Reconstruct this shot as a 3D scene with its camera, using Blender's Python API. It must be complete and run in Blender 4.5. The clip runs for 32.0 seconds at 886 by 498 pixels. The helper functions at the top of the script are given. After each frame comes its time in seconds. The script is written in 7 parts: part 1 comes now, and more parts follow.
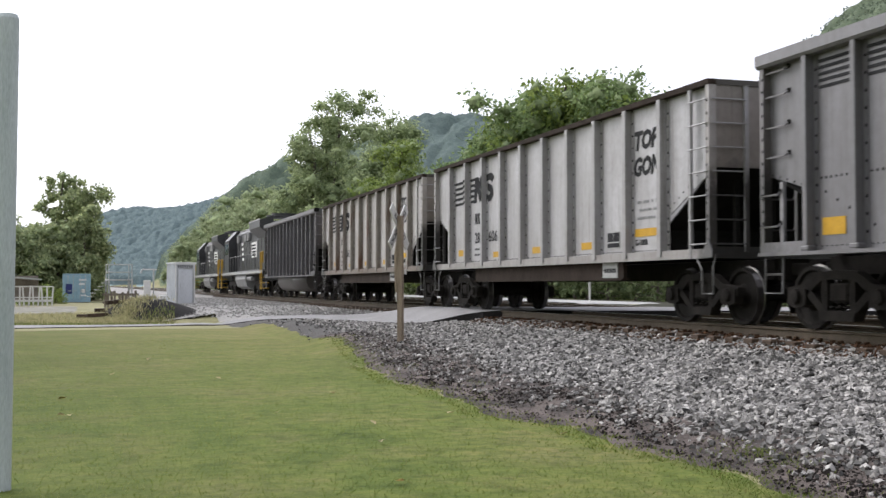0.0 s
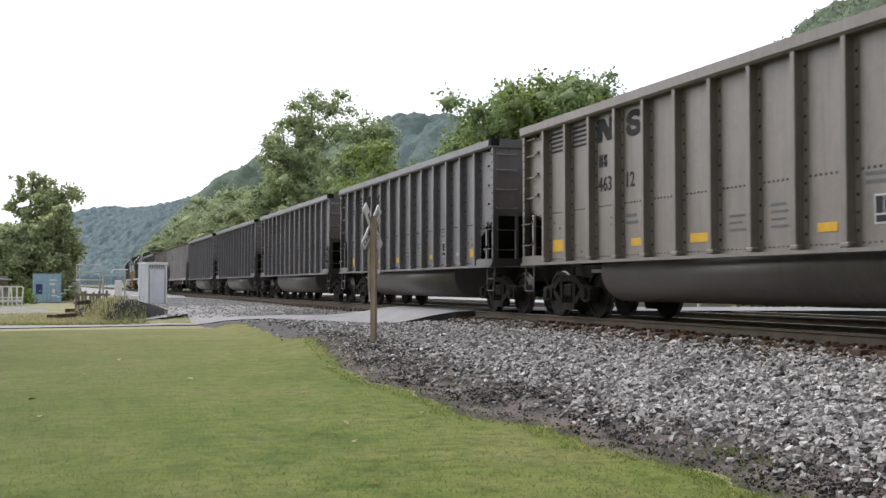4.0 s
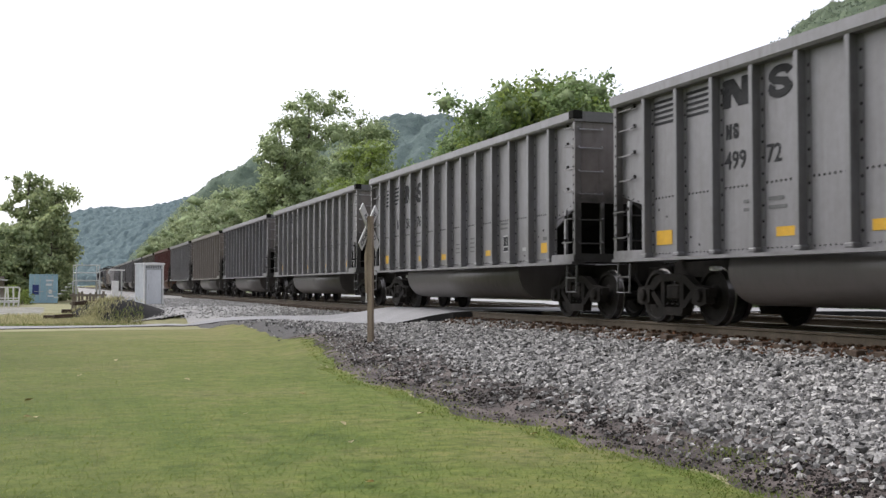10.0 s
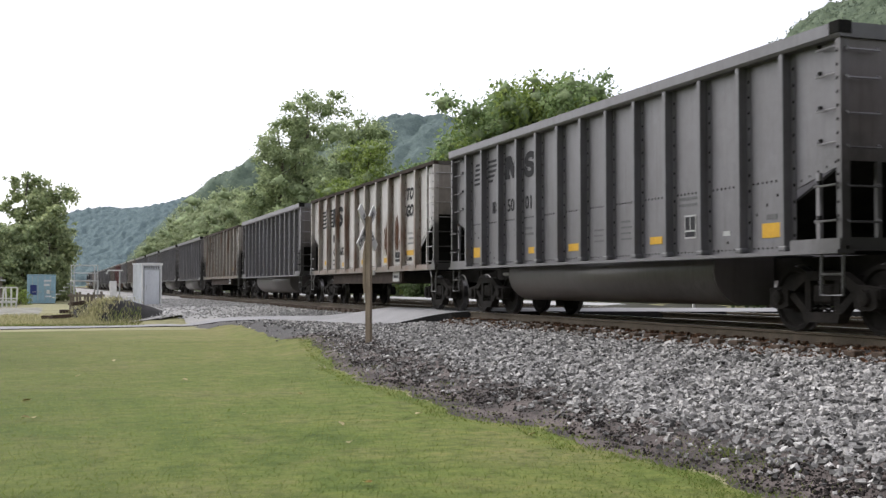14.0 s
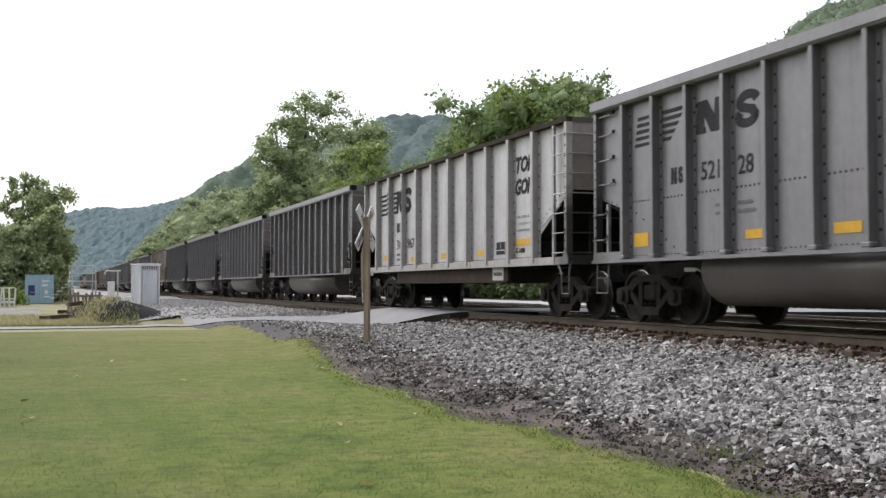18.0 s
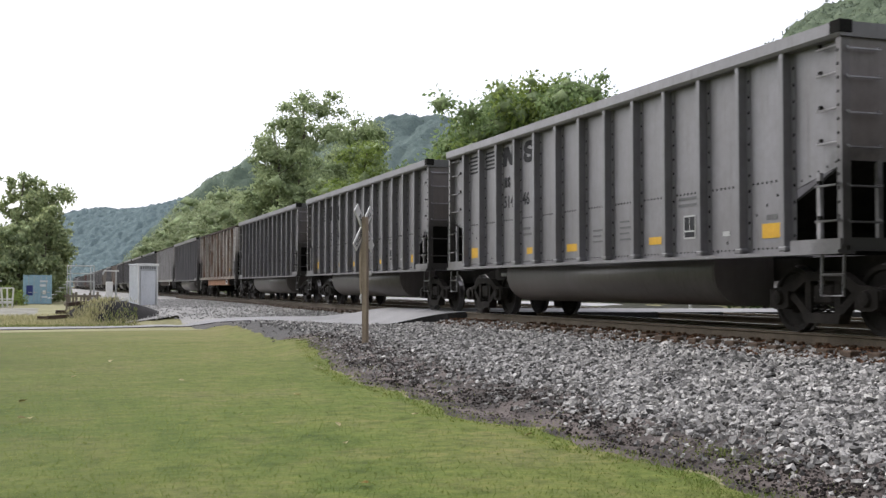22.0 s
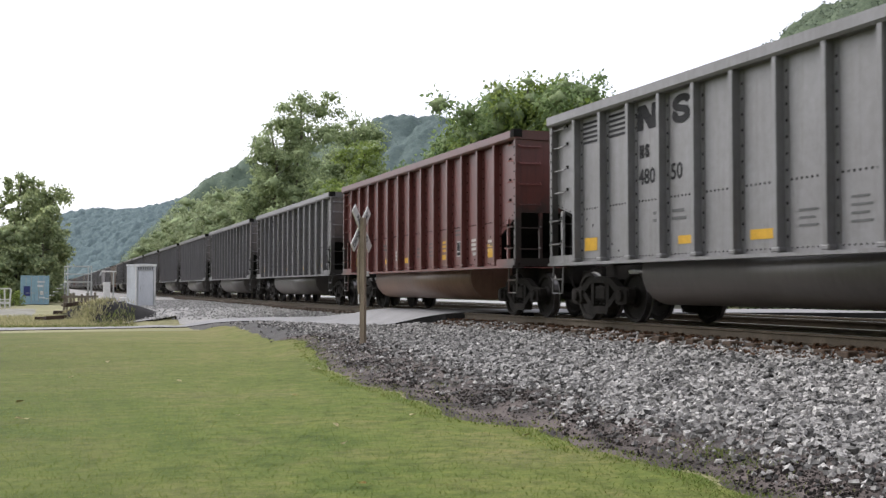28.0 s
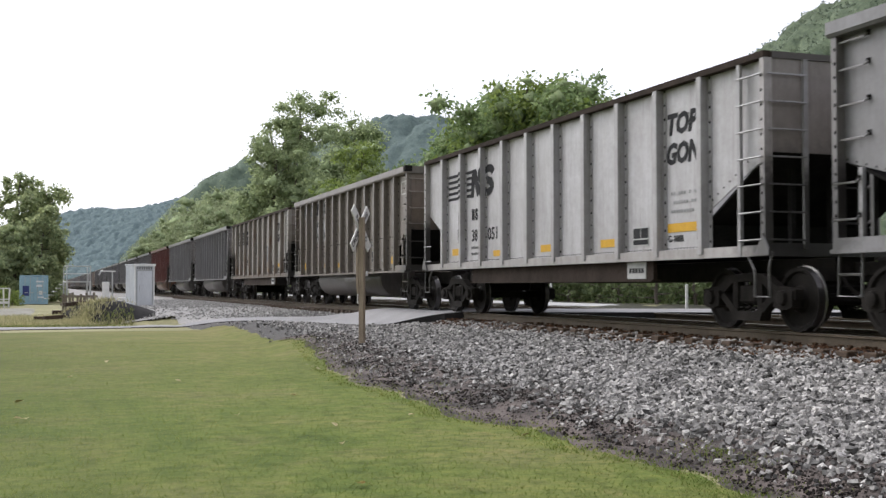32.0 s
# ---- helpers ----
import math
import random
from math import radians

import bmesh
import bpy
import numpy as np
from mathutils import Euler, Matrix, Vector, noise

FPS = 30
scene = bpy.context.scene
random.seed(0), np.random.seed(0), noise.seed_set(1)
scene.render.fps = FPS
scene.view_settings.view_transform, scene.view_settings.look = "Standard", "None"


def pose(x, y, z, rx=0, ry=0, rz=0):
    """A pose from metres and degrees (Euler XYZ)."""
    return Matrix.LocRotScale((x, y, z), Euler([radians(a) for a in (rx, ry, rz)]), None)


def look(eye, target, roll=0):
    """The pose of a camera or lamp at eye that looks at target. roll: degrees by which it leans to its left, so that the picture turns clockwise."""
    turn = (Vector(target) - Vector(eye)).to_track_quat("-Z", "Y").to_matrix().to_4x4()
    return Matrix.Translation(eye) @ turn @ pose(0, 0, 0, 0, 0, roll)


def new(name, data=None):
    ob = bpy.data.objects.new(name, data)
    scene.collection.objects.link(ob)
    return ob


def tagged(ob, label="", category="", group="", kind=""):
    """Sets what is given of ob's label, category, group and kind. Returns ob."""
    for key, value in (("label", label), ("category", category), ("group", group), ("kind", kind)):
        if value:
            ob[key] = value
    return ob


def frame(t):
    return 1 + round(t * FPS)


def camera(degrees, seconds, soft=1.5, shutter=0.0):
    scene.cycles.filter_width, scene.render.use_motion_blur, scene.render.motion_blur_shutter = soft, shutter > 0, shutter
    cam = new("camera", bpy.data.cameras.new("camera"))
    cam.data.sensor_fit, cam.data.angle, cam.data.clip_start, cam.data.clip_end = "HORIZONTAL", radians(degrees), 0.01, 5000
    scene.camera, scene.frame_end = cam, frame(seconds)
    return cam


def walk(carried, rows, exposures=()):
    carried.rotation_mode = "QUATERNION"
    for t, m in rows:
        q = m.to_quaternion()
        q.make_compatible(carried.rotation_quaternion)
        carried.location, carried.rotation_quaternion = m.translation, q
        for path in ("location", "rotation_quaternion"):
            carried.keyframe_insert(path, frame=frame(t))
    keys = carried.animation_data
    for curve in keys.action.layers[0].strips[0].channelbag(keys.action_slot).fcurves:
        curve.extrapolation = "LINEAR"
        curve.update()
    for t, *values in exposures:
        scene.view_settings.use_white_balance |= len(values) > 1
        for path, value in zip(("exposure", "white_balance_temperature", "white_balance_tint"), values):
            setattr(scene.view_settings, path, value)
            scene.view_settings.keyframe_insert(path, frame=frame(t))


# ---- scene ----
# ---------------------------------------------------------------- camera
# x: across the line, to the right; y: along the line, the way the train goes; z: up. The lawn lies at 0.
EYE = (0.0, 0.0, 1.55)
RAIL = 0.92        # top of the rails
TRACK = 10.70      # middle of the near track
cam = camera(42.8, 32.0, soft=1.4, shutter=0.08)


def aim(turn, tilt):
    """Camera pose: turn in degrees to the right of the line's direction, tilt upwards."""
    return pose(*EYE, 90 + tilt, 0, -turn)


CAM = [(0.0, 17.38, 1.84), (0.1, 18.19, 1.84), (0.2, 18.66, 1.82), (0.3, 18.78, 1.82), (0.4, 18.68, 1.82), (0.5, 18.61, 1.82),
       (1.0, 18.63, 1.82), (2.0, 18.665, 1.83), (3.5, 18.715, 1.84), (6.0, 18.785, 1.86), (9.0, 18.86, 1.87), (12.0, 18.935, 1.88),
       (14.5, 18.99, 1.89), (16.5, 19.03, 1.90), (20.0, 19.12, 1.91), (24.0, 19.19, 1.92), (27.5, 19.265, 1.94), (30.0, 19.295, 1.95),
       (32.0, 19.32, 1.93)]
walk(cam, [(t, aim(a, b)) for t, a, b in CAM])

# ---------------------------------------------------------------- light: a bright white overcast sky
world = bpy.data.worlds.new("world")
scene.world = world
world.use_nodes = True
wn = world.node_tree
sky = wn.nodes.new("ShaderNodeTexSky")
sky.sky_type = "NISHITA"
sky.sun_disc = False
sky.sun_elevation, sky.sun_rotation = radians(45), radians(-36)
sky.air_density, sky.dust_density, sky.ozone_density = 1.0, 4.0, 1.0
pale = wn.nodes.new("ShaderNodeHueSaturation")
pale.inputs["Saturation"].default_value = 0.22
pale.inputs["Value"].default_value = 1.5
back = wn.nodes["Background"]
wn.links.new(sky.outputs[0], pale.inputs["Color"])
veil = wn.nodes.new("ShaderNodeMix")     # the thin white cloud
veil.data_type = "RGBA"
veil.inputs[0].default_value, veil.inputs[7].default_value = 0.6, (6.42, 6.5, 7.55, 1)
wn.links.new(pale.outputs[0], veil.inputs[6])
wn.links.new(veil.outputs[2], back.inputs[0])
back.inputs[1].default_value = 0.168
sun = new("sun", bpy.data.lights.new("sun", "SUN"))
sun.data.energy, sun.data.angle, sun.data.color = 1.5, radians(30), (1.0, 0.985, 0.97)
sun.matrix_world = look((-55, 75, 95), (0, 0, 0))
scene.view_settings.exposure = 0.25

# ---------------------------------------------------------------- materials


def nodes_of(name):
    m = bpy.data.materials.new(name)
    m.use_nodes = True
    return m, m.node_tree, m.node_tree.nodes["Principled BSDF"]


def add(nt, kind, **sets):
    n = nt.nodes.new(kind)
    for k, v in sets.items():
        n.inputs[k].default_value = v
    return n


def noise_of(nt, co, scale, detail=4.0, rough=0.6, dist=0.0):
    n = add(nt, "ShaderNodeTexNoise", Scale=scale, Detail=detail, Roughness=rough, Distortion=dist)
    if co is not None:
        nt.links.new(co, n.inputs["Vector"])
    return n.outputs["Fac"]


def ramp(nt, fac, stops):
    r = nt.nodes.new("ShaderNodeValToRGB")
    e = r.color_ramp.elements
    e[0].position, e[0].color = stops[0][0], (*stops[0][1], 1)
    e[1].position, e[1].color = stops[-1][0], (*stops[-1][1], 1)
    for p, c in stops[1:-1]:
        e.new(p).color = (*c, 1)
    nt.links.new(fac, r.inputs[0])
    return r.outputs["Color"]


def mixed(nt, fac, a, b, how="MIX"):
    m = nt.nodes.new("ShaderNodeMix")
    m.data_type, m.blend_type = "RGBA", how
    for sock, v in ((m.inputs[0], fac), (m.inputs[6], a), (m.inputs[7], b)):
        if isinstance(v, (int, float)):
            sock.default_value = v
        elif isinstance(v, tuple):
            sock.default_value = (*v, 1)
        else:
            nt.links.new(v, sock)
    return m.outputs[2]


def bumped(nt, bs, height, strength=0.3, dist=0.02):
    b = add(nt, "ShaderNodeBump", Strength=strength, Distance=dist)
    nt.links.new(height, b.inputs["Height"])
    nt.links.new(b.outputs[0], bs.inputs["Normal"])


def plain(name, dark, light, scale=3.0, fine=40.0, rough=0.7, metal=0.0, bump=0.2, grain=0.35, stretch=(1, 1, 1), island=0.0, spec=0.3, spread=0.2):
    """A surface in two tones with broad blotches, fine grain and slight relief."""
    m, nt, bs = nodes_of(name)
    tc = nt.nodes.new("ShaderNodeTexCoord")
    mp = nt.nodes.new("ShaderNodeMapping")
    mp.inputs["Scale"].default_value = stretch
    nt.links.new(tc.outputs["Object"], mp.inputs["Vector"])
    co = mp.outputs[0]
    big, small = noise_of(nt, co, scale), noise_of(nt, co, fine, 3.0)
    col = ramp(nt, big, [(0.5 - spread, dark), (0.5 + spread, light)])
    col = mixed(nt, grain, col, ramp(nt, small, [(0.3, tuple(c * 0.55 for c in dark)), (0.7, tuple(min(1, c * 1.25) for c in light))]))
    if island:
        g = nt.nodes.new("ShaderNodeNewGeometry")
        v = add(nt, "ShaderNodeMapRange")
        v.inputs["To Min"].default_value, v.inputs["To Max"].default_value = 1 - island, 1 + island
        nt.links.new(g.outputs["Random Per Island"], v.inputs["Value"])
        col = mixed(nt, 1.0, col, v.outputs[0], "MULTIPLY")
    nt.links.new(col, bs.inputs["Base Color"])
    bs.inputs["Roughness"].default_value, bs.inputs["Metallic"].default_value = rough, metal
    bs.inputs["Specular IOR Level"].default_value = spec
    if bump:
        bumped(nt, bs, small, bump, 0.01)
    return m


def paint():
    """Weathered car paint: the colour is the object's own, its alpha says how far rust has gone."""
    m, nt, bs = nodes_of("car_paint")
    tc = nt.nodes.new("ShaderNodeTexCoord")
    oi = nt.nodes.new("ShaderNodeObjectInfo")
    off = nt.nodes.new("ShaderNodeVectorMath")
    off.operation = "ADD"
    mul = nt.nodes.new("ShaderNodeMath")
    mul.operation = "MULTIPLY"
    mul.inputs[1].default_value = 60.0
    nt.links.new(oi.outputs["Random"], mul.inputs[0])
    nt.links.new(tc.outputs["Object"], off.inputs[0])
    nt.links.new(mul.outputs[0], off.inputs[1])
    mp = nt.nodes.new("ShaderNodeMapping")
    mp.inputs["Scale"].default_value = (1.0, 1.0, 0.16)
    nt.links.new(off.outputs[0], mp.inputs["Vector"])
    streak = noise_of(nt, mp.outputs[0], 3.2, 6.0, 0.65)
    blot = noise_of(nt, off.outputs[0], 0.9, 3.0)
    grain = noise_of(nt, off.outputs[0], 30.0, 3.0)
    col = mixed(nt, 1.0, oi.outputs["Color"], ramp(nt, streak, [(0.32, (0.86, 0.855, 0.85)), (0.62, (1.04, 1.04, 1.04))]), "MULTIPLY")
    col = mixed(nt, 0.6, col, ramp(nt, blot, [(0.3, (0.72, 0.69, 0.66)), (0.7, (1.12, 1.12, 1.13))]), "MULTIPLY")
    # thin grime runs and fine speckle
    mr = nt.nodes.new("ShaderNodeMapping")
    mr.inputs["Scale"].default_value = (1.0, 1.0, 0.05)
    nt.links.new(off.outputs[0], mr.inputs["Vector"])
    runs = noise_of(nt, mr.outputs[0], 11.0, 5.0, 0.7)
    col = mixed(nt, 1.0, col, ramp(nt, runs, [(0.30, (0.70, 0.67, 0.64)), (0.44, (0.97, 0.965, 0.96)), (0.70, (1.06, 1.06, 1.07))]), "MULTIPLY")
    dust = noise_of(nt, off.outputs[0], 7.0, 6.0, 0.75)
    col = mixed(nt, 0.6, col, ramp(nt, dust, [(0.30, (0.74, 0.71, 0.69)), (0.60, (1.08, 1.08, 1.08))]), "MULTIPLY")
    soft = nt.nodes.new("ShaderNodeMath")
    soft.operation = "ADD"
    nt.links.new(streak, soft.inputs[0])
    half = nt.nodes.new("ShaderNodeMath")
    half.operation = "MULTIPLY_ADD"
    half.inputs[1].default_value, half.inputs[2].default_value = 0.55, -0.35
    nt.links.new(oi.outputs["Alpha"], half.inputs[0])
    nt.links.new(half.outputs[0], soft.inputs[1])
    fac = add(nt, "ShaderNodeMapRange")
    fac.inputs["From Min"].default_value, fac.inputs["From Max"].default_value = 0.44, 0.58
    nt.links.new(soft.outputs[0], fac.inputs["Value"])
    rust = ramp(nt, grain, [(0.3, (0.05, 0.025, 0.016)), (0.7, (0.17, 0.085, 0.045))])
    col = mixed(nt, fac.outputs[0], col, rust)
    # coal soot thrown up over the car's ends
    xyz = nt.nodes.new("ShaderNodeSeparateXYZ")
    nt.links.new(tc.outputs["Object"], xyz.inputs[0])
    out = nt.nodes.new("ShaderNodeMath")
    out.operation = "ABSOLUTE"
    nt.links.new(xyz.outputs["Y"], out.inputs[0])

    def span(sock, a, b):
        r = add(nt, "ShaderNodeMapRange")
        r.inputs["From Min"].default_value, r.inputs["From Max"].default_value = a, b
        nt.links.new(sock, r.inputs["Value"])
        return r.outputs[0]

    def calc(op, a, b):
        mm = nt.nodes.new("ShaderNodeMath")
        mm.operation = op
        for sock, v in zip(mm.inputs, (a, b)):
            if isinstance(v, (int, float)):
                sock.default_value = v
            else:
                nt.links.new(v, sock)
        return mm.outputs[0]
    patch = noise_of(nt, off.outputs[0], 2.6, 5.0, 0.7)
    soot = calc("MULTIPLY", span(out.outputs[0], 6.0, 7.25), span(xyz.outputs["Z"], 3.1, 1.9))
    soot = span(calc("ADD", soot, calc("MULTIPLY", calc("SUBTRACT", patch, 0.5), 1.1)), 0.42, 0.85)
    col = mixed(nt, calc("MULTIPLY", soot, 0.9), col, (0.022, 0.02, 0.019))
    nt.links.new(col, bs.inputs["Base Color"])
    bs.inputs["Roughness"].default_value = 0.40
    bs.inputs["Specular IOR Level"].default_value = 0.7
    bumped(nt, bs, grain, 0.10, 0.004)
    return m


PAINT = paint()
STEEL = plain("under_steel", (0.006, 0.0052, 0.0046), (0.026, 0.0225, 0.020), 4, 60, 0.8, spec=0.12)
WHEEL = plain("wheel_steel", (0.006, 0.0052, 0.0048), (0.023, 0.020, 0.018), 5, 60, 0.7, 0.1, spec=0.12)
TREAD = plain("bright_steel", (0.45, 0.45, 0.46), (0.7, 0.7, 0.7), 5, 60, 0.3, 1.0, 0.05)
RIM = plain("worn_wheel_rim", (0.10, 0.095, 0.09), (0.26, 0.25, 0.245), 5, 60, 0.30, 0.9, 0.05)
RAILM = plain("rail_steel", (0.060, 0.046, 0.032), (0.125, 0.098, 0.070), 3, 50, 0.7, 0.2)
WOOD_TIE = plain("tie_wood", (0.028, 0.020, 0.015), (0.095, 0.065, 0.045), 2, 40, 0.85)
INK = plain("black_lettering", (0.02, 0.02, 0.022), (0.05, 0.05, 0.053), 3, 50, 0.8, spec=0.05)
FAINT = plain("faded_lettering", (0.07, 0.07, 0.072), (0.11, 0.11, 0.112), 3, 50, 0.6)
PALE_MARK = plain("pale_faded_lettering", (0.22, 0.22, 0.225), (0.30, 0.30, 0.305), 3, 50, 0.6)
BROWN_STEEL = plain("rusty_brown_steel", (0.014, 0.010, 0.008), (0.050, 0.036, 0.029), 3, 40, 0.85, spec=0.12, stretch=(1, 1, 0.5))
RUST_ORANGE = plain("orange_rust", (0.11, 0.062, 0.040), (0.29, 0.165, 0.105), 4, 40, 0.9, spec=0.1)
RUST = plain("deep_rust", (0.035, 0.020, 0.014), (0.12, 0.060, 0.036), 4, 40, 0.9, spec=0.1)
YELLOW = plain("yellow_reflector", (0.42, 0.235, 0.012), (0.56, 0.32, 0.018), 6, 60, 0.5, 0, 0.05, 0.25)
WHITE = plain("white_paint", (0.62, 0.62, 0.60), (0.8, 0.8, 0.78), 4, 50, 0.5, 0, 0.1, 0.2)
# near-black: shade of the cars' end openings as colour; also rivets, bolt feet
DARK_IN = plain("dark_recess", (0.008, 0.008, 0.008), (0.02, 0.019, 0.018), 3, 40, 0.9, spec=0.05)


def grass_mat():
    m, nt, bs = nodes_of("lawn_grass")
    tc = nt.nodes.new("ShaderNodeTexCoord")
    co = tc.outputs["Object"]
    big, mid, small = noise_of(nt, co, 0.34, 5.0, 0.65), noise_of(nt, co, 1.3, 6.0, 0.72), noise_of(nt, co, 14.0, 6.0, 0.75)
    col = ramp(nt, big, [(0.38, (0.054, 0.090, 0.018)), (0.47, (0.104, 0.144, 0.032)), (0.54, (0.150, 0.162, 0.050)), (0.64, (0.225, 0.186, 0.098))])
    col = mixed(nt, 0.5, col, ramp(nt, mid, [(0.36, (0.034, 0.060, 0.010)), (0.46, (0.104, 0.144, 0.030)), (0.56, (0.142, 0.162, 0.044)), (0.66, (0.235, 0.188, 0.100))]))
    col = mixed(nt, 0.36, col, ramp(nt, small, [(0.36, (0.034, 0.056, 0.010)), (0.64, (0.172, 0.196, 0.058))]))
    clump = noise_of(nt, co, 4.2, 4.0, 0.7)
    col = mixed(nt, 1.0, col, ramp(nt, clump, [(0.34, (0.62, 0.66, 0.60)), (0.50, (1.0, 1.0, 1.0)), (0.66, (1.22, 1.14, 1.10))]), "MULTIPLY")
    # dry brownish grass towards the lane
    xyz = nt.nodes.new("ShaderNodeSeparateXYZ")
    nt.links.new(co, xyz.inputs[0])
    dry = add(nt, "ShaderNodeMapRange")
    dry.inputs["From Min"].default_value, dry.inputs["From Max"].default_value, dry.inputs["To Max"].default_value = 15.0, 38.0, 0.85
    nt.links.new(xyz.outputs["Y"], dry.inputs["Value"])
    both = nt.nodes.new("ShaderNodeMath")
    both.operation = "MULTIPLY"
    nt.links.new(dry.outputs[0], both.inputs[0])
    nt.links.new(noise_of(nt, co, 0.5, 3.0), both.inputs[1])
    col = mixed(nt, both.outputs[0], col, (0.21, 0.175, 0.085))
    # darkening towards the left of the lawn, painted into its colour in patches
    side_dark = add(nt, "ShaderNodeMapRange")
    side_dark.inputs["From Min"].default_value, side_dark.inputs["From Max"].default_value, side_dark.inputs["To Max"].default_value = 4.0, -2.0, 0.95
    nt.links.new(xyz.outputs["X"], side_dark.inputs["Value"])
    side_dark_part = nt.nodes.new("ShaderNodeMath")
    side_dark_part.operation = "MULTIPLY"
    nt.links.new(side_dark.outputs[0], side_dark_part.inputs[0])
    nt.links.new(noise_of(nt, co, 0.9, 4.0), side_dark_part.inputs[1])
    col = mixed(nt, side_dark_part.outputs[0], col, (0.050, 0.066, 0.014))
    nt.links.new(col, bs.inputs["Base Color"])
    bs.inputs["Roughness"].default_value = 0.95
    bs.inputs["Specular IOR Level"].default_value = 0.1
    bumped(nt, bs, small, 0.3, 0.02)
    return m


LAWN = grass_mat()
FIELD = plain("rough_grass", (0.12, 0.125, 0.05), (0.28, 0.255, 0.14), 0.15, 4, 0.95)
ROADM = plain("pale_road", (0.21, 0.205, 0.20), (0.31, 0.30, 0.29), 0.8, 30, 0.9)
ASPHALT = plain("dark_asphalt", (0.012, 0.012, 0.013), (0.04, 0.038, 0.037), 1.5, 30, 0.95, spec=0.08)
# far floor: pale blue of distance haze put into the colour
FARFLOOR = plain("hazed_far_floor", (0.22, 0.29, 0.30), (0.27, 0.34, 0.35), 0.05, 1.0, 0.95, spec=0.05)
WOODFLOOR = plain("woodland_floor", (0.11, 0.14, 0.08), (0.17, 0.20, 0.12), 0.06, 1.5, 0.95, spec=0.05)
GRAVEL = plain("gravel_bed", (0.034, 0.032, 0.031), (0.100, 0.095, 0.092), 1.2, 28, 0.95, 0, 0.8, 0.6)
STONE = plain("ballast_stone", (0.114, 0.109, 0.105), (0.355, 0.341, 0.325), 2.5, 40, 0.9, 0, 0.3, 0.45, island=0.9)
PALEBED = plain("pale_gravel", (0.205, 0.197, 0.19), (0.33, 0.32, 0.305), 0.9, 20, 0.95, 0, 0.6, 0.5)
PALESTONE = plain("pale_stone", (0.19, 0.185, 0.178), (0.37, 0.36, 0.345), 2.5, 40, 0.9, 0, 0.3, 0.4, island=0.4)
YARDM = plain("worn_yard", (0.11, 0.105, 0.06), (0.27, 0.26, 0.24), 0.55, 12, 0.95, spread=0.12)
LANEM = plain("worn_asphalt_lane", (0.19, 0.187, 0.19), (0.285, 0.278, 0.282), 0.9, 30, 0.92)
FARROADM = plain("pale_concrete", (0.30, 0.297, 0.294), (0.43, 0.426, 0.424), 0.8, 30, 0.85)
VERGEM = plain("cinder_verge", (0.020, 0.021, 0.016), (0.075, 0.074, 0.055), 0.6, 14, 0.95, spec=0.1)
# track bed: coal dust plus the shade under the train, in one colour
COAL_SHADE_BED = plain("coal_and_shade_bed", (0.010, 0.0095, 0.009), (0.034, 0.030, 0.027), 1.5, 28, 0.95, 0, 0.8, 0.5, spec=0.1)
SOIL = plain("dark_soil", (0.010, 0.009, 0.009), (0.130, 0.106, 0.096), 1.3, 22, 0.95, 0, 0.9, 0.4, stretch=(1.7, 0.7, 1), spread=0.09)
DIRT_SHADE = plain("black_dirt_and_shade", (0.010, 0.009, 0.009), (0.045, 0.038, 0.034), 2, 40, 0.95, island=0.5, spec=0.1)
GRIT = plain("brown_grit", (0.03, 0.025, 0.022), (0.13, 0.11, 0.10), 2, 40, 0.95, island=0.6, spec=0.1)
RUSTY = plain("rusty_debris", (0.03, 0.017, 0.011), (0.125, 0.066, 0.038), 2, 40, 0.95, island=0.6, spec=0.1)

# ---------------------------------------------------------------- mesh helpers


def mesh_of(bm, name, *mats, smooth=False):
    me = bpy.data.meshes.new(name)
    bm.to_mesh(me)
    bm.free()
    for m in mats:
        me.materials.append(m)
    if smooth:
        me.shade_smooth()
    return me


def part(name, bm, material, parent, label="", at=None, smooth=False):
    """A bmesh, or a mesh made before, as one mesh object under a thing or a part."""
    me = bm if isinstance(bm, bpy.types.Mesh) else mesh_of(bm, name, material, smooth=smooth)
    ob = new(name, me)
    ob.parent = parent
    if at is not None:
        ob.matrix_basis = at
    return tagged(ob, label)


def box(bm, x0, x1, y0, y1, z0, z1, bevel=0.0):
    vs = [bm.verts.new(p) for p in ((x0, y0, z0), (x1, y0, z0), (x1, y1, z0), (x0, y1, z0), (x0, y0, z1), (x1, y0, z1), (x1, y1, z1), (x0, y1, z1))]
    fs = [bm.faces.new([vs[i] for i in q]) for q in ((3, 2, 1, 0), (4, 5, 6, 7), (0, 1, 5, 4), (1, 2, 6, 5), (2, 3, 7, 6), (3, 0, 4, 7))]
    if bevel:
        bmesh.ops.bevel(bm, geom=list({e for f in fs for e in f.edges}), offset=bevel, segments=1, affect="EDGES")
    return bm


def prism(bm, pts, axis, a, b):
    """A closed outline drawn out along an axis: (y, z) along x, (x, z) along y, (x, y) along z."""
    put = {"x": lambda p, d: (d, p[0], p[1]), "y": lambda p, d: (p[0], d, p[1]), "z": lambda p, d: (p[0], p[1], d)}[axis]
    lo, hi = [bm.verts.new(put(p, a)) for p in pts], [bm.verts.new(put(p, b)) for p in pts]
    n = len(pts)
    fs = [bm.faces.new(lo), bm.faces.new(hi)] + [bm.faces.new((lo[i], lo[(i + 1) % n], hi[(i + 1) % n], hi[i])) for i in range(n)]
    bmesh.ops.recalc_face_normals(bm, faces=fs)
    return bm


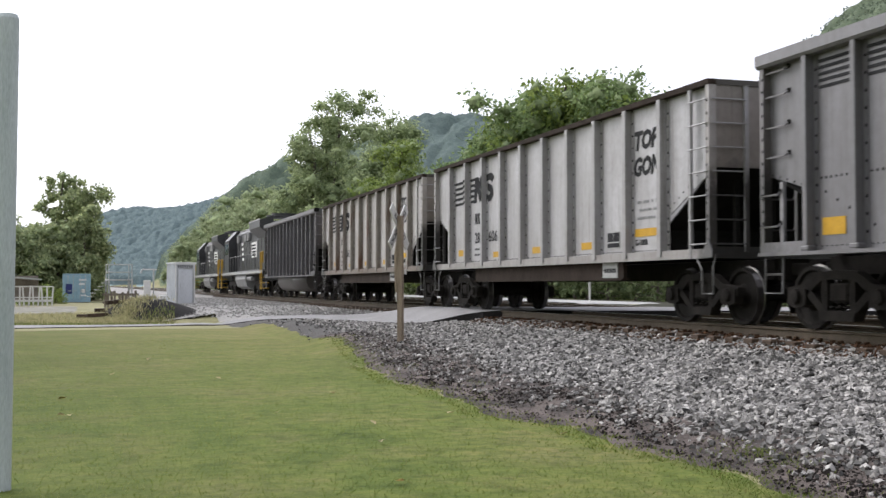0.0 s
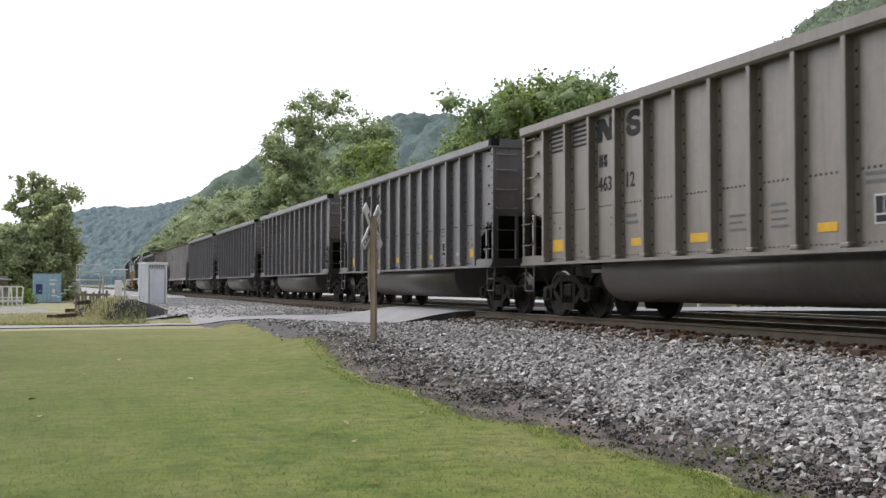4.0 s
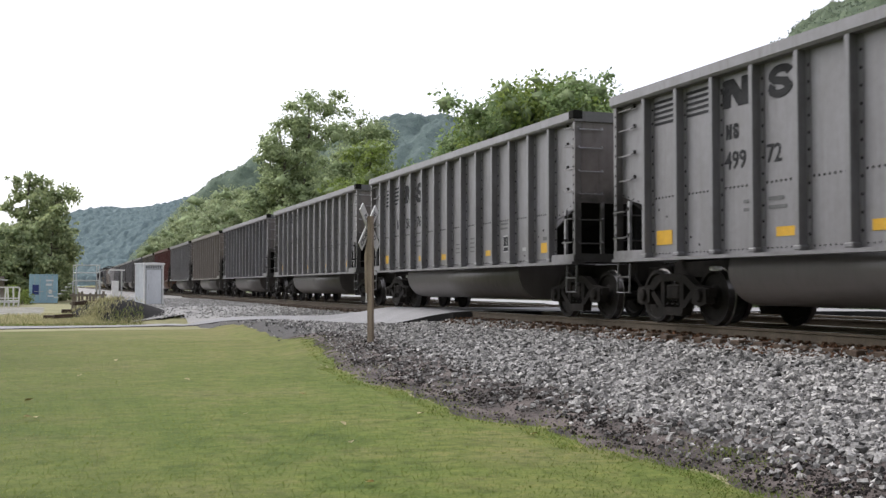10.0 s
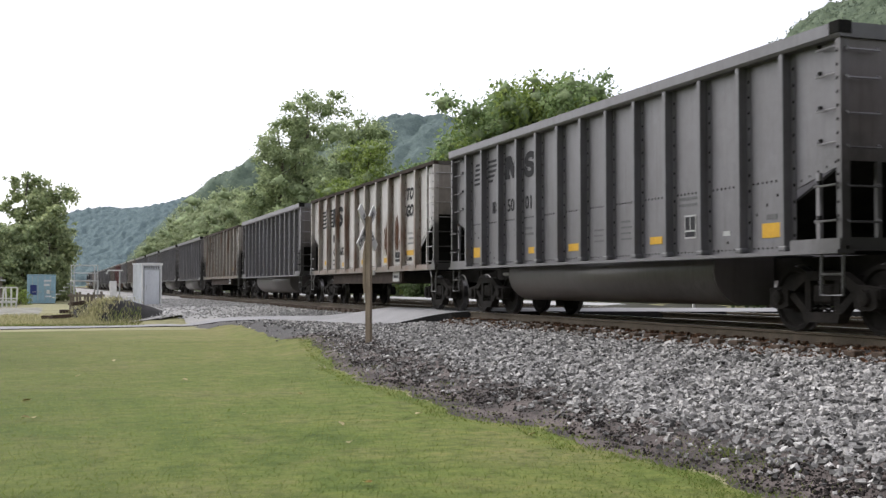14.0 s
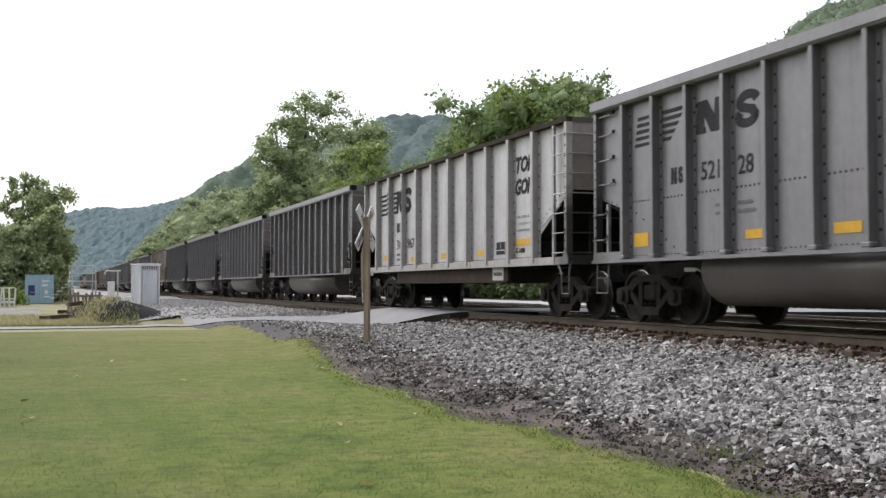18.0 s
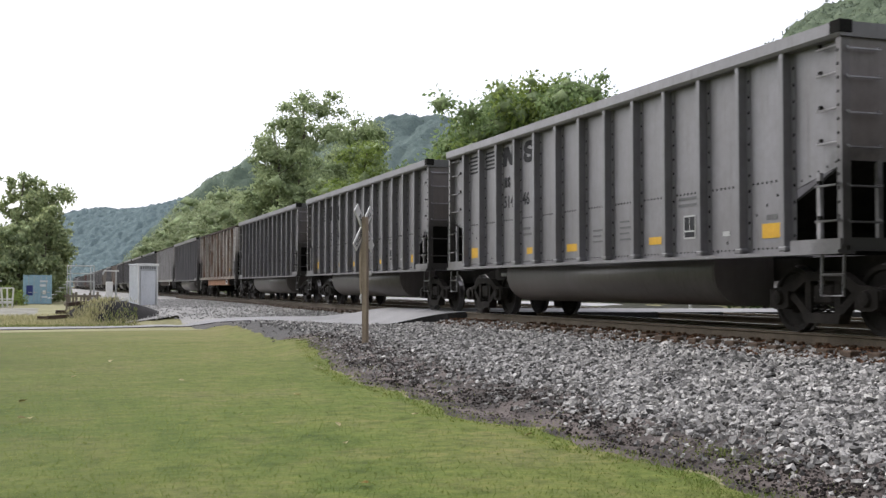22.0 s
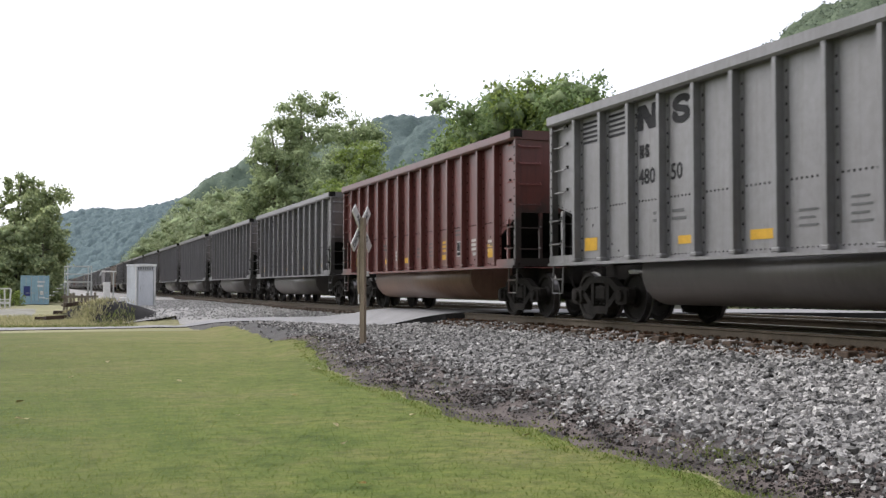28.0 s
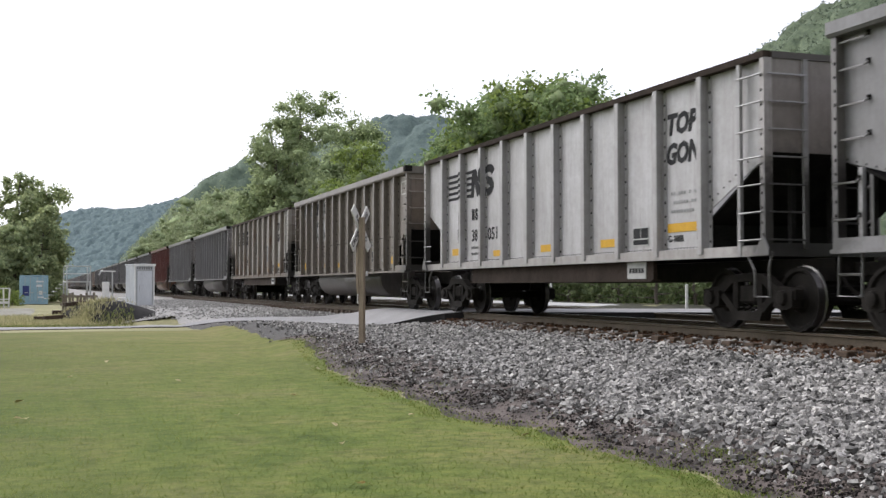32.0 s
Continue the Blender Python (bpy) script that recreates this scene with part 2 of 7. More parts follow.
def tube(bm, path, r, sides=6):
    """A round bar along a path of points."""
    rings = []
    for i, p in enumerate(path):
        p = Vector(p)
        d = (Vector(path[min(i + 1, len(path) - 1)]) - Vector(path[max(i - 1, 0)])).normalized()
        u = d.orthogonal().normalized()
        if i and u.dot(last) < 0:
            u = -u
        last = u
        v = d.cross(u)
        rr = r[i] if isinstance(r, (list, tuple)) else r
        rings.append([bm.verts.new(p + (u * math.cos(2 * math.pi * k / sides) + v * math.sin(2 * math.pi * k / sides)) * rr) for k in range(sides)])
    for a, b in zip(rings, rings[1:]):
        for k in range(sides):
            bm.faces.new((a[k], a[(k + 1) % sides], b[(k + 1) % sides], b[k]))
    bm.faces.new(rings[0][::-1])
    bm.faces.new(rings[-1])
    return bm


def lathe(bm, rows, axis="x", sides=24):
    """Rings (place along the axis, radius) closed at both ends."""
    def at(d, r, k):
        c, s = r * math.cos(2 * math.pi * k / sides), r * math.sin(2 * math.pi * k / sides)
        return {"x": (d, c, s), "y": (c, d, s), "z": (c, s, d)}[axis]
    rings = [[bm.verts.new(at(d, r, k)) for k in range(sides)] for d, r in rows]
    fs = []
    for a, b in zip(rings, rings[1:]):
        for k in range(sides):
            fs.append(bm.faces.new((a[k], a[(k + 1) % sides], b[(k + 1) % sides], b[k])))
    fs.append(bm.faces.new(rings[0]))
    fs.append(bm.faces.new(rings[-1]))
    bmesh.ops.recalc_face_normals(bm, faces=fs)
    return bm


def BM():
    return bmesh.new()


def grid_sheet(name, xs, ys, height, material):
    """A sheet over the lines xs and ys."""
    X, Y = np.meshgrid(np.array(xs), np.array(ys))
    Z = height(X, Y)
    v = np.stack([X, Y, Z], -1).reshape(-1, 3)
    nx, ny = len(xs), len(ys)
    i = np.arange(nx * ny).reshape(ny, nx)
    f = np.stack([i[:-1, :-1], i[:-1, 1:], i[1:, 1:], i[1:, :-1]], -1).reshape(-1, 4)
    me = bpy.data.meshes.new(name)
    me.from_pydata(v.tolist(), [], f.tolist())
    me.materials.append(material)
    me.shade_smooth()
    return new(name, me)


def smooth01(t):
    t = np.clip(t, 0, 1)
    return t * t * (3 - 2 * t)

# ---------------------------------------------------------------- ground: one sheet with the valley's hills
# ridges as lines of (x, y, height, half width)
RIDGES = [[(235, -120, 58, 170), (205, 60, 63, 150), (186, 205, 61.5, 110), (190, 290, 30, 90), (150, 360, 36, 80), (138, 430, 66, 100), (150, 560, 64, 100)],
          [(138, 430, 63, 96), (104, 470, 53, 62), (95, 540, 52, 50), (106, 640, 52, 52), (140, 760, 58, 84)],
          [(58, 490, 32, 40), (68, 478, 41, 42), (79, 480, 46, 46), (94, 520, 49, 50), (98, 660, 48, 56)],
          # unseen ridge behind and left of the camera, added to block low sky light
          [(-260, 40, 60, 190), (-230, -110, 72, 180), (-60, -215, 78, 175), (140, -225, 76, 175), (240, -150, 62, 170)],
          [(300, 880, 78, 190), (160, 1010, 84, 185), (64, 1030, 66, 170), (0, 1070, 45, 165), (-90, 1110, 50, 170), (-300, 1160, 70, 190), (-560, 1060, 74, 200)]]
CREST = []
for line in RIDGES:
    for (x0, y0, h0, w0), (x1, y1, h1, w1) in zip(line, line[1:]):
        steps = max(2, int(math.hypot(x1 - x0, y1 - y0) / 18))
        CREST += [tuple(a + (b - a) * i / steps for a, b in zip((x0, y0, h0, w0), (x1, y1, h1, w1))) for i in range(steps + 1)]


def land(X, Y):
    z = np.zeros_like(X, dtype=float)
    for cx, cy, h, w in CREST:
        z = np.maximum(z, h * smooth01(1 - np.sqrt((X - cx) ** 2 + (Y - cy) ** 2) / w))
    z = z * (1 + 0.10 * np.sin(X * 0.045 + 1) * np.sin(Y * 0.038))
    # made ground of the line, wider behind the lane
    wide = 4.4 * smooth01((Y - 45.5) / 4) * (1 - smooth01((Y - 84) / 12))
    made = smooth01((X - 4.6 + wide) / 3.4) * (1 - smooth01((X - 34) / 6)) * (1 - smooth01((Y - 780) / 60))
    return z + made * 0.30 + 0.28 * made * smooth01((Y - 47) / 4) + 0.05 * np.sin(X * 0.35 + 1) * np.sin(Y * 0.22) * (X < 5)


def land_at(x, y):
    return float(land(np.array([float(x)]), np.array([float(y)]))[0])


def bank_height(X, Y):
    """Bank that is highest at its left end and runs out in a wedge towards the ballast."""
    u = X - 2.15 + 0.30 * (Y - 50)
    along = np.interp(u, [-0.9, -0.25, 0.0, 0.9, 2.0, 2.6], [0.0, 0.62, 0.68, 0.52, 0.14, 0.0])
    return along * smooth01((4.4 - np.abs(Y - 51.2)) / 3.0) * (1 + 0.04 * np.sin(X * 6) * np.sin(Y * 4))


def lines(*spans):
    out = []
    for a, b, n in spans:
        out += list(np.linspace(a, b, n, endpoint=False))
    return sorted(set(out + [spans[-1][1]]))


ground = grid_sheet("ground", lines((-2600, -300, 24), (-300, -30, 28), (-30, 4, 34), (4, 42, 60), (42, 300, 70), (300, 2600, 60)),
                    lines((-900, -30, 24), (-30, 0, 10), (0, 80, 60), (80, 400, 60), (400, 1500, 80), (1500, 3800, 30)), land, FIELD)
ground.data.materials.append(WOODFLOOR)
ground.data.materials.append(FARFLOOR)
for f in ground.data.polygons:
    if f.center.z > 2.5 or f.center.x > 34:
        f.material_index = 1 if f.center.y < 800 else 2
tagged(ground, "valley floor and wooded hills with rough grass", "ground", kind="structure")

# ballast beds of the two tracks and the dirt strip at their foot
def bed_z(X, Y):
    flank = np.interp(X, [4.9, 6.5, 8.0, 9.2, 9.45, 9.6, 17], [0.0, 0.28, 0.43, 0.61, 0.65, RAIL - 0.21, RAIL - 0.21])
    near = smooth01((X - 4.9) / 0.6)
    rough = 0.02 * np.sin(X * 5.1 + Y * 3.3) * np.sin(Y * 4.7 - X * 2.9)
    return land(X, Y) * (1 - near) + flank * near + rough


# mown lawn, up to the dark soil edge along the line
def lawn_edge(y):
    line = np.interp(y, [7.0, 7.7, 9.0, 11.2, 12.4, 15.8, 17.0, 20.1, 24.0, 28.4, 29.8, 37.0], [4.83, 4.95, 4.78, 4.88, 4.50, 4.84, 4.66, 4.92, 5.5, 6.1, 5.65, 6.0])
    return line + 0.05 * np.sin(y * 2.3 + 1) + 0.04 * np.sin(y * 5.7)


def foot_edge(y):
    """Where the clean stones of the ballast begin."""
    return np.interp(y, [6.6, 8.2, 9.3, 10.2, 10.9, 13.0, 14.0, 14.6, 15.8, 19.7, 23.0, 28.4], [6.14, 6.2, 6.24, 6.02, 5.92, 6.26, 6.38, 6.2, 6.15, 6.65, 7.0, 7.3])


def made_z(X, Y):
    return np.where(X > 4.6, np.maximum(bed_z(X, Y), land(X, Y)), land(X, Y))


def lawn_z(X, Y):
    return made_z(X, Y) + 0.012


ys = np.linspace(-25.0, 40.5, 160)
us = 1 - (1 - np.linspace(0, 1, 50)) ** 2.2
Yl = np.repeat(ys[:, None], 50, 1)
right = lawn_edge(Yl)
Xl = -32 + us[None, :] * (right + 32)
vl = np.stack([Xl, Yl, lawn_z(Xl, Yl)], -1).reshape(-1, 3)
il = np.arange(160 * 50).reshape(160, 50)
me = bpy.data.meshes.new("lawn")
me.from_pydata(vl.tolist(), [], np.stack([il[:-1, :-1], il[:-1, 1:], il[1:, 1:], il[1:, :-1]], -1).reshape(-1, 4).tolist())
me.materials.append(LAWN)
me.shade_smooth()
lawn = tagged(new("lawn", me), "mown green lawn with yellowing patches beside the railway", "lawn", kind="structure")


bed = grid_sheet("ballast_bed", lines((5.0, 17.6, 64)), lines((-320, -10, 30), (-10, 60, 160), (60, 1000, 120)), lambda X, Y: np.where(X > 16.8, land(X, Y) - 0.02, np.where((Y > 46) & (X < 9.3), np.maximum(bed_z(X, Y), land(X, Y) + 0.09), bed_z(X, Y))) - 0.09 * (Y < 41) * smooth01((lawn_edge(Y) + 0.25 - X) / 0.3), GRAVEL)
bed.data.materials.append(COAL_SHADE_BED)
bed.data.materials.append(PALEBED)
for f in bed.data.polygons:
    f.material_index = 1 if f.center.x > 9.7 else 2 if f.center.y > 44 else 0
tagged(bed, "grey crushed stone ballast bed of two tracks", "ballast", kind="structure")
soil = grid_sheet("soil_strip", lines((4.2, 7.8, 52)), lines((-25, 29.5, 200)),
                  lambda X, Y: made_z(X, Y) + 0.025 + 0.012 * np.sin(X * 21 + 3 * np.sin(Y * 3)) * np.sin(Y * 11) - 0.10 * smooth01((X - foot_edge(Y) - 0.1) / 0.5) - 0.06 * smooth01((lawn_edge(Y) + 0.2 - X) / 0.35), SOIL)
tagged(soil, "dark damp soil strip between lawn and ballast", "soil", kind="structure")

yard = grid_sheet("gravel_yard", lines((-16, -0.4, 20)), lines((62, 86, 30)), lambda X, Y: land(X, Y) + 0.03 - 0.05 * smooth01((X + 1.2) / 0.8), YARDM)
tagged(yard, "pale gravel yard beside the container", "yard", kind="structure")
apron = grid_sheet("gravel_apron", lines((2.4, 5.6, 12)), lines((47.6, 86, 40)), lambda X, Y: land(X, Y) + 0.10 - 0.14 * smooth01((3.0 - X) / 0.6), PALEBED)
tagged(apron, "pale gravel apron round the signal shed", "gravel", kind="structure")
# second bank of road and verge beyond the tracks
verge = grid_sheet("far_verge", lines((16.6, 32.5, 14)), lines((-60, 110, 60)), lambda X, Y: land(X, Y) + 0.015 + 0.03 * np.sin(X * 1.7) * np.sin(Y * 0.8), VERGEM)
tagged(verge, "dark cinder verge beyond the far track", "verge", kind="structure")
far_road = grid_sheet("far_road", lines((24.0, 28.4, 12)), lines((-60, 300, 60)), lambda X, Y: land(X, Y) + 0.07, FARROADM)
tagged(far_road, "pale paved road beyond the tracks", "road", kind="structure")


# lane to the level crossing: near and far edge, and the ramp up to the rails
NEAR_EDGE = [(-60, 40), (-20, 42.2), (-2, 43.2), (4, 44.8), (6.0, 43.4), (7.2, 40), (7.8, 35), (8.4, 29.8), (9.5, 27.0), (12, 25.5), (20.5, 22.5)]
FAR_EDGE = [(-60, 43), (-20, 45.2), (-2, 46.3), (4, 47.4), (6.6, 45.6), (7.9, 42.0), (8.6, 38), (9.1, 34.5), (10.0, 32), (12.5, 30.5), (20.5, 27.5)]


def between(pts, u):
    i = min(int(u), len(pts) - 2)
    return tuple(a + (b - a) * (u - i) for a, b in zip(pts[i], pts[i + 1]))


rows_v = []
STEPS = 60
for i in range(STEPS + 1):
    u = i / STEPS * (len(NEAR_EDGE) - 1)
    p, q = between(NEAR_EDGE, u), between(FAR_EDGE, u)
    for k in range(7):
        x, y = p[0] + (q[0] - p[0]) * k / 6, p[1] + (q[1] - p[1]) * k / 6
        up = float(smooth01(np.array((x - 8.5) / 1.3)))
        flank = float(np.interp(x, [4.9, 6.5, 8.0, 9.2], [0.03, 0.30, 0.46, 0.62])) + (float(land_at(x, y)) if x < 3 else 0.0)
        rows_v.append((x, y, flank * (1 - up) + (RAIL + 0.006) * up))
iv = np.arange((STEPS + 1) * 7).reshape(-1, 7)
me = bpy.data.meshes.new("lane")
me.from_pydata(rows_v, [], np.stack([iv[:-1, :-1], iv[1:, :-1], iv[1:, 1:], iv[:-1, 1:]], -1).reshape(-1, 4).tolist())
me.materials.append(LANEM)
me.materials.append(ASPHALT)
lane = tagged(new("lane", me), "pale lane that ramps up to the level crossing", "road", kind="structure")
sol = lane.modifiers.new("depth", "SOLIDIFY")
sol.thickness, sol.offset, sol.material_offset_rim = 0.3, -1, 1


# ---------------------------------------------------------------- tracks
def rail_mesh():
    bm = BM()
    prof = [(-0.07, -0.17), (0.07, -0.17), (0.07, -0.155), (0.012, -0.14), (0.012, -0.045), (0.036, -0.035), (0.036, -0.004), (0.03, 0), (-0.03, 0), (-0.036, -0.004), (-0.036, -0.035), (-0.012, -0.045), (-0.012, -0.14), (-0.07, -0.155)]
    prism(bm, prof, "y", -330, 1000)
    bm.faces.ensure_lookup_table()
    for f in bm.faces:
        if f.normal.z > 0.9 and f.calc_center_median().z > -0.01:
            f.material_index = 1
    return mesh_of(bm, "rail", RAILM, TREAD)


rail_me = rail_mesh()
tie_bm = box(BM(), -1.3, 1.3, -0.115, 0.115, -0.33, -0.165, 0.012)
tie_me = mesh_of(tie_bm, "tie", WOOD_TIE)
old_tie_me = mesh_of(box(BM(), -0.85, 0.85, -0.115, 0.115, -0.33, -0.165, 0.012), "old_tie", WOOD_TIE)


def track(x, label):
    tr = tagged(new("railway_track"), label, "railway track", kind="structure")
    tr.matrix_basis = pose(x, 0, RAIL)
    for s in (-1, 1):
        part("rail", rail_me, None, tr, at=pose(s * 0.7535, 0, 0))
    return tr


RUSTY_PLATE = plain("rusty_plate", (0.030, 0.020, 0.013), (0.085, 0.052, 0.031), 6, 50, 0.9, spec=0.1)
plate_bm = box(BM(), -0.21, 0.15, -0.10, 0.10, -0.166, -0.150, 0.004)
for dx, dy in ((-0.10, -0.06), (-0.10, 0.06), (0.10, 0.05), (-0.17, 0.0)):
    box(plate_bm, dx - 0.012, dx + 0.012, dy - 0.012, dy + 0.012, -0.155, -0.125)
    box(plate_bm, dx - 0.026, dx + 0.020, dy - 0.020, dy + 0.020, -0.132, -0.120, 0.004)
for dy in (-0.09, 0.09):
    box(plate_bm, -0.13, -0.075, dy - 0.035, dy + 0.035, -0.15, -0.115, 0.01)
plate_me = mesh_of(plate_bm, "tie_plate", RUSTY_PLATE)
near_track = track(TRACK, "near railway track with rusty rails on wooden ties")
far_track = track(15.0, "far railway track with rusty rails on wooden ties")
rnd = random.Random(4)
for tr, n0, n1 in ((near_track, 4, 90), (far_track, 10, 80)):
    for k in range(n0 * 2, n1 * 2):
        if not 22.5 < k * 0.51 < 34:
            tie = part("tie", tie_me, None, tr, at=pose(rnd.uniform(-0.03, 0.03), k * 0.51 + rnd.uniform(-0.02, 0.02), rnd.uniform(-0.01, 0.005), 0, 0, rnd.uniform(-1, 1)))
            if tr is near_track and k < 60:
                part("tie_plate", plate_me, None, tie, "rusty tie plate with spikes", at=pose(-0.7535, 0, 0))

# ---------------------------------------------------------------- the train
# metres that the first car's middle has gone past the camera, by the time in seconds
TRAVEL = [(0.0, 54.33), (4.0, 126.44), (8.0, 198.65), (12.0, 270.94), (16.0, 343.14), (20.0, 415.02), (24.0, 486.49), (28.0, 557.66), (32.0, 629.06)]
# coupler slack of single cars
SLACK = {9: -0.08, 10: -0.16, 14: 0.15, 15: 0.16, 16: 0.16, 17: -0.22, 18: -0.14, 21: -0.08, 22: -0.10, 23: 0.15, 27: 0.14, 30: 0.04}


def gone(t):
    ts, ss = [p[0] for p in TRAVEL], [p[1] for p in TRAVEL]
    m = [(ss[1] - ss[0]) / (ts[1] - ts[0])] + [(ss[i + 1] - ss[i - 1]) / (ts[i + 1] - ts[i - 1]) for i in range(1, len(ts) - 1)] + [(ss[-1] - ss[-2]) / (ts[-1] - ts[-2])]
    i = max(0, min(len(ts) - 2, sum(1 for x in ts if x <= t) - 1))
    h = ts[i + 1] - ts[i]
    u = (t - ts[i]) / h
    return ((1 + 2 * u) * (1 - u) ** 2 * ss[i] + u * (1 - u) ** 2 * h * m[i] + u * u * (3 - 2 * u) * ss[i + 1] + u * u * (u - 1) * h * m[i + 1])


def car_y(n, t):
    """Place of a car's middle: half a coupled length is 8.05 m for a tub car and 7.85 m for a tall gondola."""
    half = [8.05 if r[0] == "t" else 7.85 for r in ROLL]
    return gone(t) - sum(half[i] + half[i + 1] for i in range(n)) + SLACK.get(n, 0.0)


WHEEL_R = 0.457


def wheelset_mesh():
    bm = BM()
    lathe(bm, [(-0.98, 0.06), (-0.98, 0.075), (-0.78, 0.08), (-0.6, 0.085), (0.6, 0.085), (0.78, 0.08), (0.98, 0.075), (0.98, 0.06)], "x", 10)
    for s in (-1, 1):
        lathe(bm, [(s * 0.845, 0.10), (s * 0.84, 0.16), (s * 0.79, 0.20), (s * 0.79, 0.37), (s * 0.825, 0.395), (s * 0.825, WHEEL_R - 0.003), (s * 0.72, WHEEL_R), (s * 0.71, WHEEL_R + 0.026), (s * 0.69, WHEEL_R + 0.026), (s * 0.685, 0.395), (s * 0.72, 0.36), (s * 0.73, 0.2), (s * 0.69, 0.16), (s * 0.685, 0.09)], "x", 20)
    for f in bm.faces:
        c = f.calc_center_median()
        if (c.y ** 2 + c.z ** 2) ** 0.5 > WHEEL_R - 0.02 and 0.71 < abs(c.x) < 0.82:
            f.material_index = 1
    return mesh_of(bm, "wheelset", WHEEL, RIM, smooth=False)


def side_frame_mesh():
    """Cast truck side with its two windows, seen from the side as (y, z) over the wheel centres."""
    bm = BM()
    for s in (-1, 1):
        prism(bm, [(s * 1.14, 0.12), (s * 0.72, 0.17), (s * 0.40, 0.34), (s * 0.0, 0.36), (s * 0.0, 0.24), (s * 0.36, 0.22), (s * 0.66, 0.03), (s * 1.14, -0.02)], "x", -0.07, 0.07)
        prism(bm, [(s * 1.10, 0.10), (s * 1.10, -0.12), (s * 0.98, -0.16), (s * 0.80, -0.16), (s * 0.68, -0.12), (s * 0.68, 0.10)], "x", -0.10, 0.06)
        prism(bm, [(s * 0.76, 0.06), (s * 0.62, 0.10), (s * 0.20, -0.22), (s * 0.30, -0.29)], "x", -0.07, 0.07)
        prism(bm, [(s * 0.24, 0.26), (s * 0.36, 0.24), (s * 0.36, -0.24), (s * 0.24, -0.24)], "x", -0.06, 0.06)
        lathe(bm, [(-0.16, 0.05), (-0.15, 0.10), (-0.06, 0.12), (0.05, 0.12)], "x", 10)
        for v in bm.verts[-40:]:
            v.co.y += s * 0.89
    prism(bm, [(-0.40, -0.20), (0.40, -0.20), (0.34, -0.33), (-0.34, -0.33)], "x", -0.09, 0.09)
    bmesh.ops.recalc_face_normals(bm, faces=bm.faces)
    return mesh_of(bm, "side_frame", STEEL)


def spring_mesh():
    bm = BM()
    for k in range(3):
        path = [(math.cos(a) * 0.055, -0.16 + k * 0.16 + math.sin(a) * 0.055, -0.2 + 0.27 * a / 31.4) for a in [i * 31.4 / 22 for i in range(23)]]
        tube(bm, path, 0.017, 4)
    return mesh_of(bm, "spring", WHEEL)


wheel_me, frame_me, spring_me = wheelset_mesh(), side_frame_mesh(), spring_mesh()
bolster_me = mesh_of(box(box(BM(), -1.05, 1.05, -0.2, 0.2, 0.40, 0.66, 0.03), -0.9, 0.9, -0.14, 0.14, 0.62, 0.78), "bolster", STEEL)


def add_truck(car, y):
    tk = part("truck", bolster_me, None, car, "dark cast steel truck", at=pose(0, y, 0))
    for s in (-1, 1):
        part("side_frame", frame_me, None, tk, at=pose(s * 0.99, 0, WHEEL_R + 0.02, 0, 0, 0 if s < 0 else 180))
        part("spring", spring_me, None, tk, at=pose(s * 0.99, 0, WHEEL_R))
    for s in (-1, 1):
        part("wheelset", wheel_me, None, tk, at=pose(0, s * 0.89, WHEEL_R))
    return tk


def coupler_mesh():
    bm = box(BM(), -0.09, 0.09, 0, 0.72, 0.78, 0.98, 0.02)
    box(bm, -0.17, 0.14, 0.60, 0.87, 0.72, 1.03, 0.04)
    box(bm, -0.28, 0.28, -0.1, 0.12, 0.70, 1.1, 0.02)
    tube(bm, [(0.35, 0.1, 0.85), (0.36, 0.35, 0.62), (0.28, 0.62, 0.42), (0.2, 0.85, 0.5)], 0.03, 6)
    return mesh_of(bm, "coupler", STEEL)


coupler_me = coupler_mesh()
HALF = 1.60


def rung(bm, s, y0, y1, z, x=None):
    """A bent grab iron standing off a side."""
    x = s * (HALF + 0.005) if x is None else x
    tube(bm, [(x, y0, z + 0.05), (x + s * 0.07, y0, z), (x + s * 0.07, y1, z), (x, y1, z + 0.05)], 0.015, 5)
    n = len(bm.faces)
    for y in (y0, y1):
        box(bm, x - 0.022, x + 0.022, y - 0.028, y + 0.028, z + 0.02, z + 0.08)
    bm.faces.ensure_lookup_table()
    for f in bm.faces[n:]:
        f.material_index = 1


def rivets(bm, x, pts, r=0.017):
    s = 1 if x > 0 else -1
    for y, z in pts:
        top = bm.verts.new((x + s * 0.014, y, z))
        ring = [bm.verts.new((x, y + r * math.cos(a), z + r * math.sin(a))) for a in (0.3, 1.87, 3.44, 5.01)]
        for k in range(4):
            q = (ring[k], ring[(k + 1) % 4], top)
            bm.faces.new(q if s > 0 else q[::-1])


class Kind:
    """Meshes of one kind of gondola, made once."""


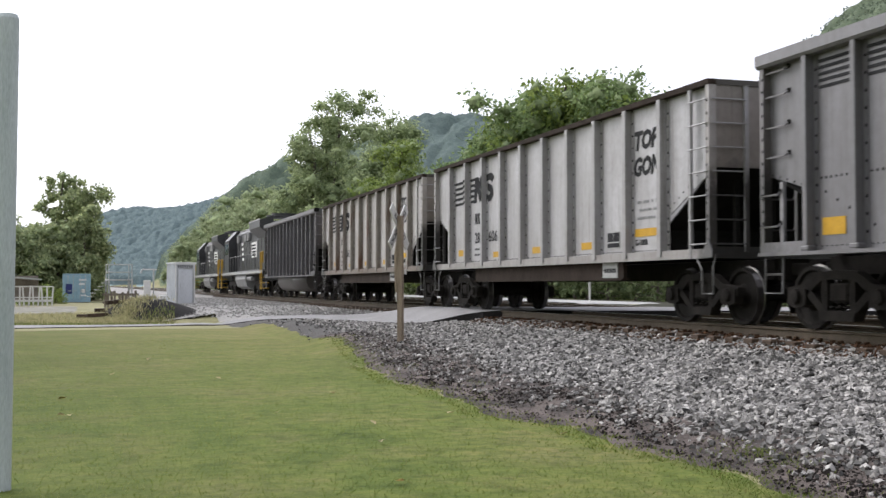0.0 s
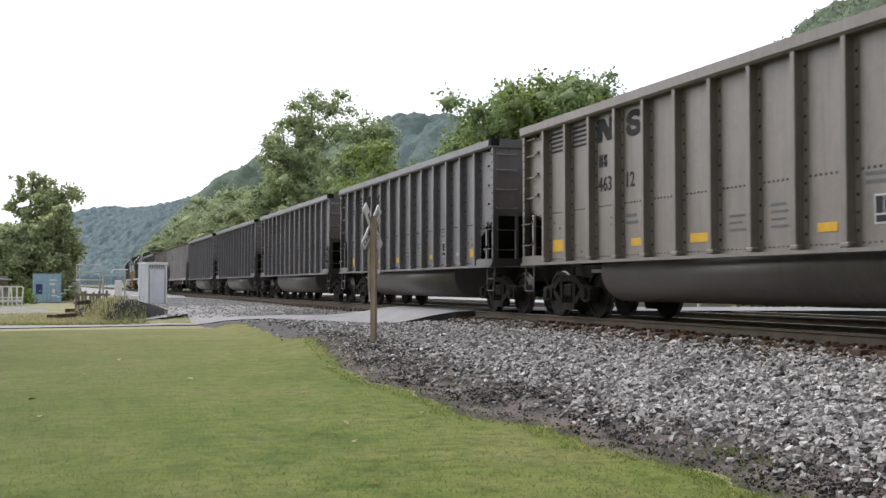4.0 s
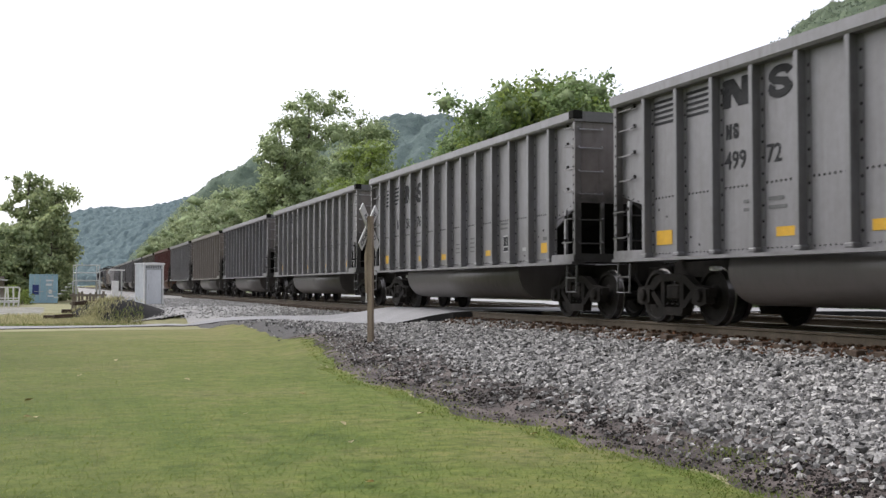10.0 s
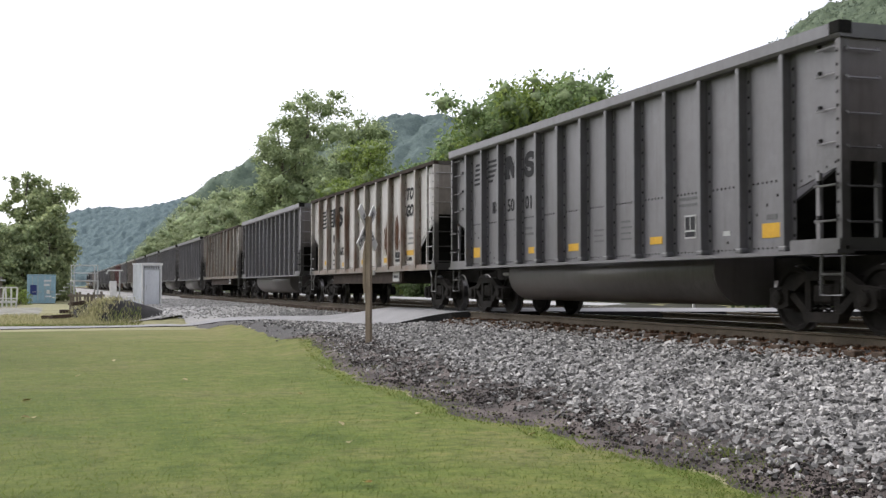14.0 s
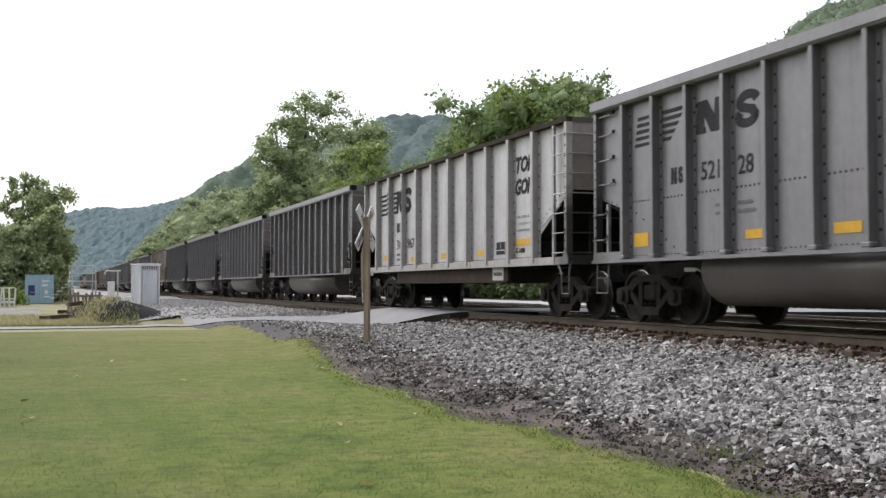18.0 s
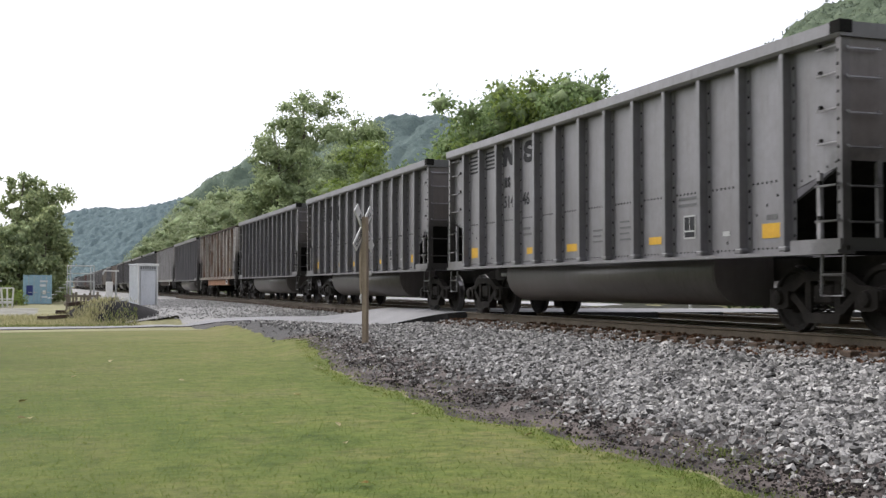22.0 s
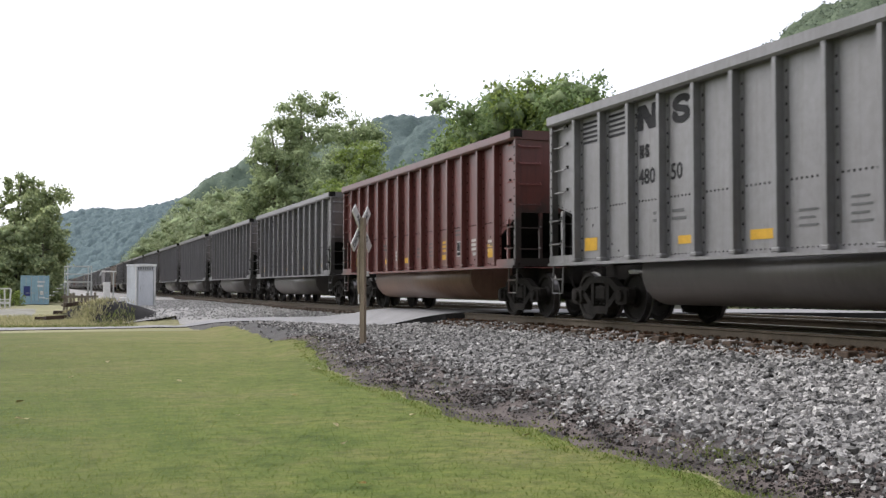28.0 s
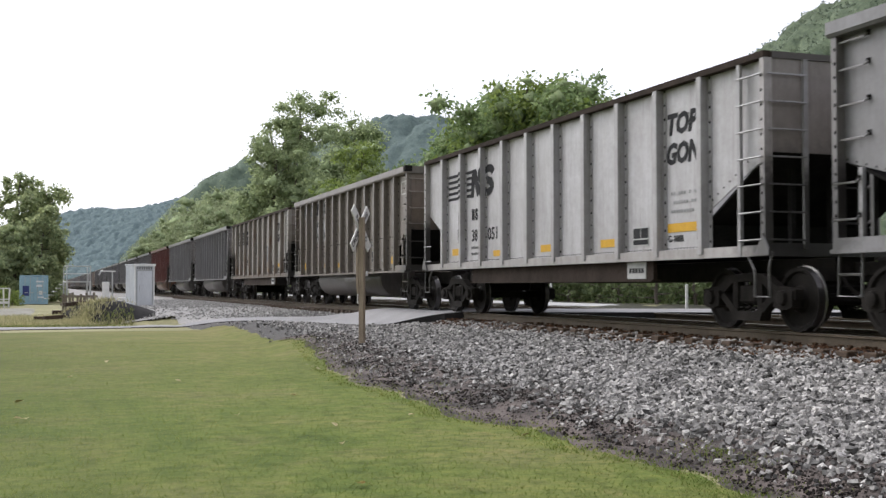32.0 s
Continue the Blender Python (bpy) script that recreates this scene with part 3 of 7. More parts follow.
def tub_kind():
    k = Kind()
    k.half, k.ribs, k.top, k.sill, k.truck = 7.18, [(i - 6) * 1.013 for i in range(13)], 3.89, 1.035, 6.15
    hw, hl, skin = HALF - 0.12, k.half, 0.02
    rib0 = 6 * 1.013
    # side sheets with the cut-away corners, end sheets, slope sheets and floor
    outline = [(-rib0, k.sill + 0.052), (rib0, k.sill + 0.052), (rib0, 1.89), (hl, 2.18), (hl, k.top - 0.1), (-hl, k.top - 0.1), (-hl, 2.18), (-rib0, 1.89)]
    k.side = mesh_of(prism(BM(), outline, "x", -hw, -hw + skin), "side_sheet", PAINT)
    k.end = mesh_of(prism(BM(), [(hl - skin, 2.18), (hl, 2.18), (hl, k.top - 0.1), (hl - skin, k.top - 0.1)], "x", -hw + skin + 0.002, hw - skin - 0.002), "end_sheet", PAINT)
    # soot and the deep shade of the opening are both in this black
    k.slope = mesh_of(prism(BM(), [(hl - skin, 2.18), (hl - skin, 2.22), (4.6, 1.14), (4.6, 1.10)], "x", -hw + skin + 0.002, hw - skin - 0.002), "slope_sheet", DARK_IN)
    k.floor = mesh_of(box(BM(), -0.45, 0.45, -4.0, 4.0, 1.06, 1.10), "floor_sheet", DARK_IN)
    bm = BM()
    for s in (-1,):
        arc = [(s * (0.86 + 0.54 * math.cos(a)), 0.88 + 0.54 * math.sin(a)) for a in [-math.pi / 2 * i / 10 for i in range(11)]]
        inner = [(s * (abs(x) - 0.05 * math.cos(i * math.pi / 20)), z + 0.05 * math.sin(i * math.pi / 20)) for i, (x, z) in enumerate(arc)]
        prism(bm, [(s * 1.37, 1.08)] + arc + [(s * 0.34, 0.34), (s * 0.34, 0.39)] + inner[::-1] + [(s * 1.32, 1.08)], "y", -4.0, 4.0)
        for e in (-1, 1):
            prism(bm, [(s * 1.36, 1.08)] + [(s * (abs(x) - 0.01), z + 0.005) for x, z in arc] + [(s * 0.34, 0.35), (s * 0.34, 1.08)], "y", e * 4.0, e * 4.03)
    for f in bm.faces:
        f.smooth = abs(f.normal.y) < 0.5
    k.tub = mesh_of(bm, "tub", PAINT)
    bm = BM()
    s = -1
    prism(bm, [(s * (HALF - 0.14), k.top - 0.19), (s * (HALF + 0.02), k.top - 0.19), (s * (HALF + 0.05), k.top - 0.15), (s * (HALF + 0.05), k.top), (s * (HALF - 0.14), k.top)], "y", -hl - 0.06, hl + 0.06)
    k.chord = mesh_of(bm, "top_chord", PAINT)
    # black block stands in for the shaded notch at the trailing top corner
    k.cap = mesh_of(box(BM(), -HALF - 0.056, -HALF + 0.138, -hl - 0.075, -hl + 0.13, k.top - 0.150, k.top + 0.012, 0.008), "corner_cap", DARK_IN)
    k.endchord = mesh_of(box(BM(), -HALF + 0.14, HALF - 0.14, hl - 0.24, hl + 0.04, k.top - 0.19, k.top - 0.002), "end_chord", PAINT)
    bm = BM()
    box(bm, -HALF - 0.06, -HALF + 0.2, -hl, hl, k.sill, k.sill + 0.05)
    for e in (-1, 1):
        box(bm, -HALF - 0.02, -HALF + 0.08, min(e * (rib0 + 0.11), e * hl), max(e * (rib0 + 0.11), e * hl), k.sill + 0.04, k.sill + 0.19)
    k.sillmesh = mesh_of(bm, "side_sill", PAINT)
    k.endsill = mesh_of(box(BM(), -HALF + 0.115, HALF - 0.115, hl - 0.11, hl - 0.01, k.sill + 0.04, k.sill + 0.2), "end_sill", PAINT)
    k.centre = mesh_of(box(BM(), -0.32, 0.32, -7.3, 7.3, 0.72, 1.05), "centre_sill", STEEL)
    bm = BM()
    prism(bm, [(-HALF + 0.12, -0.048), (-HALF - 0.012, -0.048), (-HALF - 0.02, -0.048 + 0.01), (-HALF - 0.02, 0.048 - 0.01), (-HALF - 0.012, 0.048), (-HALF + 0.12, 0.048)], "z", k.sill + 0.052, k.top - 0.19)
    for sgn in (-1, 1):
        box(bm, -HALF + 0.106, -HALF + 0.119, min(sgn * (0.048 + 0.001), sgn * 0.135), max(sgn * (0.048 + 0.001), sgn * 0.135), k.sill + 0.14, k.top - 0.19)
    n = len(bm.faces)
    rivets(bm, -HALF + 0.105, [(sgn * 0.105, z) for sgn in (-1, 1) for z in [1.30 + 0.22 * i for i in range(12)]], 0.029)
    bm.faces.ensure_lookup_table()
    for f in bm.faces[n:]:
        f.material_index = 1
    box(bm, -HALF - 0.03, -HALF + 0.119, -0.085, 0.085, k.sill + 0.052, k.sill + 0.13, 0.02)
    k.rib = mesh_of(bm, "rib", PAINT, DARK_IN)
    bm = BM()
    x = -HALF + 0.12
    for i in range(12):
        y0 = (i - 6) * 1.013
        rivets(bm, x, [(y0 + 0.2 + 0.105 * j, 2.05) for j in range(7)], 0.026)
        rivets(bm, x, [(y0 + 0.2 + 0.105 * j, 1.15) for j in range(7)], 0.018)
    for e in (-1, 1):
        rivets(bm, x, [(e * (5.8 - 0.24 * j), 1.86 - 0.12 * j) for j in range(7) if abs((5.8 - 0.24 * j) % 1.013 - 0.0) > 0.18], 0.028)
        rivets(bm, x, [(e * (6.15 + 0.17 * j), 1.96 + 0.045 * j) for j in range(7)], 0.02)
    k.rivets = mesh_of(bm, "rivets", DARK_IN)
    bm = BM()
    box(bm, -HALF, -HALF + 0.13, hl - 0.075, hl + 0.02, k.sill + 0.1, k.top - 0.19)
    n = len(bm.faces)
    rivets(bm, -HALF, [(hl - 0.045, z) for z in [1.5 + 0.17 * i for i in range(13)]], 0.028)
    bm.faces.ensure_lookup_table()
    for f in bm.faces[n:]:
        f.material_index = 1
    k.post = mesh_of(bm, "corner_post", PAINT, DARK_IN)
    k.rungs = []

    def side_rung(y0, z, x):
        bm = BM()
        rung(bm, -1, y0, hl - 0.04, z, x)
        k.rungs.append(("grab_iron", mesh_of(bm, "grab_iron", PAINT, DARK_IN)))
    for z in (3.62, 3.28, 2.84, 2.42):
        side_rung(hl - 0.52, z, -HALF + 0.12)
    for z in (1.88, 1.44):
        side_rung(hl - 0.45, z, -HALF + 0.03)
    k.rungs.append(("stile", mesh_of(box(BM(), -HALF + 0.02, -HALF + 0.07, hl - 0.50, hl - 0.43, k.sill + 0.1, 2.06), "stile", PAINT)))
    for z in (3.55, 3.2, 2.76, 2.34, 1.86, 1.42):
        k.rungs.append(("grab_iron", mesh_of(tube(BM(), [(-HALF + 0.08, hl, z + 0.04), (-HALF + 0.08, hl + 0.07, z), (-HALF + 0.56, hl + 0.07, z), (-HALF + 0.56, hl, z + 0.04)], 0.015, 5), "grab_iron", PAINT)))
    k.rungs.append(("stile", mesh_of(box(BM(), -HALF + 0.55, -HALF + 0.62, hl - 0.06, hl + 0.0, k.sill + 0.2, 2.2), "stile", PAINT)))
    bm = BM()
    tube(bm, [(-HALF + 0.06, hl - 0.03, 1.1), (-HALF + 0.04, hl - 0.03, 0.52), (-HALF + 0.04, hl - 0.45, 0.52), (-HALF + 0.06, hl - 0.45, 1.1)], 0.02, 5)
    tube(bm, [(-HALF + 0.04, hl - 0.03, 0.78), (-HALF + 0.04, hl - 0.45, 0.78)], 0.017, 5)
    k.step = mesh_of(bm, "stirrup_step", PAINT)
    # braces and bulkhead in the same black, added to keep the opening dark
    k.braces = [mesh_of(box(BM(), x - 0.05, x + 0.05, 7.06, 7.14, 1.1, 2.2), "brace", DARK_IN) for x in (-0.25, 0.25)]
    k.bulkhead = mesh_of(box(BM(), -HALF + 0.13, HALF - 0.13, 5.28, 5.32, 1.1, 1.45), "bulkhead", DARK_IN)
    return k


def gon_kind():
    k = Kind()
    k.half, k.ribs, k.top, k.sill, k.truck = 7.24, [(i - 4.5) * 1.284 for i in range(10)], 3.83, 1.05, 6.15
    hw, hl, skin = HALF - 0.12, k.half, 0.02
    rib0 = 4.5 * 1.284
    outline = [(-rib0, k.sill + 0.08), (rib0, k.sill + 0.08), (rib0, 1.78), (hl, 2.46), (hl, k.top - 0.05), (-hl, k.top - 0.05), (-hl, 2.46), (-rib0, 1.78)]
    k.side = mesh_of(prism(BM(), outline, "x", -hw, -hw + skin), "side_sheet", PAINT)
    k.end = mesh_of(prism(BM(), [(hl - skin, 2.46), (hl, 2.46), (hl, k.top - 0.05), (hl - skin, k.top - 0.05)], "x", -hw + skin + 0.002, hw - skin - 0.002), "end_sheet", PAINT)
    k.slope = mesh_of(prism(BM(), [(hl - skin, 2.46), (hl - skin, 2.50), (4.9, 1.18), (4.9, 1.14)], "x", -hw + skin + 0.002, hw - skin - 0.002), "slope_sheet", DARK_IN)
    k.floor = mesh_of(box(BM(), -hw + skin + 0.002, hw - skin - 0.002, -4.9, 4.9, 1.12, 1.15), "floor_sheet", DARK_IN)
    k.tub = mesh_of(prism(BM(), [(-HALF + 0.07, 0.72), (-HALF + 0.25, 0.72), (-HALF + 0.25, 0.75), (-HALF + 0.18, 0.75), (-HALF + 0.18, 1.049), (-HALF + 0.11, 1.049), (-HALF + 0.11, 0.75), (-HALF + 0.07, 0.75)], "y", -4.1, 4.1), "side_girder", BROWN_STEEL)
    k.rusty_tub = k.tub.copy()
    k.rusty_tub.materials[0] = RUST_ORANGE
    k.chord = mesh_of(box(BM(), -HALF - 0.01, -HALF + 0.13, -hl - 0.02, hl + 0.02, k.top - 0.09, k.top), "top_chord", BROWN_STEEL)
    k.endchord = mesh_of(box(BM(), -HALF + 0.135, HALF - 0.135, hl - 0.12, hl + 0.02, k.top - 0.09, k.top), "end_chord", PAINT)
    k.sillmesh = mesh_of(box(BM(), -HALF + 0.01, -HALF + 0.11, -hl, hl, k.sill, k.sill + 0.15), "side_sill", PAINT)
    k.endsill = mesh_of(box(BM(), -HALF + 0.115, HALF - 0.115, hl - 0.11, hl - 0.01, k.sill, k.sill + 0.18), "end_sill", PAINT)
    k.centre = mesh_of(box(BM(), -0.32, 0.32, -7.2, 7.2, 0.72, 1.04), "centre_sill", STEEL)
    bm = BM()
    prism(bm, [(-HALF + 0.12, -0.065), (-HALF - 0.012, -0.065), (-HALF - 0.02, -0.065 + 0.01), (-HALF - 0.02, 0.065 - 0.01), (-HALF - 0.012, 0.065), (-HALF + 0.12, 0.065)], "z", k.sill + 0.06, k.top - 0.09)
    for sgn in (-1, 1):
        box(bm, -HALF + 0.106, -HALF + 0.119, min(sgn * (0.065 + 0.001), sgn * 0.15), max(sgn * (0.065 + 0.001), sgn * 0.15), k.sill + 0.14, k.top - 0.09)
    n = len(bm.faces)
    rivets(bm, -HALF + 0.105, [(sgn * 0.115, z) for sgn in (-1, 1) for z in [1.30 + 0.22 * i for i in range(12)]], 0.029)
    bm.faces.ensure_lookup_table()
    for f in bm.faces[n:]:
        f.material_index = 1
    k.rib = mesh_of(bm, "rib", PAINT, DARK_IN)
    bm = BM()
    for i in range(9):
        y0 = (i - 4.5) * 1.284
        rivets(bm, -HALF + 0.12, [(y0 + 0.19 + 0.09 * j, 1.23) for j in range(11)], 0.018)
    for e in (-1, 1):
        rivets(bm, -HALF + 0.12, [(e * (rib0 + 0.15 + 0.15 * j), 1.91 + 0.078 * j) for j in range(7)], 0.02)
    k.rivets = mesh_of(bm, "rivets", DARK_IN)
    bm = BM()
    box(bm, -HALF, -HALF + 0.13, hl - 0.08, hl + 0.02, k.sill + 0.15, k.top - 0.09)
    n = len(bm.faces)
    rivets(bm, -HALF, [(hl - 0.045, z) for z in [1.5 + 0.2 * i for i in range(11)]], 0.028)
    bm.faces.ensure_lookup_table()
    for f in bm.faces[n:]:
        f.material_index = 1
    k.post = mesh_of(bm, "corner_post", PAINT, DARK_IN)
    k.rungs = [("stile", mesh_of(box(BM(), -HALF + 0.0, -HALF + 0.05, hl - 0.62, hl - 0.55, k.sill + 0.0, k.top - 0.09), "stile", PAINT)),
               ("stile", mesh_of(box(BM(), -HALF + 0.62, -HALF + 0.69, hl + 0.0, hl + 0.05, k.sill + 0.1, k.top - 0.09), "stile", PAINT))]
    for z in [1.27 + 0.375 * i for i in range(7)]:
        k.rungs.append(("rung", mesh_of(tube(BM(), [(-HALF - 0.02, hl - 0.58, z), (-HALF - 0.02, hl - 0.02, z)], 0.014, 5), "rung", PAINT)))
        k.rungs.append(("rung", mesh_of(tube(BM(), [(-HALF + 0.05, hl + 0.05, z), (-HALF + 0.66, hl + 0.05, z)], 0.014, 5), "rung", PAINT)))
    bm = BM()
    tube(bm, [(-HALF + 0.06, hl - 0.5, 1.1), (-HALF + 0.04, hl - 0.28, 0.86), (-HALF + 0.04, hl - 0.28, 0.5), (-HALF + 0.04, hl + 0.05, 0.5), (-HALF + 0.04, hl + 0.05, 0.9), (-HALF + 0.06, hl + 0.1, 1.1)], 0.018, 5)
    prism(bm, [(hl - 0.2, 1.06), (hl + 0.12, 1.06), (hl + 0.12, 1.15), (hl - 0.02, 1.36)], "x", -HALF - 0.02, -HALF + 0.004)
    k.step = mesh_of(bm, "stirrup_step", PAINT)
    # black braces and bulkhead, opening shade put into their colour
    k.braces = [mesh_of(box(BM(), x - 0.04, x + 0.04, 6.86, 6.94, 1.1, 2.4), "brace", DARK_IN) for x in (-0.9, -0.25, 0.25, 0.9)]
    k.bulkhead = mesh_of(box(BM(), -HALF + 0.13, HALF - 0.13, 5.68, 5.72, 1.1, 1.55), "bulkhead", DARK_IN)
    return k


TUB, GON = tub_kind(), gon_kind()


def flat(bm, pts, x):
    """A thin plate on a side sheet; pts as (y, z), seen from outside with y running to the left."""
    return prism(bm, pts, "x", x - 0.006, x)


def car_text(car, name, body, y, z, size, lean=0.0, material=None, bold=0.012, narrow=1.0):
    cu = bpy.data.curves.new(name, "FONT")
    cu.body, cu.size, cu.extrude, cu.shear, cu.offset, cu.resolution_u = body, size, 0.003, lean, size * bold, 2
    cu.materials.append(material or INK)
    ob = new(name, cu)
    ob.parent = car
    ob.matrix_basis = Matrix(((0, 0, -1, -HALF + 0.115), (-narrow, 0, 0, y), (0, 1, 0, z), (0, 0, 0, 1)))
    return ob


def clipped(pts, lo, hi):
    """The part of a convex outline with lo <= y <= hi."""
    for sign, lim in ((1, lo), (-1, -hi)):
        out = []
        for p, q in zip(pts, pts[1:] + pts[:1]):
            a, b = sign * p[0] - lim, sign * q[0] - lim
            if a >= 0:
                out.append(p)
            if (a >= 0) != (b >= 0):
                u = a / (a - b)
                out.append((p[0] + (q[0] - p[0]) * u, p[1] + (q[1] - p[1]) * u))
        pts = out
    return pts


def stripe_shapes(ya, yb, z0, z1, bars, lean0, lean1):
    """Slanting bars between two leaning ends; y falls from ya to yb."""
    h = (z1 - z0) / (2 * bars - 1)
    out = []
    for j in range(bars):
        a, b = z0 + 2 * j * h, z0 + 2 * j * h + h
        out.append([(ya - lean0 * (a - z0), a), (yb - lean1 * (a - z0), a), (yb - lean1 * (b - z0), b), (ya - lean0 * (b - z0), b)])
    return out


def block_shapes(kind, ya, yb, z0, z1, lean=0.22):
    """Convex pieces of the emblem's two block signs: a slanted bar sign and a double bow."""
    hh = z1 - z0

    def Q(u, v):
        return (ya + u * (yb - ya) - lean * v * hh, z0 + v * hh)
    if kind == "a":
        return [[Q(0, 0), Q(0.30, 0), Q(0.30, 1), Q(0, 1)], [Q(0.70, 0), Q(1, 0), Q(1, 1), Q(0.70, 1)], [Q(0.62, 0), Q(1.0, 0), Q(0.38, 1), Q(0.0, 1)]]
    mid, w = [], 0.26
    for a in range(-30, 181, 21):
        mid.append((0.5 + 0.36 * math.cos(radians(a)), 0.70 + 0.19 * math.sin(radians(a)) * (1 if a > 0 else 0.9), radians(a)))
    mid = mid[2:] + [(0.15, 0.64, radians(205)), (0.30, 0.545, radians(245)), (0.70, 0.455, radians(245))]
    for a in range(0, -211, -21):
        mid.append((0.5 + 0.36 * math.cos(radians(a)), 0.30 + 0.19 * math.sin(radians(a)), radians(a)))
    pts = [(p[0], p[1]) for p in mid]
    out = []
    for i in range(len(pts) - 1):
        (u0, v0), (u1, v1) = pts[i], pts[i + 1]
        du, dv = u1 - u0, v1 - v0
        n = math.hypot(du, dv) or 1.0
        nu, nv = -dv / n * w * 0.55, du / n * w * 0.46
        e = 0.25
        out.append([Q(u0 - du * e + nu, v0 - dv * e + nv), Q(u1 + du * e + nu, v1 + dv * e + nv), Q(u1 + du * e - nu, v1 + dv * e - nv), Q(u0 - du * e - nu, v0 - dv * e - nv)])
    return out


def emblem_mesh(name, shapes, ribs=(), face=0.056):
    """Plates on the side sheets and, where they cross a rib, on its face."""
    bm = BM()
    for i, sh in enumerate(shapes):
        flat(bm, sh, -HALF + 0.1178 - 0.0012 * (i % 6))
        for r in ribs:
            c = clipped(sh, r - face, r + face)
            if len(c) > 2:
                flat(bm, c, -HALF - 0.0206 - 0.0012 * (i % 6))
    return mesh_of(bm, name, INK)


# panels between ribs, counted from the leading end
def tub_panel(i):
    a = 6.078 - 1.013 * i
    return a - 0.19, a - 0.82


def gon_panel(i):
    a = 5.778 - 1.284 * i
    return a - 0.16, a - 1.12


R0 = 6.078
EMBLEM = {
    "A": [("emblem_stripes", emblem_mesh("emblem_stripes", stripe_shapes(R0 - 0.16, R0 - 0.80, 3.23, 3.62, 5, 0, 0))),
          ("emblem_stripes", emblem_mesh("emblem_stripes", stripe_shapes(R0 - 1.16, R0 - 1.82, 3.23, 3.62, 5, 0, 0))),
          ("emblem_block", emblem_mesh("emblem_block", block_shapes("a", R0 - 2.16, R0 - 2.80, 3.21, 3.62, 0.08) + stripe_shapes(R0 - 2.12, R0 - 2.3, 3.21, 3.60, 4, 0, 0))),
          ("emblem_block", emblem_mesh("emblem_block", block_shapes("b", R0 - 3.26, R0 - 3.80, 3.18, 3.62, 0.08)))],
    "B": [("emblem_stripes", emblem_mesh("emblem_stripes", stripe_shapes(R0 - 0.25, R0 - 0.83, 2.95, 3.44, 5, 0.25, 0))),
          ("emblem_stripes", emblem_mesh("emblem_stripes", stripe_shapes(R0 - 1.17, R0 - 1.40, 2.95, 3.44, 5, 0, 0.9))),
          ("emblem_block", emblem_mesh("emblem_block", block_shapes("a", R0 - 2.16, R0 - 2.82, 2.93, 3.42, 0.12) + [[(R0 - 2.15, 2.93), (R0 - 2.42, 2.93), (R0 - 2.42, 3.02), (R0 - 2.15, 2.98)], [(R0 - 2.15, 3.34), (R0 - 2.42, 3.34), (R0 - 2.42, 3.42), (R0 - 2.15, 3.40)]])),
          ("emblem_block", emblem_mesh("emblem_block", block_shapes("b", R0 - 3.18, R0 - 3.74, 2.88, 3.40, 0.14)))],
    "G": [("emblem_stripes", emblem_mesh("emblem_stripes", stripe_shapes(5.60, 4.02, 2.70, 3.31, 5, 0.03, 0.12), GON.ribs)),
          ("emblem_block", emblem_mesh("emblem_block", block_shapes("a", 4.10, 3.42, 2.68, 3.32, 0.16), GON.ribs)),
          ("emblem_block", emblem_mesh("emblem_block", block_shapes("b", 3.38, 2.70, 2.66, 3.34, 0.16), GON.ribs))]}


def plate_mesh(name, y0, y1, z0, z1, material):
    return mesh_of(flat(BM(), [(y0, z0), (y1, z0), (y1, z1), (y0, z1)], -HALF + 0.117), name, material)


def bars_mesh(name, y0, y1, zs, h, material):
    bm = BM()
    for j, z in enumerate(zs):
        flat(bm, [(y0, z), (y1 + 0.06 * (j % 2), z), (y1 + 0.06 * (j % 2), z + h), (y0, z + h)], -HALF + 0.117)
    return mesh_of(bm, name, material)


def dashes_mesh(name, y0, zs, counts, h, material):
    """Rows of small worn marks, one for each letter of a line."""
    bm = BM()
    rr = random.Random(len(zs) * 7)
    for z, n in zip(zs, counts):
        for j in range(n):
            if rr.random() < 0.82:
                a = y0 - j * 0.075
                flat(bm, [(a, z), (a - 0.045, z), (a - 0.045, z + h * rr.uniform(0.7, 1.0)), (a, z + h)], -HALF + 0.117)
    return mesh_of(bm, name, material)


PANEL_PALE = plain("faded_white", (0.30, 0.30, 0.30), (0.42, 0.42, 0.41), 4, 50, 0.6)


def stencil_mesh(y0, y1, z0, z1):
    """A black data panel with a white frame and cross bars."""
    bm = BM()
    x = -HALF + 0.117
    flat(bm, [(y0, z0), (y1, z0), (y1, z1), (y0, z1)], x)
    n = len(bm.faces)
    s = 1 if y1 > y0 else -1
    mid, zc = (y0 + y1) / 2, (z0 + z1) / 2
    for a, b, c, d in ((y0 + s * 0.025, mid - s * 0.012, z0 + 0.13, z1 - 0.025), (mid + s * 0.012, y1 - s * 0.025, z0 + 0.13, z1 - 0.025), (y0 + s * 0.025, y1 - s * 0.025, z0 + 0.025, z0 + 0.105)):
        flat(bm, [(a, c), (b, c), (b, d), (a, d)], x - 0.004)
    bm.faces.ensure_lookup_table()
    for f in bm.faces[n:]:
        f.material_index = 1
    return mesh_of(bm, "data_panel", PANEL_PALE, INK)


def letters_mesh(y, z, h):
    """Two small block initials."""
    return emblem_mesh("initial", [q for q in block_shapes("a", y, y - 0.62 * h, z, z + h, 0.0)] + [q for q in block_shapes("b", y - 0.86 * h, y - 1.42 * h, z, z + h, 0.0)])


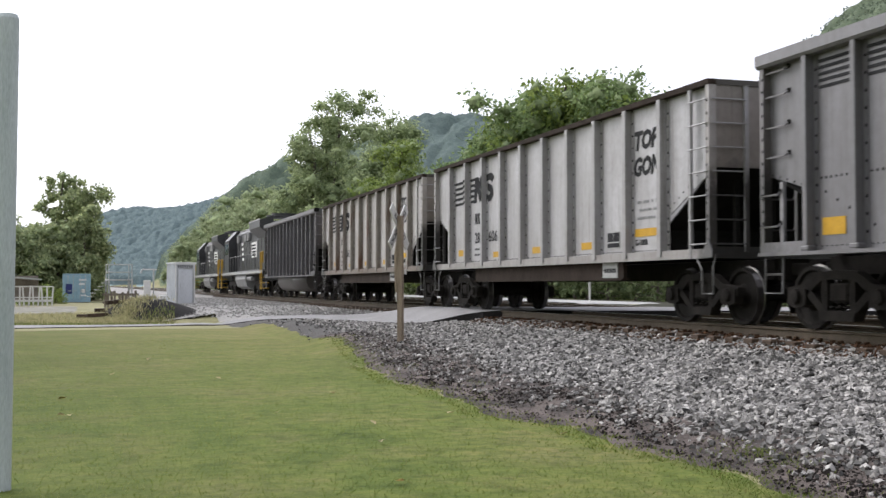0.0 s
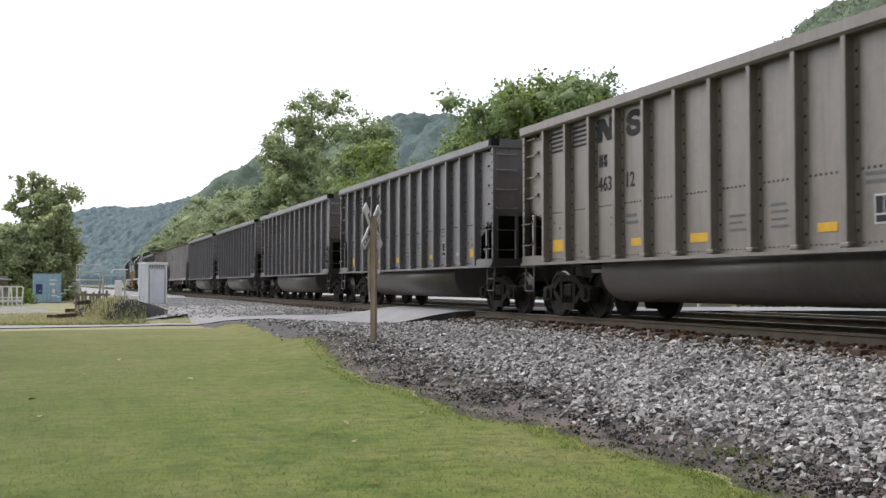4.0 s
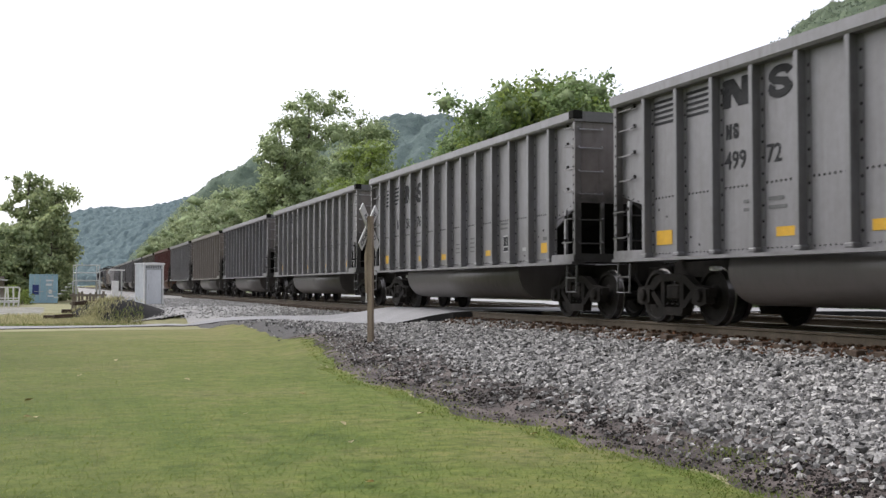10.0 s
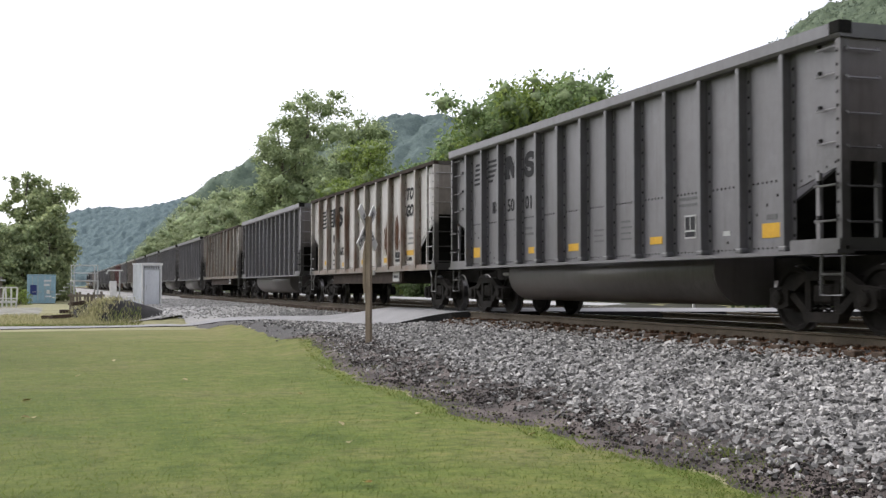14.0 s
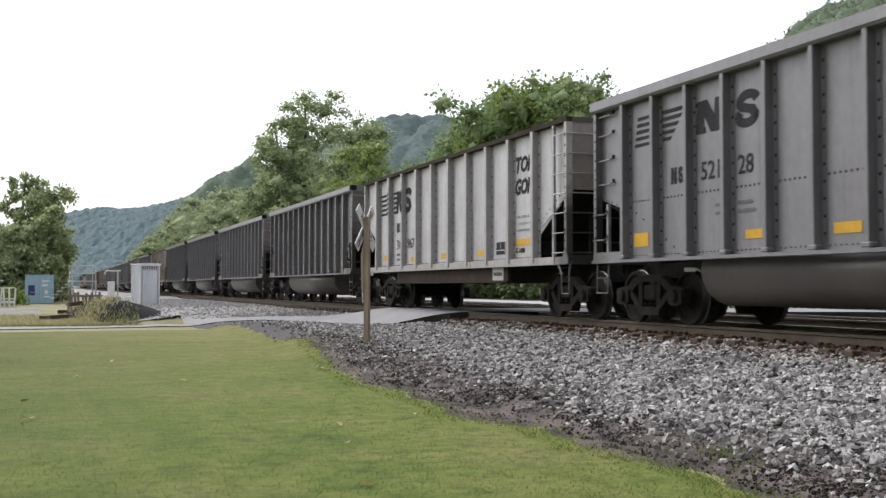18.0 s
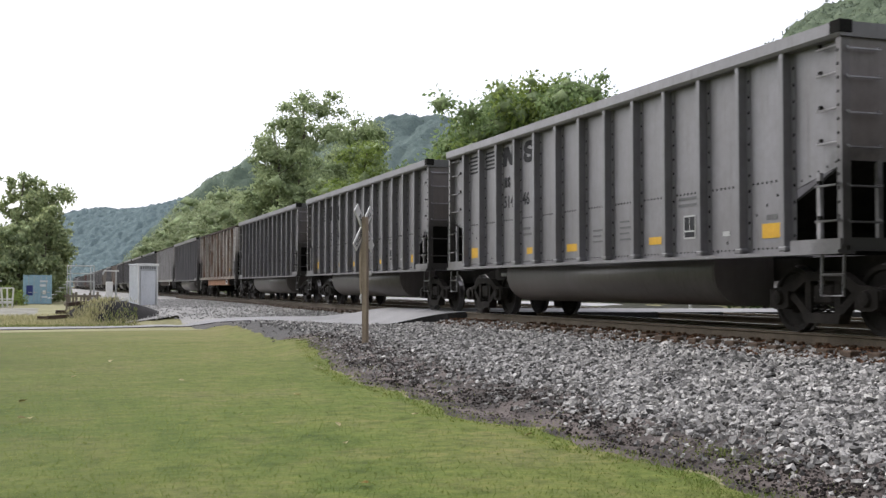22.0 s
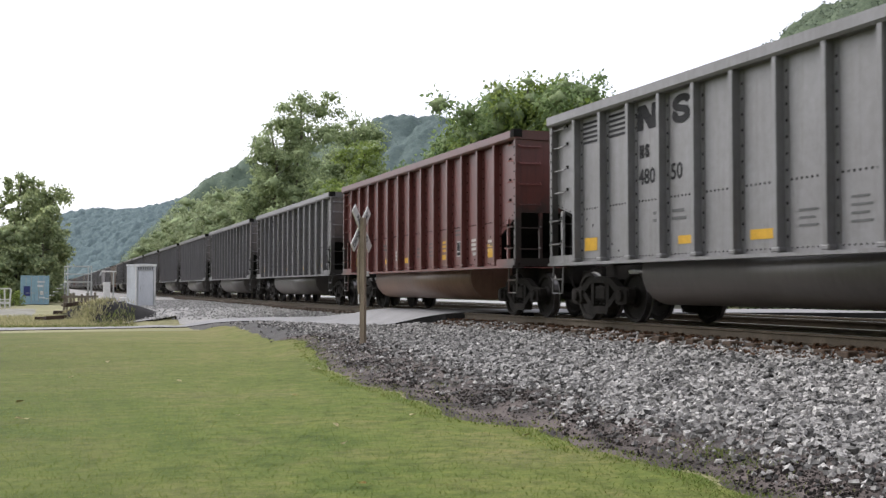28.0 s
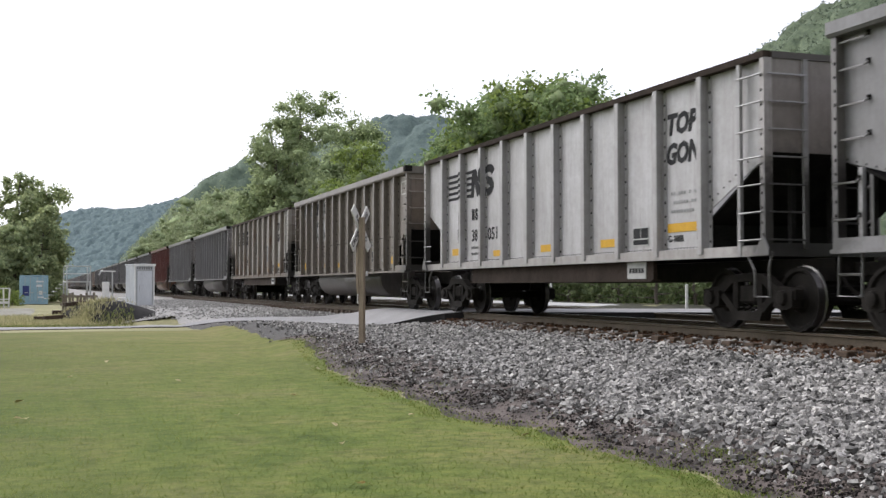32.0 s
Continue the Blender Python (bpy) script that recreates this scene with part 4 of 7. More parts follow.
INITIAL = {"A": letters_mesh(tub_panel(2)[0] - 0.02, 2.75, 0.22), "B": letters_mesh(tub_panel(1)[1] + 0.42, 2.24, 0.26)}
P = tub_panel
TUB_MARKS = [("reflector", plate_mesh("reflector", P(0)[0] - 0.02, P(0)[0] - 0.50, 1.29, 1.52, YELLOW)),
             ("reflector", plate_mesh("reflector", P(3)[0] - 0.20, P(3)[1] + 0.02, 1.30, 1.43, YELLOW)),
             ("reflector", plate_mesh("reflector", P(5)[0] - 0.08, P(5)[1] + 0.03, 1.29, 1.43, YELLOW)),
             ("reflector", plate_mesh("reflector", P(8)[0] - 0.14, P(8)[1] + 0.10, 1.31, 1.43, YELLOW)),
             ("reflector", plate_mesh("reflector", P(11)[0] - 0.20, P(11)[1] + 0.01, 1.29, 1.49, YELLOW)),
             ("data_panel", stencil_mesh(P(9)[0] - 0.2, P(9)[1] + 0.1, 1.36, 1.72)),
             ("stencil", bars_mesh("stencil", P(7)[0] - 0.15, P(7)[1] + 0.1, (1.42, 1.52, 1.62, 1.72), 0.03, FAINT)),
             ("stencil", bars_mesh("stencil", P(6)[0] - 0.15, P(6)[1] + 0.1, (1.42, 1.52, 1.62), 0.03, FAINT)),
             ("stencil", bars_mesh("stencil", P(2)[0] - 0.45, P(2)[1], (1.68, 1.80), 0.05, FAINT)),
             ("stencil", bars_mesh("stencil", P(3)[0] - 0.02, P(3)[1] + 0.2, (1.68, 1.80), 0.05, FAINT)),
             ("stencil", bars_mesh("stencil", P(9)[0] - 0.05, P(9)[1], (1.86, 1.96), 0.04, FAINT)),
             ("repair_plate", plate_mesh("repair_plate", P(10)[0] - 0.25, P(10)[0] - 0.43, 1.36, 1.43, PANEL_PALE)),
             ("stencil", bars_mesh("stencil", P(11)[0] - 0.3, P(11)[1] + 0.1, (1.54,), 0.07, FAINT))]
P = gon_panel
GON_MARKS = [("reflector", plate_mesh("reflector", P(0)[0] - 0.28, P(0)[1] + 0.10, 1.38, 1.54, YELLOW)),
             ("reflector", plate_mesh("reflector", P(2)[0] - 0.35, P(2)[1] + 0.05, 1.30, 1.43, YELLOW)),
             ("reflector", plate_mesh("reflector", P(4)[0] - 0.3, P(4)[1] + 0.15, 1.32, 1.46, YELLOW)),
             ("reflector", plate_mesh("reflector", P(6)[0] - 0.3, P(6)[1] + 0.1, 1.32, 1.46, YELLOW)),
             ("reflector", plate_mesh("reflector", P(8)[0] - 0.02, P(8)[1] + 0.06, 1.48, 1.62, YELLOW)),
             ("data_panel", stencil_mesh(P(7)[0] - 0.18, P(7)[1] + 0.25, 1.30, 1.62)),
             ("stencil", dashes_mesh("stencil", P(8)[0] - 0.12, (1.78, 1.92, 2.06), (9, 12, 10), 0.055, PALE_MARK)),
             ("stencil", bars_mesh("stencil", P(8)[0] - 0.85, P(8)[1] + 0.05, (1.34,), 0.10, FAINT)),
             ("initial", letters_mesh(P(1)[1] + 0.64, 2.15, 0.27)),
             ("stencil", dashes_mesh("stencil", P(1)[1] + 0.66, (1.36, 1.50), (8, 9), 0.06, FAINT))]
LAMP_STEEL = plain("white_valve", (0.55, 0.55, 0.54), (0.75, 0.75, 0.74), 4, 40, 0.5)
valve_me = mesh_of(lathe(BM(), [(-1.20, 0.015), (-1.19, 0.035), (-1.12, 0.04), (-1.0, 0.03)], "x", 10), "brake_valve", LAMP_STEEL)


def gondola(k, n, colour, rust, label, style, number, tubc=None, chordc=None, ribc=None, ribw=0.0):
    """One coal gondola, its middle over the origin at the rail top."""
    car = tagged(new("coal_gondola"), label, "railway wagon", "coal gondolas of the train")
    car.empty_display_size = 0.5
    paintc = (*colour, rust)

    def put(name, me, m=None, c=None, lab="", worn=0.0):
        ob = part(name, me, None, car, lab, at=m)
        ob.color = (*(c or colour), min(1.0, rust + worn))
        return ob
    turn = pose(0, 0, 0, 0, 0, 180)
    aft = pose(0, -0.065 if k is TUB else -0.12, 0)
    for m in (aft, aft @ turn):
        put("side_sheet", k.side, m)
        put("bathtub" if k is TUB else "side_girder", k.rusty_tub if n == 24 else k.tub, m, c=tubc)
        put("top_chord", k.chord, m, c=chordc)
        put("end_chord", k.endchord, m, c=tuple(v * 0.8 for v in chordc))
        put("side_sill", k.sillmesh, m, c=tuple(v * w for v, w in zip(colour, (1.0, 1.0, 1.0) if k is TUB else (0.44, 0.37, 0.32) if rust >= 0.2 else (0.80, 0.77, 0.73))), worn=0.0 if k is TUB else 0.25)
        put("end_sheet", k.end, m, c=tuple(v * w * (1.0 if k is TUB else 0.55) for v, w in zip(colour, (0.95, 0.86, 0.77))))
        put("slope_sheet", k.slope, m, lab="slope sheet, black for soot and the opening's shade")
        put("end_sill", k.endsill, m, c=tuple(v * 0.6 for v in colour), worn=0.1)
    if k is TUB:
        put("corner_cap", k.cap, aft, lab="black block for the shaded notch at the top corner")
        put("corner_cap", k.cap, aft @ Matrix.Diagonal((-1, 1, 1, 1)), lab="black block for the shaded notch at the top corner")
    put("floor_sheet", k.floor)
    put("centre_sill", k.centre)
    for y in k.ribs:
        put("rib", k.rib, pose(0, y, 0), c=ribc, worn=ribw)
        put("rib", k.rib, pose(0, y, 0) @ turn, c=ribc, worn=ribw)
    flip = Matrix.Diagonal((1, -1, 1, 1))
    for front, m in ((True, aft), (False, aft @ flip), (True, aft @ turn), (False, aft @ turn @ flip)):
        put("corner_post", k.post, m, c=tuple(v * w for v, w in zip(colour, (0.82, 0.78, 0.74))))
        for i, (name, me) in enumerate(k.rungs):
            if k is GON and front and not 2 <= i < 5:
                continue
            put(name, me, m, c=tuple(min(0.5, v * (1.7 if k is TUB else 0.75)) for v in colour), worn=0.0 if k is TUB else 0.15)
        put("stirrup_step", k.step, m, c=tuple(v * (0.75 if k is TUB else 1.2) for v in colour))
    tagged(put("rivets", k.rivets), kind="stuff")
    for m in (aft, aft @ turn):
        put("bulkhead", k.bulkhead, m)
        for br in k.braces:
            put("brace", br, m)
    for e in (-1, 1):
        put("coupler", coupler_me, pose(0, e * (k.half - 0.05), 0, 0, 0, 0 if e > 0 else 180))
        if e > 0:
            put("brake_valve", valve_me, pose(0, 4.75, 0.9))
        add_truck(car, e * k.truck)
    if style:
        for name, me in EMBLEM[style]:
            tagged(put(name, me), kind="stuff")
    if k is TUB and style:
        tagged(put("initial", INITIAL[style]), kind="stuff")
    for name, me in (TUB_MARKS if k is TUB else GON_MARKS):
        put(name, me)
    if k is TUB and number:
        if style == "B":
            car_text(car, "number", number[:3], P2(2) - 0.06, 2.23, 0.39)
            car_text(car, "number", number[3:], P2(3) - 0.02, 2.23, 0.39)
        else:
            car_text(car, "number", number[:3], P2(2) + 0.02, 2.32, 0.36)
            car_text(car, "number", number[3:], P2(3) + 0.02, 2.32, 0.36)
    elif number:
        car_text(car, "number", number[:2], gon_panel(1)[1] + 0.66, 1.68, 0.38)
        car_text(car, "number", number[2:], gon_panel(2)[0] - 0.02, 1.68, 0.38, narrow=1.12)
        car_text(car, "lettering", "G-100R", gon_panel(8)[0] - 0.02, 1.33, 0.15)
        car_text(car, "lettering", "TOP", gon_panel(8)[0] + 0.02, 3.02, 0.44, 0.22, bold=0.045, narrow=1.02)
        car_text(car, "lettering", "GON", gon_panel(8)[0] + 0.04, 2.56, 0.44, 0.22, bold=0.045, narrow=0.94)
    return car


def P2(i):
    return tub_panel(i)[0]


GREY, MIDG, DARKG, LIGHT, BROWN, TAN = (0.148, 0.145, 0.155), (0.130, 0.127, 0.137), (0.104, 0.101, 0.110), (0.167, 0.165, 0.172), (0.148, 0.129, 0.113), (0.182, 0.162, 0.146)
RED, CREAM, WHITEG, BEIGE = (0.105, 0.027, 0.024), (0.43, 0.420, 0.412), (0.375, 0.372, 0.385), (0.30, 0.288, 0.27)
# kind, colour, rust, emblem, number
ROLL = [("t", DARKG, 0.1, "A", ""), ("g", CREAM, 0.2, "G", "28611"), ("g", WHITEG, 0.0, "G", "28606"), ("t", GREY, 0.05, "A", "47641"), ("t", MIDG, 0.05, "B", "52135"),
        ("t", MIDG, 0.1, "B", "52342"), ("t", DARKG, 0.1, "B", "53343"), ("t", BROWN, 0.2, "A", "46312"), ("t", RED, 0.1, "", ""), ("t", LIGHT, 0.05, "A", "48060"),
        ("t", TAN, 0.2, "A", "46798"), ("t", GREY, 0.1, "A", "50455"), ("t", LIGHT, 0.1, "A", "48921"), ("t", GREY, 0.05, "B", "50576"), ("t", GREY, 0.1, "A", "49972"),
        ("g", BEIGE, 0.2, "G", "41261"), ("t", MIDG, 0.1, "A", "48484"), ("g", CREAM, 0.30, "G", "42687"), ("t", DARKG, 0.1, "B", "50501"), ("t", MIDG, 0.1, "B", "52703"),
        ("t", GREY, 0.1, "A", ""), ("t", MIDG, 0.1, "B", "50711"), ("g", WHITEG, 0.1, "G", "31967"), ("t", MIDG, 0.1, "B", "52128"), ("g", CREAM, 0.30, "G", "42740"),
        ("t", DARKG, 0.1, "B", "50851"), ("t", DARKG, 0.1, "B", "52649"), ("t", MIDG, 0.1, "A", "51446"), ("t", GREY, 0.1, "A", "47997"), ("t", MIDG, 0.1, "A", "48227"),
        ("t", GREY, 0.1, "B", "51815"), ("t", GREY, 0.1, "A", "49151"), ("t", GREY, 0.1, "A", ""), ("t", RED, 0.15, "", ""), ("t", LIGHT, 0.05, "A", "48050"),
        ("t", LIGHT, 0.1, "A", "49780"), ("g", BEIGE, 0.2, "G", "41973"), ("t", BROWN, 0.25, "A", "46384"), ("g", WHITEG, 0.0, "G", "38051"), ("t", LIGHT, 0.05, "A", ""),
        ("t", GREY, 0.1, "A", ""), ("t", GREY, 0.1, "A", "")]
NAMES = {GREY: "grey steel", MIDG: "dull grey steel", DARKG: "dark grey steel", LIGHT: "light grey steel", BROWN: "brown-grey dirty steel", TAN: "tan dirty steel", RED: "dark red steel", CREAM: "rust-streaked cream steel", WHITEG: "white-painted steel", BEIGE: "dirty beige steel"}


def stain(car, y, z0, z1, w, seed, material, name, label, spike=False):
    """A ragged patch of many runs down a side sheet."""
    rr = random.Random(seed)
    bm = BM()
    runs = 5 if spike else 64
    for j in range(runs):
        u = (j + 0.5) / runs * 2 - 1 if spike else max(-1.0, min(1.0, rr.gauss(0, 0.42)))
        top = z1 - (z1 - z0) * (0.75 * abs(u) ** 1.3 if spike else 0.45 * u * u) - rr.uniform(0, 0.18 if spike else 0.55) * (z1 - z0)
        low = z0 + rr.uniform(0, 0.35) * (z1 - z0) * (0.3 if spike else abs(u) + 0.2)
        low = low if spike else max(low, top - rr.uniform(0.15, 0.8) * (z1 - z0))
        c, half = y + u * w * 0.5, w / runs * rr.uniform(0.5, 1.0) if spike else rr.uniform(0.006, 0.022)
        x = -HALF + 0.1172 - (0.0002 if spike else 0.0001) * j
        pts = [(c, top), (c + half, top - 0.12 * (top - low)), (c + half * 0.8, low + 0.2 * (top - low)), (c, low), (c - half, low + 0.3 * (top - low)), (c - half * 0.8, top - 0.2 * (top - low))]
        vs = [bm.verts.new((x, *p)) for p in pts]
        bm.faces.new(vs)
    for j in range(0 if spike else 15):
        c, zc = y + rr.gauss(0, 0.20) * w, z0 + (z1 - z0) * max(0.08, min(0.9, rr.gauss(0.45, 0.2)))
        r, x = rr.uniform(0.05, 0.13) * w, -HALF + 0.1165 - 0.00008 * j
        vs = [bm.verts.new((x, c + r * rr.uniform(0.5, 1.1) * math.cos(a * 0.785), zc + r * rr.uniform(0.8, 2.6) * math.sin(a * 0.785))) for a in range(8)]
        bm.faces.new(vs)
    return tagged(part(name, bm, material, car, label), kind="stuff")


CARS = []
for n, (kd, col, rust, style, number) in enumerate(ROLL):
    k = TUB if kd == "t" else GON
    what = "coal gondola with rounded bathtub belly" if kd == "t" else "high-sided coal gondola with full-height corner ladders"
    rr = random.Random(n)
    j = rr.uniform(0.93, 1.07)
    c = tuple(v * j for v in col)
    CARS.append(gondola(k, n, c, rust, f"{NAMES[col]} {what}", style, number,
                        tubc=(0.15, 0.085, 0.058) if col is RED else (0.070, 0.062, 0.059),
                        chordc=tuple(v * ((1.1 if col in (GREY, MIDG) else 0.9) if kd == "t" else f) for v, f in zip(c, (0.15, 0.12, 0.105))), ribc=tuple(v * w for v, w in zip(c, (0.95, 0.95, 0.95) if kd == "t" else (0.84, 0.83, 0.82) if rust < 0.2 else (0.68, 0.64, 0.60))), ribw=0.0 if kd == "t" else 0.12 + (0.22 if rust >= 0.2 else 0.0)))
# pale plates at the trailing end of the tall gondolas' girders, signs on the brown cars, marks on the red ones
GIRDER_PLATE = box(BM(), -HALF + 0.095, -HALF + 0.108, -4.0, -3.38, 0.765, 1.040)
GIRDER_PLATE = mesh_of(GIRDER_PLATE, "girder_plate", PANEL_PALE)
bm = BM()
for j in range(5):
    box(bm, -HALF + 0.090, -HALF + 0.094, -3.46 - 0.10 * j - 0.07, -3.46 - 0.10 * j, 0.86, 0.94)
GIRDER_BARS = mesh_of(bm, "stencil", INK)
MARK_WHITE = plain("white_stencil_paint", (0.36, 0.35, 0.33), (0.5, 0.49, 0.46), 6, 50, 0.6)
bm = BM()
for a, b, c, d in ((-6.42, -6.80, 3.50, 3.54), (-6.42, -6.80, 3.16, 3.20), (-6.42, -6.46, 3.20, 3.50), (-6.76, -6.80, 3.20, 3.50)):
    flat(bm, [(a, c), (b, c), (b, d), (a, d)], -HALF + 0.117)
SIGN = mesh_of(bm, "sign", MARK_WHITE)
for n, (kd, col, rust, style, number) in enumerate(ROLL):
    if kd == "g":
        plate = part("girder_plate", GIRDER_PLATE, None, CARS[n], "pale plate with stencilled writing")
        part("stencil", GIRDER_BARS, None, plate)
    elif col in (BROWN, TAN):
        part("sign", SIGN, None, CARS[n], "small white-framed square sign")
    elif col is RED:
        rr = random.Random(n)
        for i in range(7):
            y0 = tub_panel((0, 0, 4, 8, 10, 11, 11)[i])[0] - rr.uniform(0.05, 0.25)
            z = rr.uniform(1.3, 1.7)
            part("stencil", bars_mesh("stencil", y0, y0 - rr.uniform(0.15, 0.4), (z, z + 0.1, z + 0.2), 0.06, MARK_WHITE if i % 3 else YELLOW), None, CARS[n])
part("stencil_panel", plate_mesh("stencil_panel", gon_panel(1)[0] - 0.55, gon_panel(1)[1] - 0.1, 1.26, 1.62, MARK_WHITE), None, CARS[15], "white stencil panel")
REPAINT = plain("grey_repaint", (0.15, 0.15, 0.16), (0.2, 0.2, 0.21), 3, 40, 0.7)
part("repaint", plate_mesh("repaint", gon_panel(6)[0] - 0.05, gon_panel(6)[1], 1.75, 2.45, REPAINT), None, CARS[36], "grey repainted patch")
for n in (10, 37):
    for i, (z0, z1) in ((0, (3.19, 3.66)), (1, (3.19, 3.66)), (2, (3.17, 3.66)), (3, (3.14, 3.66)), (2, (2.26, 3.0)), (3, (2.26, 3.0))):
        a, b = tub_panel(i)[0] + 0.06, tub_panel(i)[0] - 0.62
        part("pale_patch", flat(BM(), [(a, z0), (b, z0), (b, z1), (a, z1)], -HALF + 0.1195), PALE_MARK, CARS[n], "pale rectangular patch behind the markings")
STAIN = plain("soot_stain", (0.035, 0.034, 0.034), (0.085, 0.083, 0.082), 5, 50, 0.8, spec=0.1)
stain(CARS[9], R0 - 5.15, 1.3, 3.45, 0.22, 1, STAIN, "stain", "dark run down the panel", True)
for ci, y, z0, z1, w, sd in ((17, gon_panel(6)[0] - 0.62, 1.42, 2.55, 0.62, 2), (17, gon_panel(7)[0] - 0.36, 1.5, 2.75, 0.5, 3), (24, 6.5, 1.9, 3.72, 1.1, 4), (24, 5.1, 2.3, 3.72, 1.0, 5), (24, 3.8, 2.8, 3.72, 0.9, 20), (24, 0.6, 2.8, 3.72, 0.9, 21), (24, -2.6, 3.0, 3.72, 0.8, 22), (24, 6.4, 2.6, 3.72, 0.9, 23), (1, 6.3, 1.9, 3.5, 0.5, 6), (17, 6.3, 2.2, 3.6, 0.4, 7), (24, 2.0, 2.7, 3.7, 0.4, 8), (24, -1.0, 2.9, 3.72, 0.35, 9)):
    stain(CARS[ci], y, z0, z1, w, sd, RUST_ORANGE if ci == 24 else RUST, "rust_patch", "orange-brown rust patch" if ci == 24 else "brown rust patch")
for ci, y, z0, z1, w, sd in ((15, gon_panel(3)[0] - 0.1, 1.35, 3.7, 0.22, 16), (15, gon_panel(1)[0] - 0.1, 2.2, 3.7, 0.16, 17), (36, gon_panel(4)[0] - 0.05, 1.9, 3.7, 0.12, 18), (15, gon_panel(5)[0] - 0.3, 1.4, 3.6, 0.3, 11), (15, gon_panel(7)[0] - 0.6, 1.4, 3.6, 0.26, 12), (38, 4.9, 1.6, 2.7, 0.12, 13), (29, 0.4, 2.2, 3.5, 0.15, 14), (28, tub_panel(11)[0] + 0.14, 2.3, 2.8, 0.10, 15)):
    stain(CARS[ci], y, z0, z1, w, sd, STAIN, "stain", "dark run down the panel", True)


# ---------------------------------------------------------------- locomotives ahead of the cars
BLACK = plain("black_loco_paint", (0.015, 0.015, 0.017), (0.04, 0.04, 0.044), 2, 40, 0.38, spec=0.5)
YEL_RAIL = plain("ochre_handrail_paint", (0.36, 0.22, 0.03), (0.5, 0.32, 0.06), 4, 40, 0.5)
TANK_GREY = plain("grey_fuel_tank", (0.15, 0.15, 0.15), (0.26, 0.26, 0.255), 2, 30, 0.6)
PALE_GREY = plain("pale_edge_strip", (0.26, 0.26, 0.26), (0.42, 0.42, 0.41), 2, 30, 0.5)
GLASS = plain("dark_window", (0.01, 0.012, 0.014), (0.03, 0.035, 0.04), 4, 40, 0.08, 0, 0, 0.1)


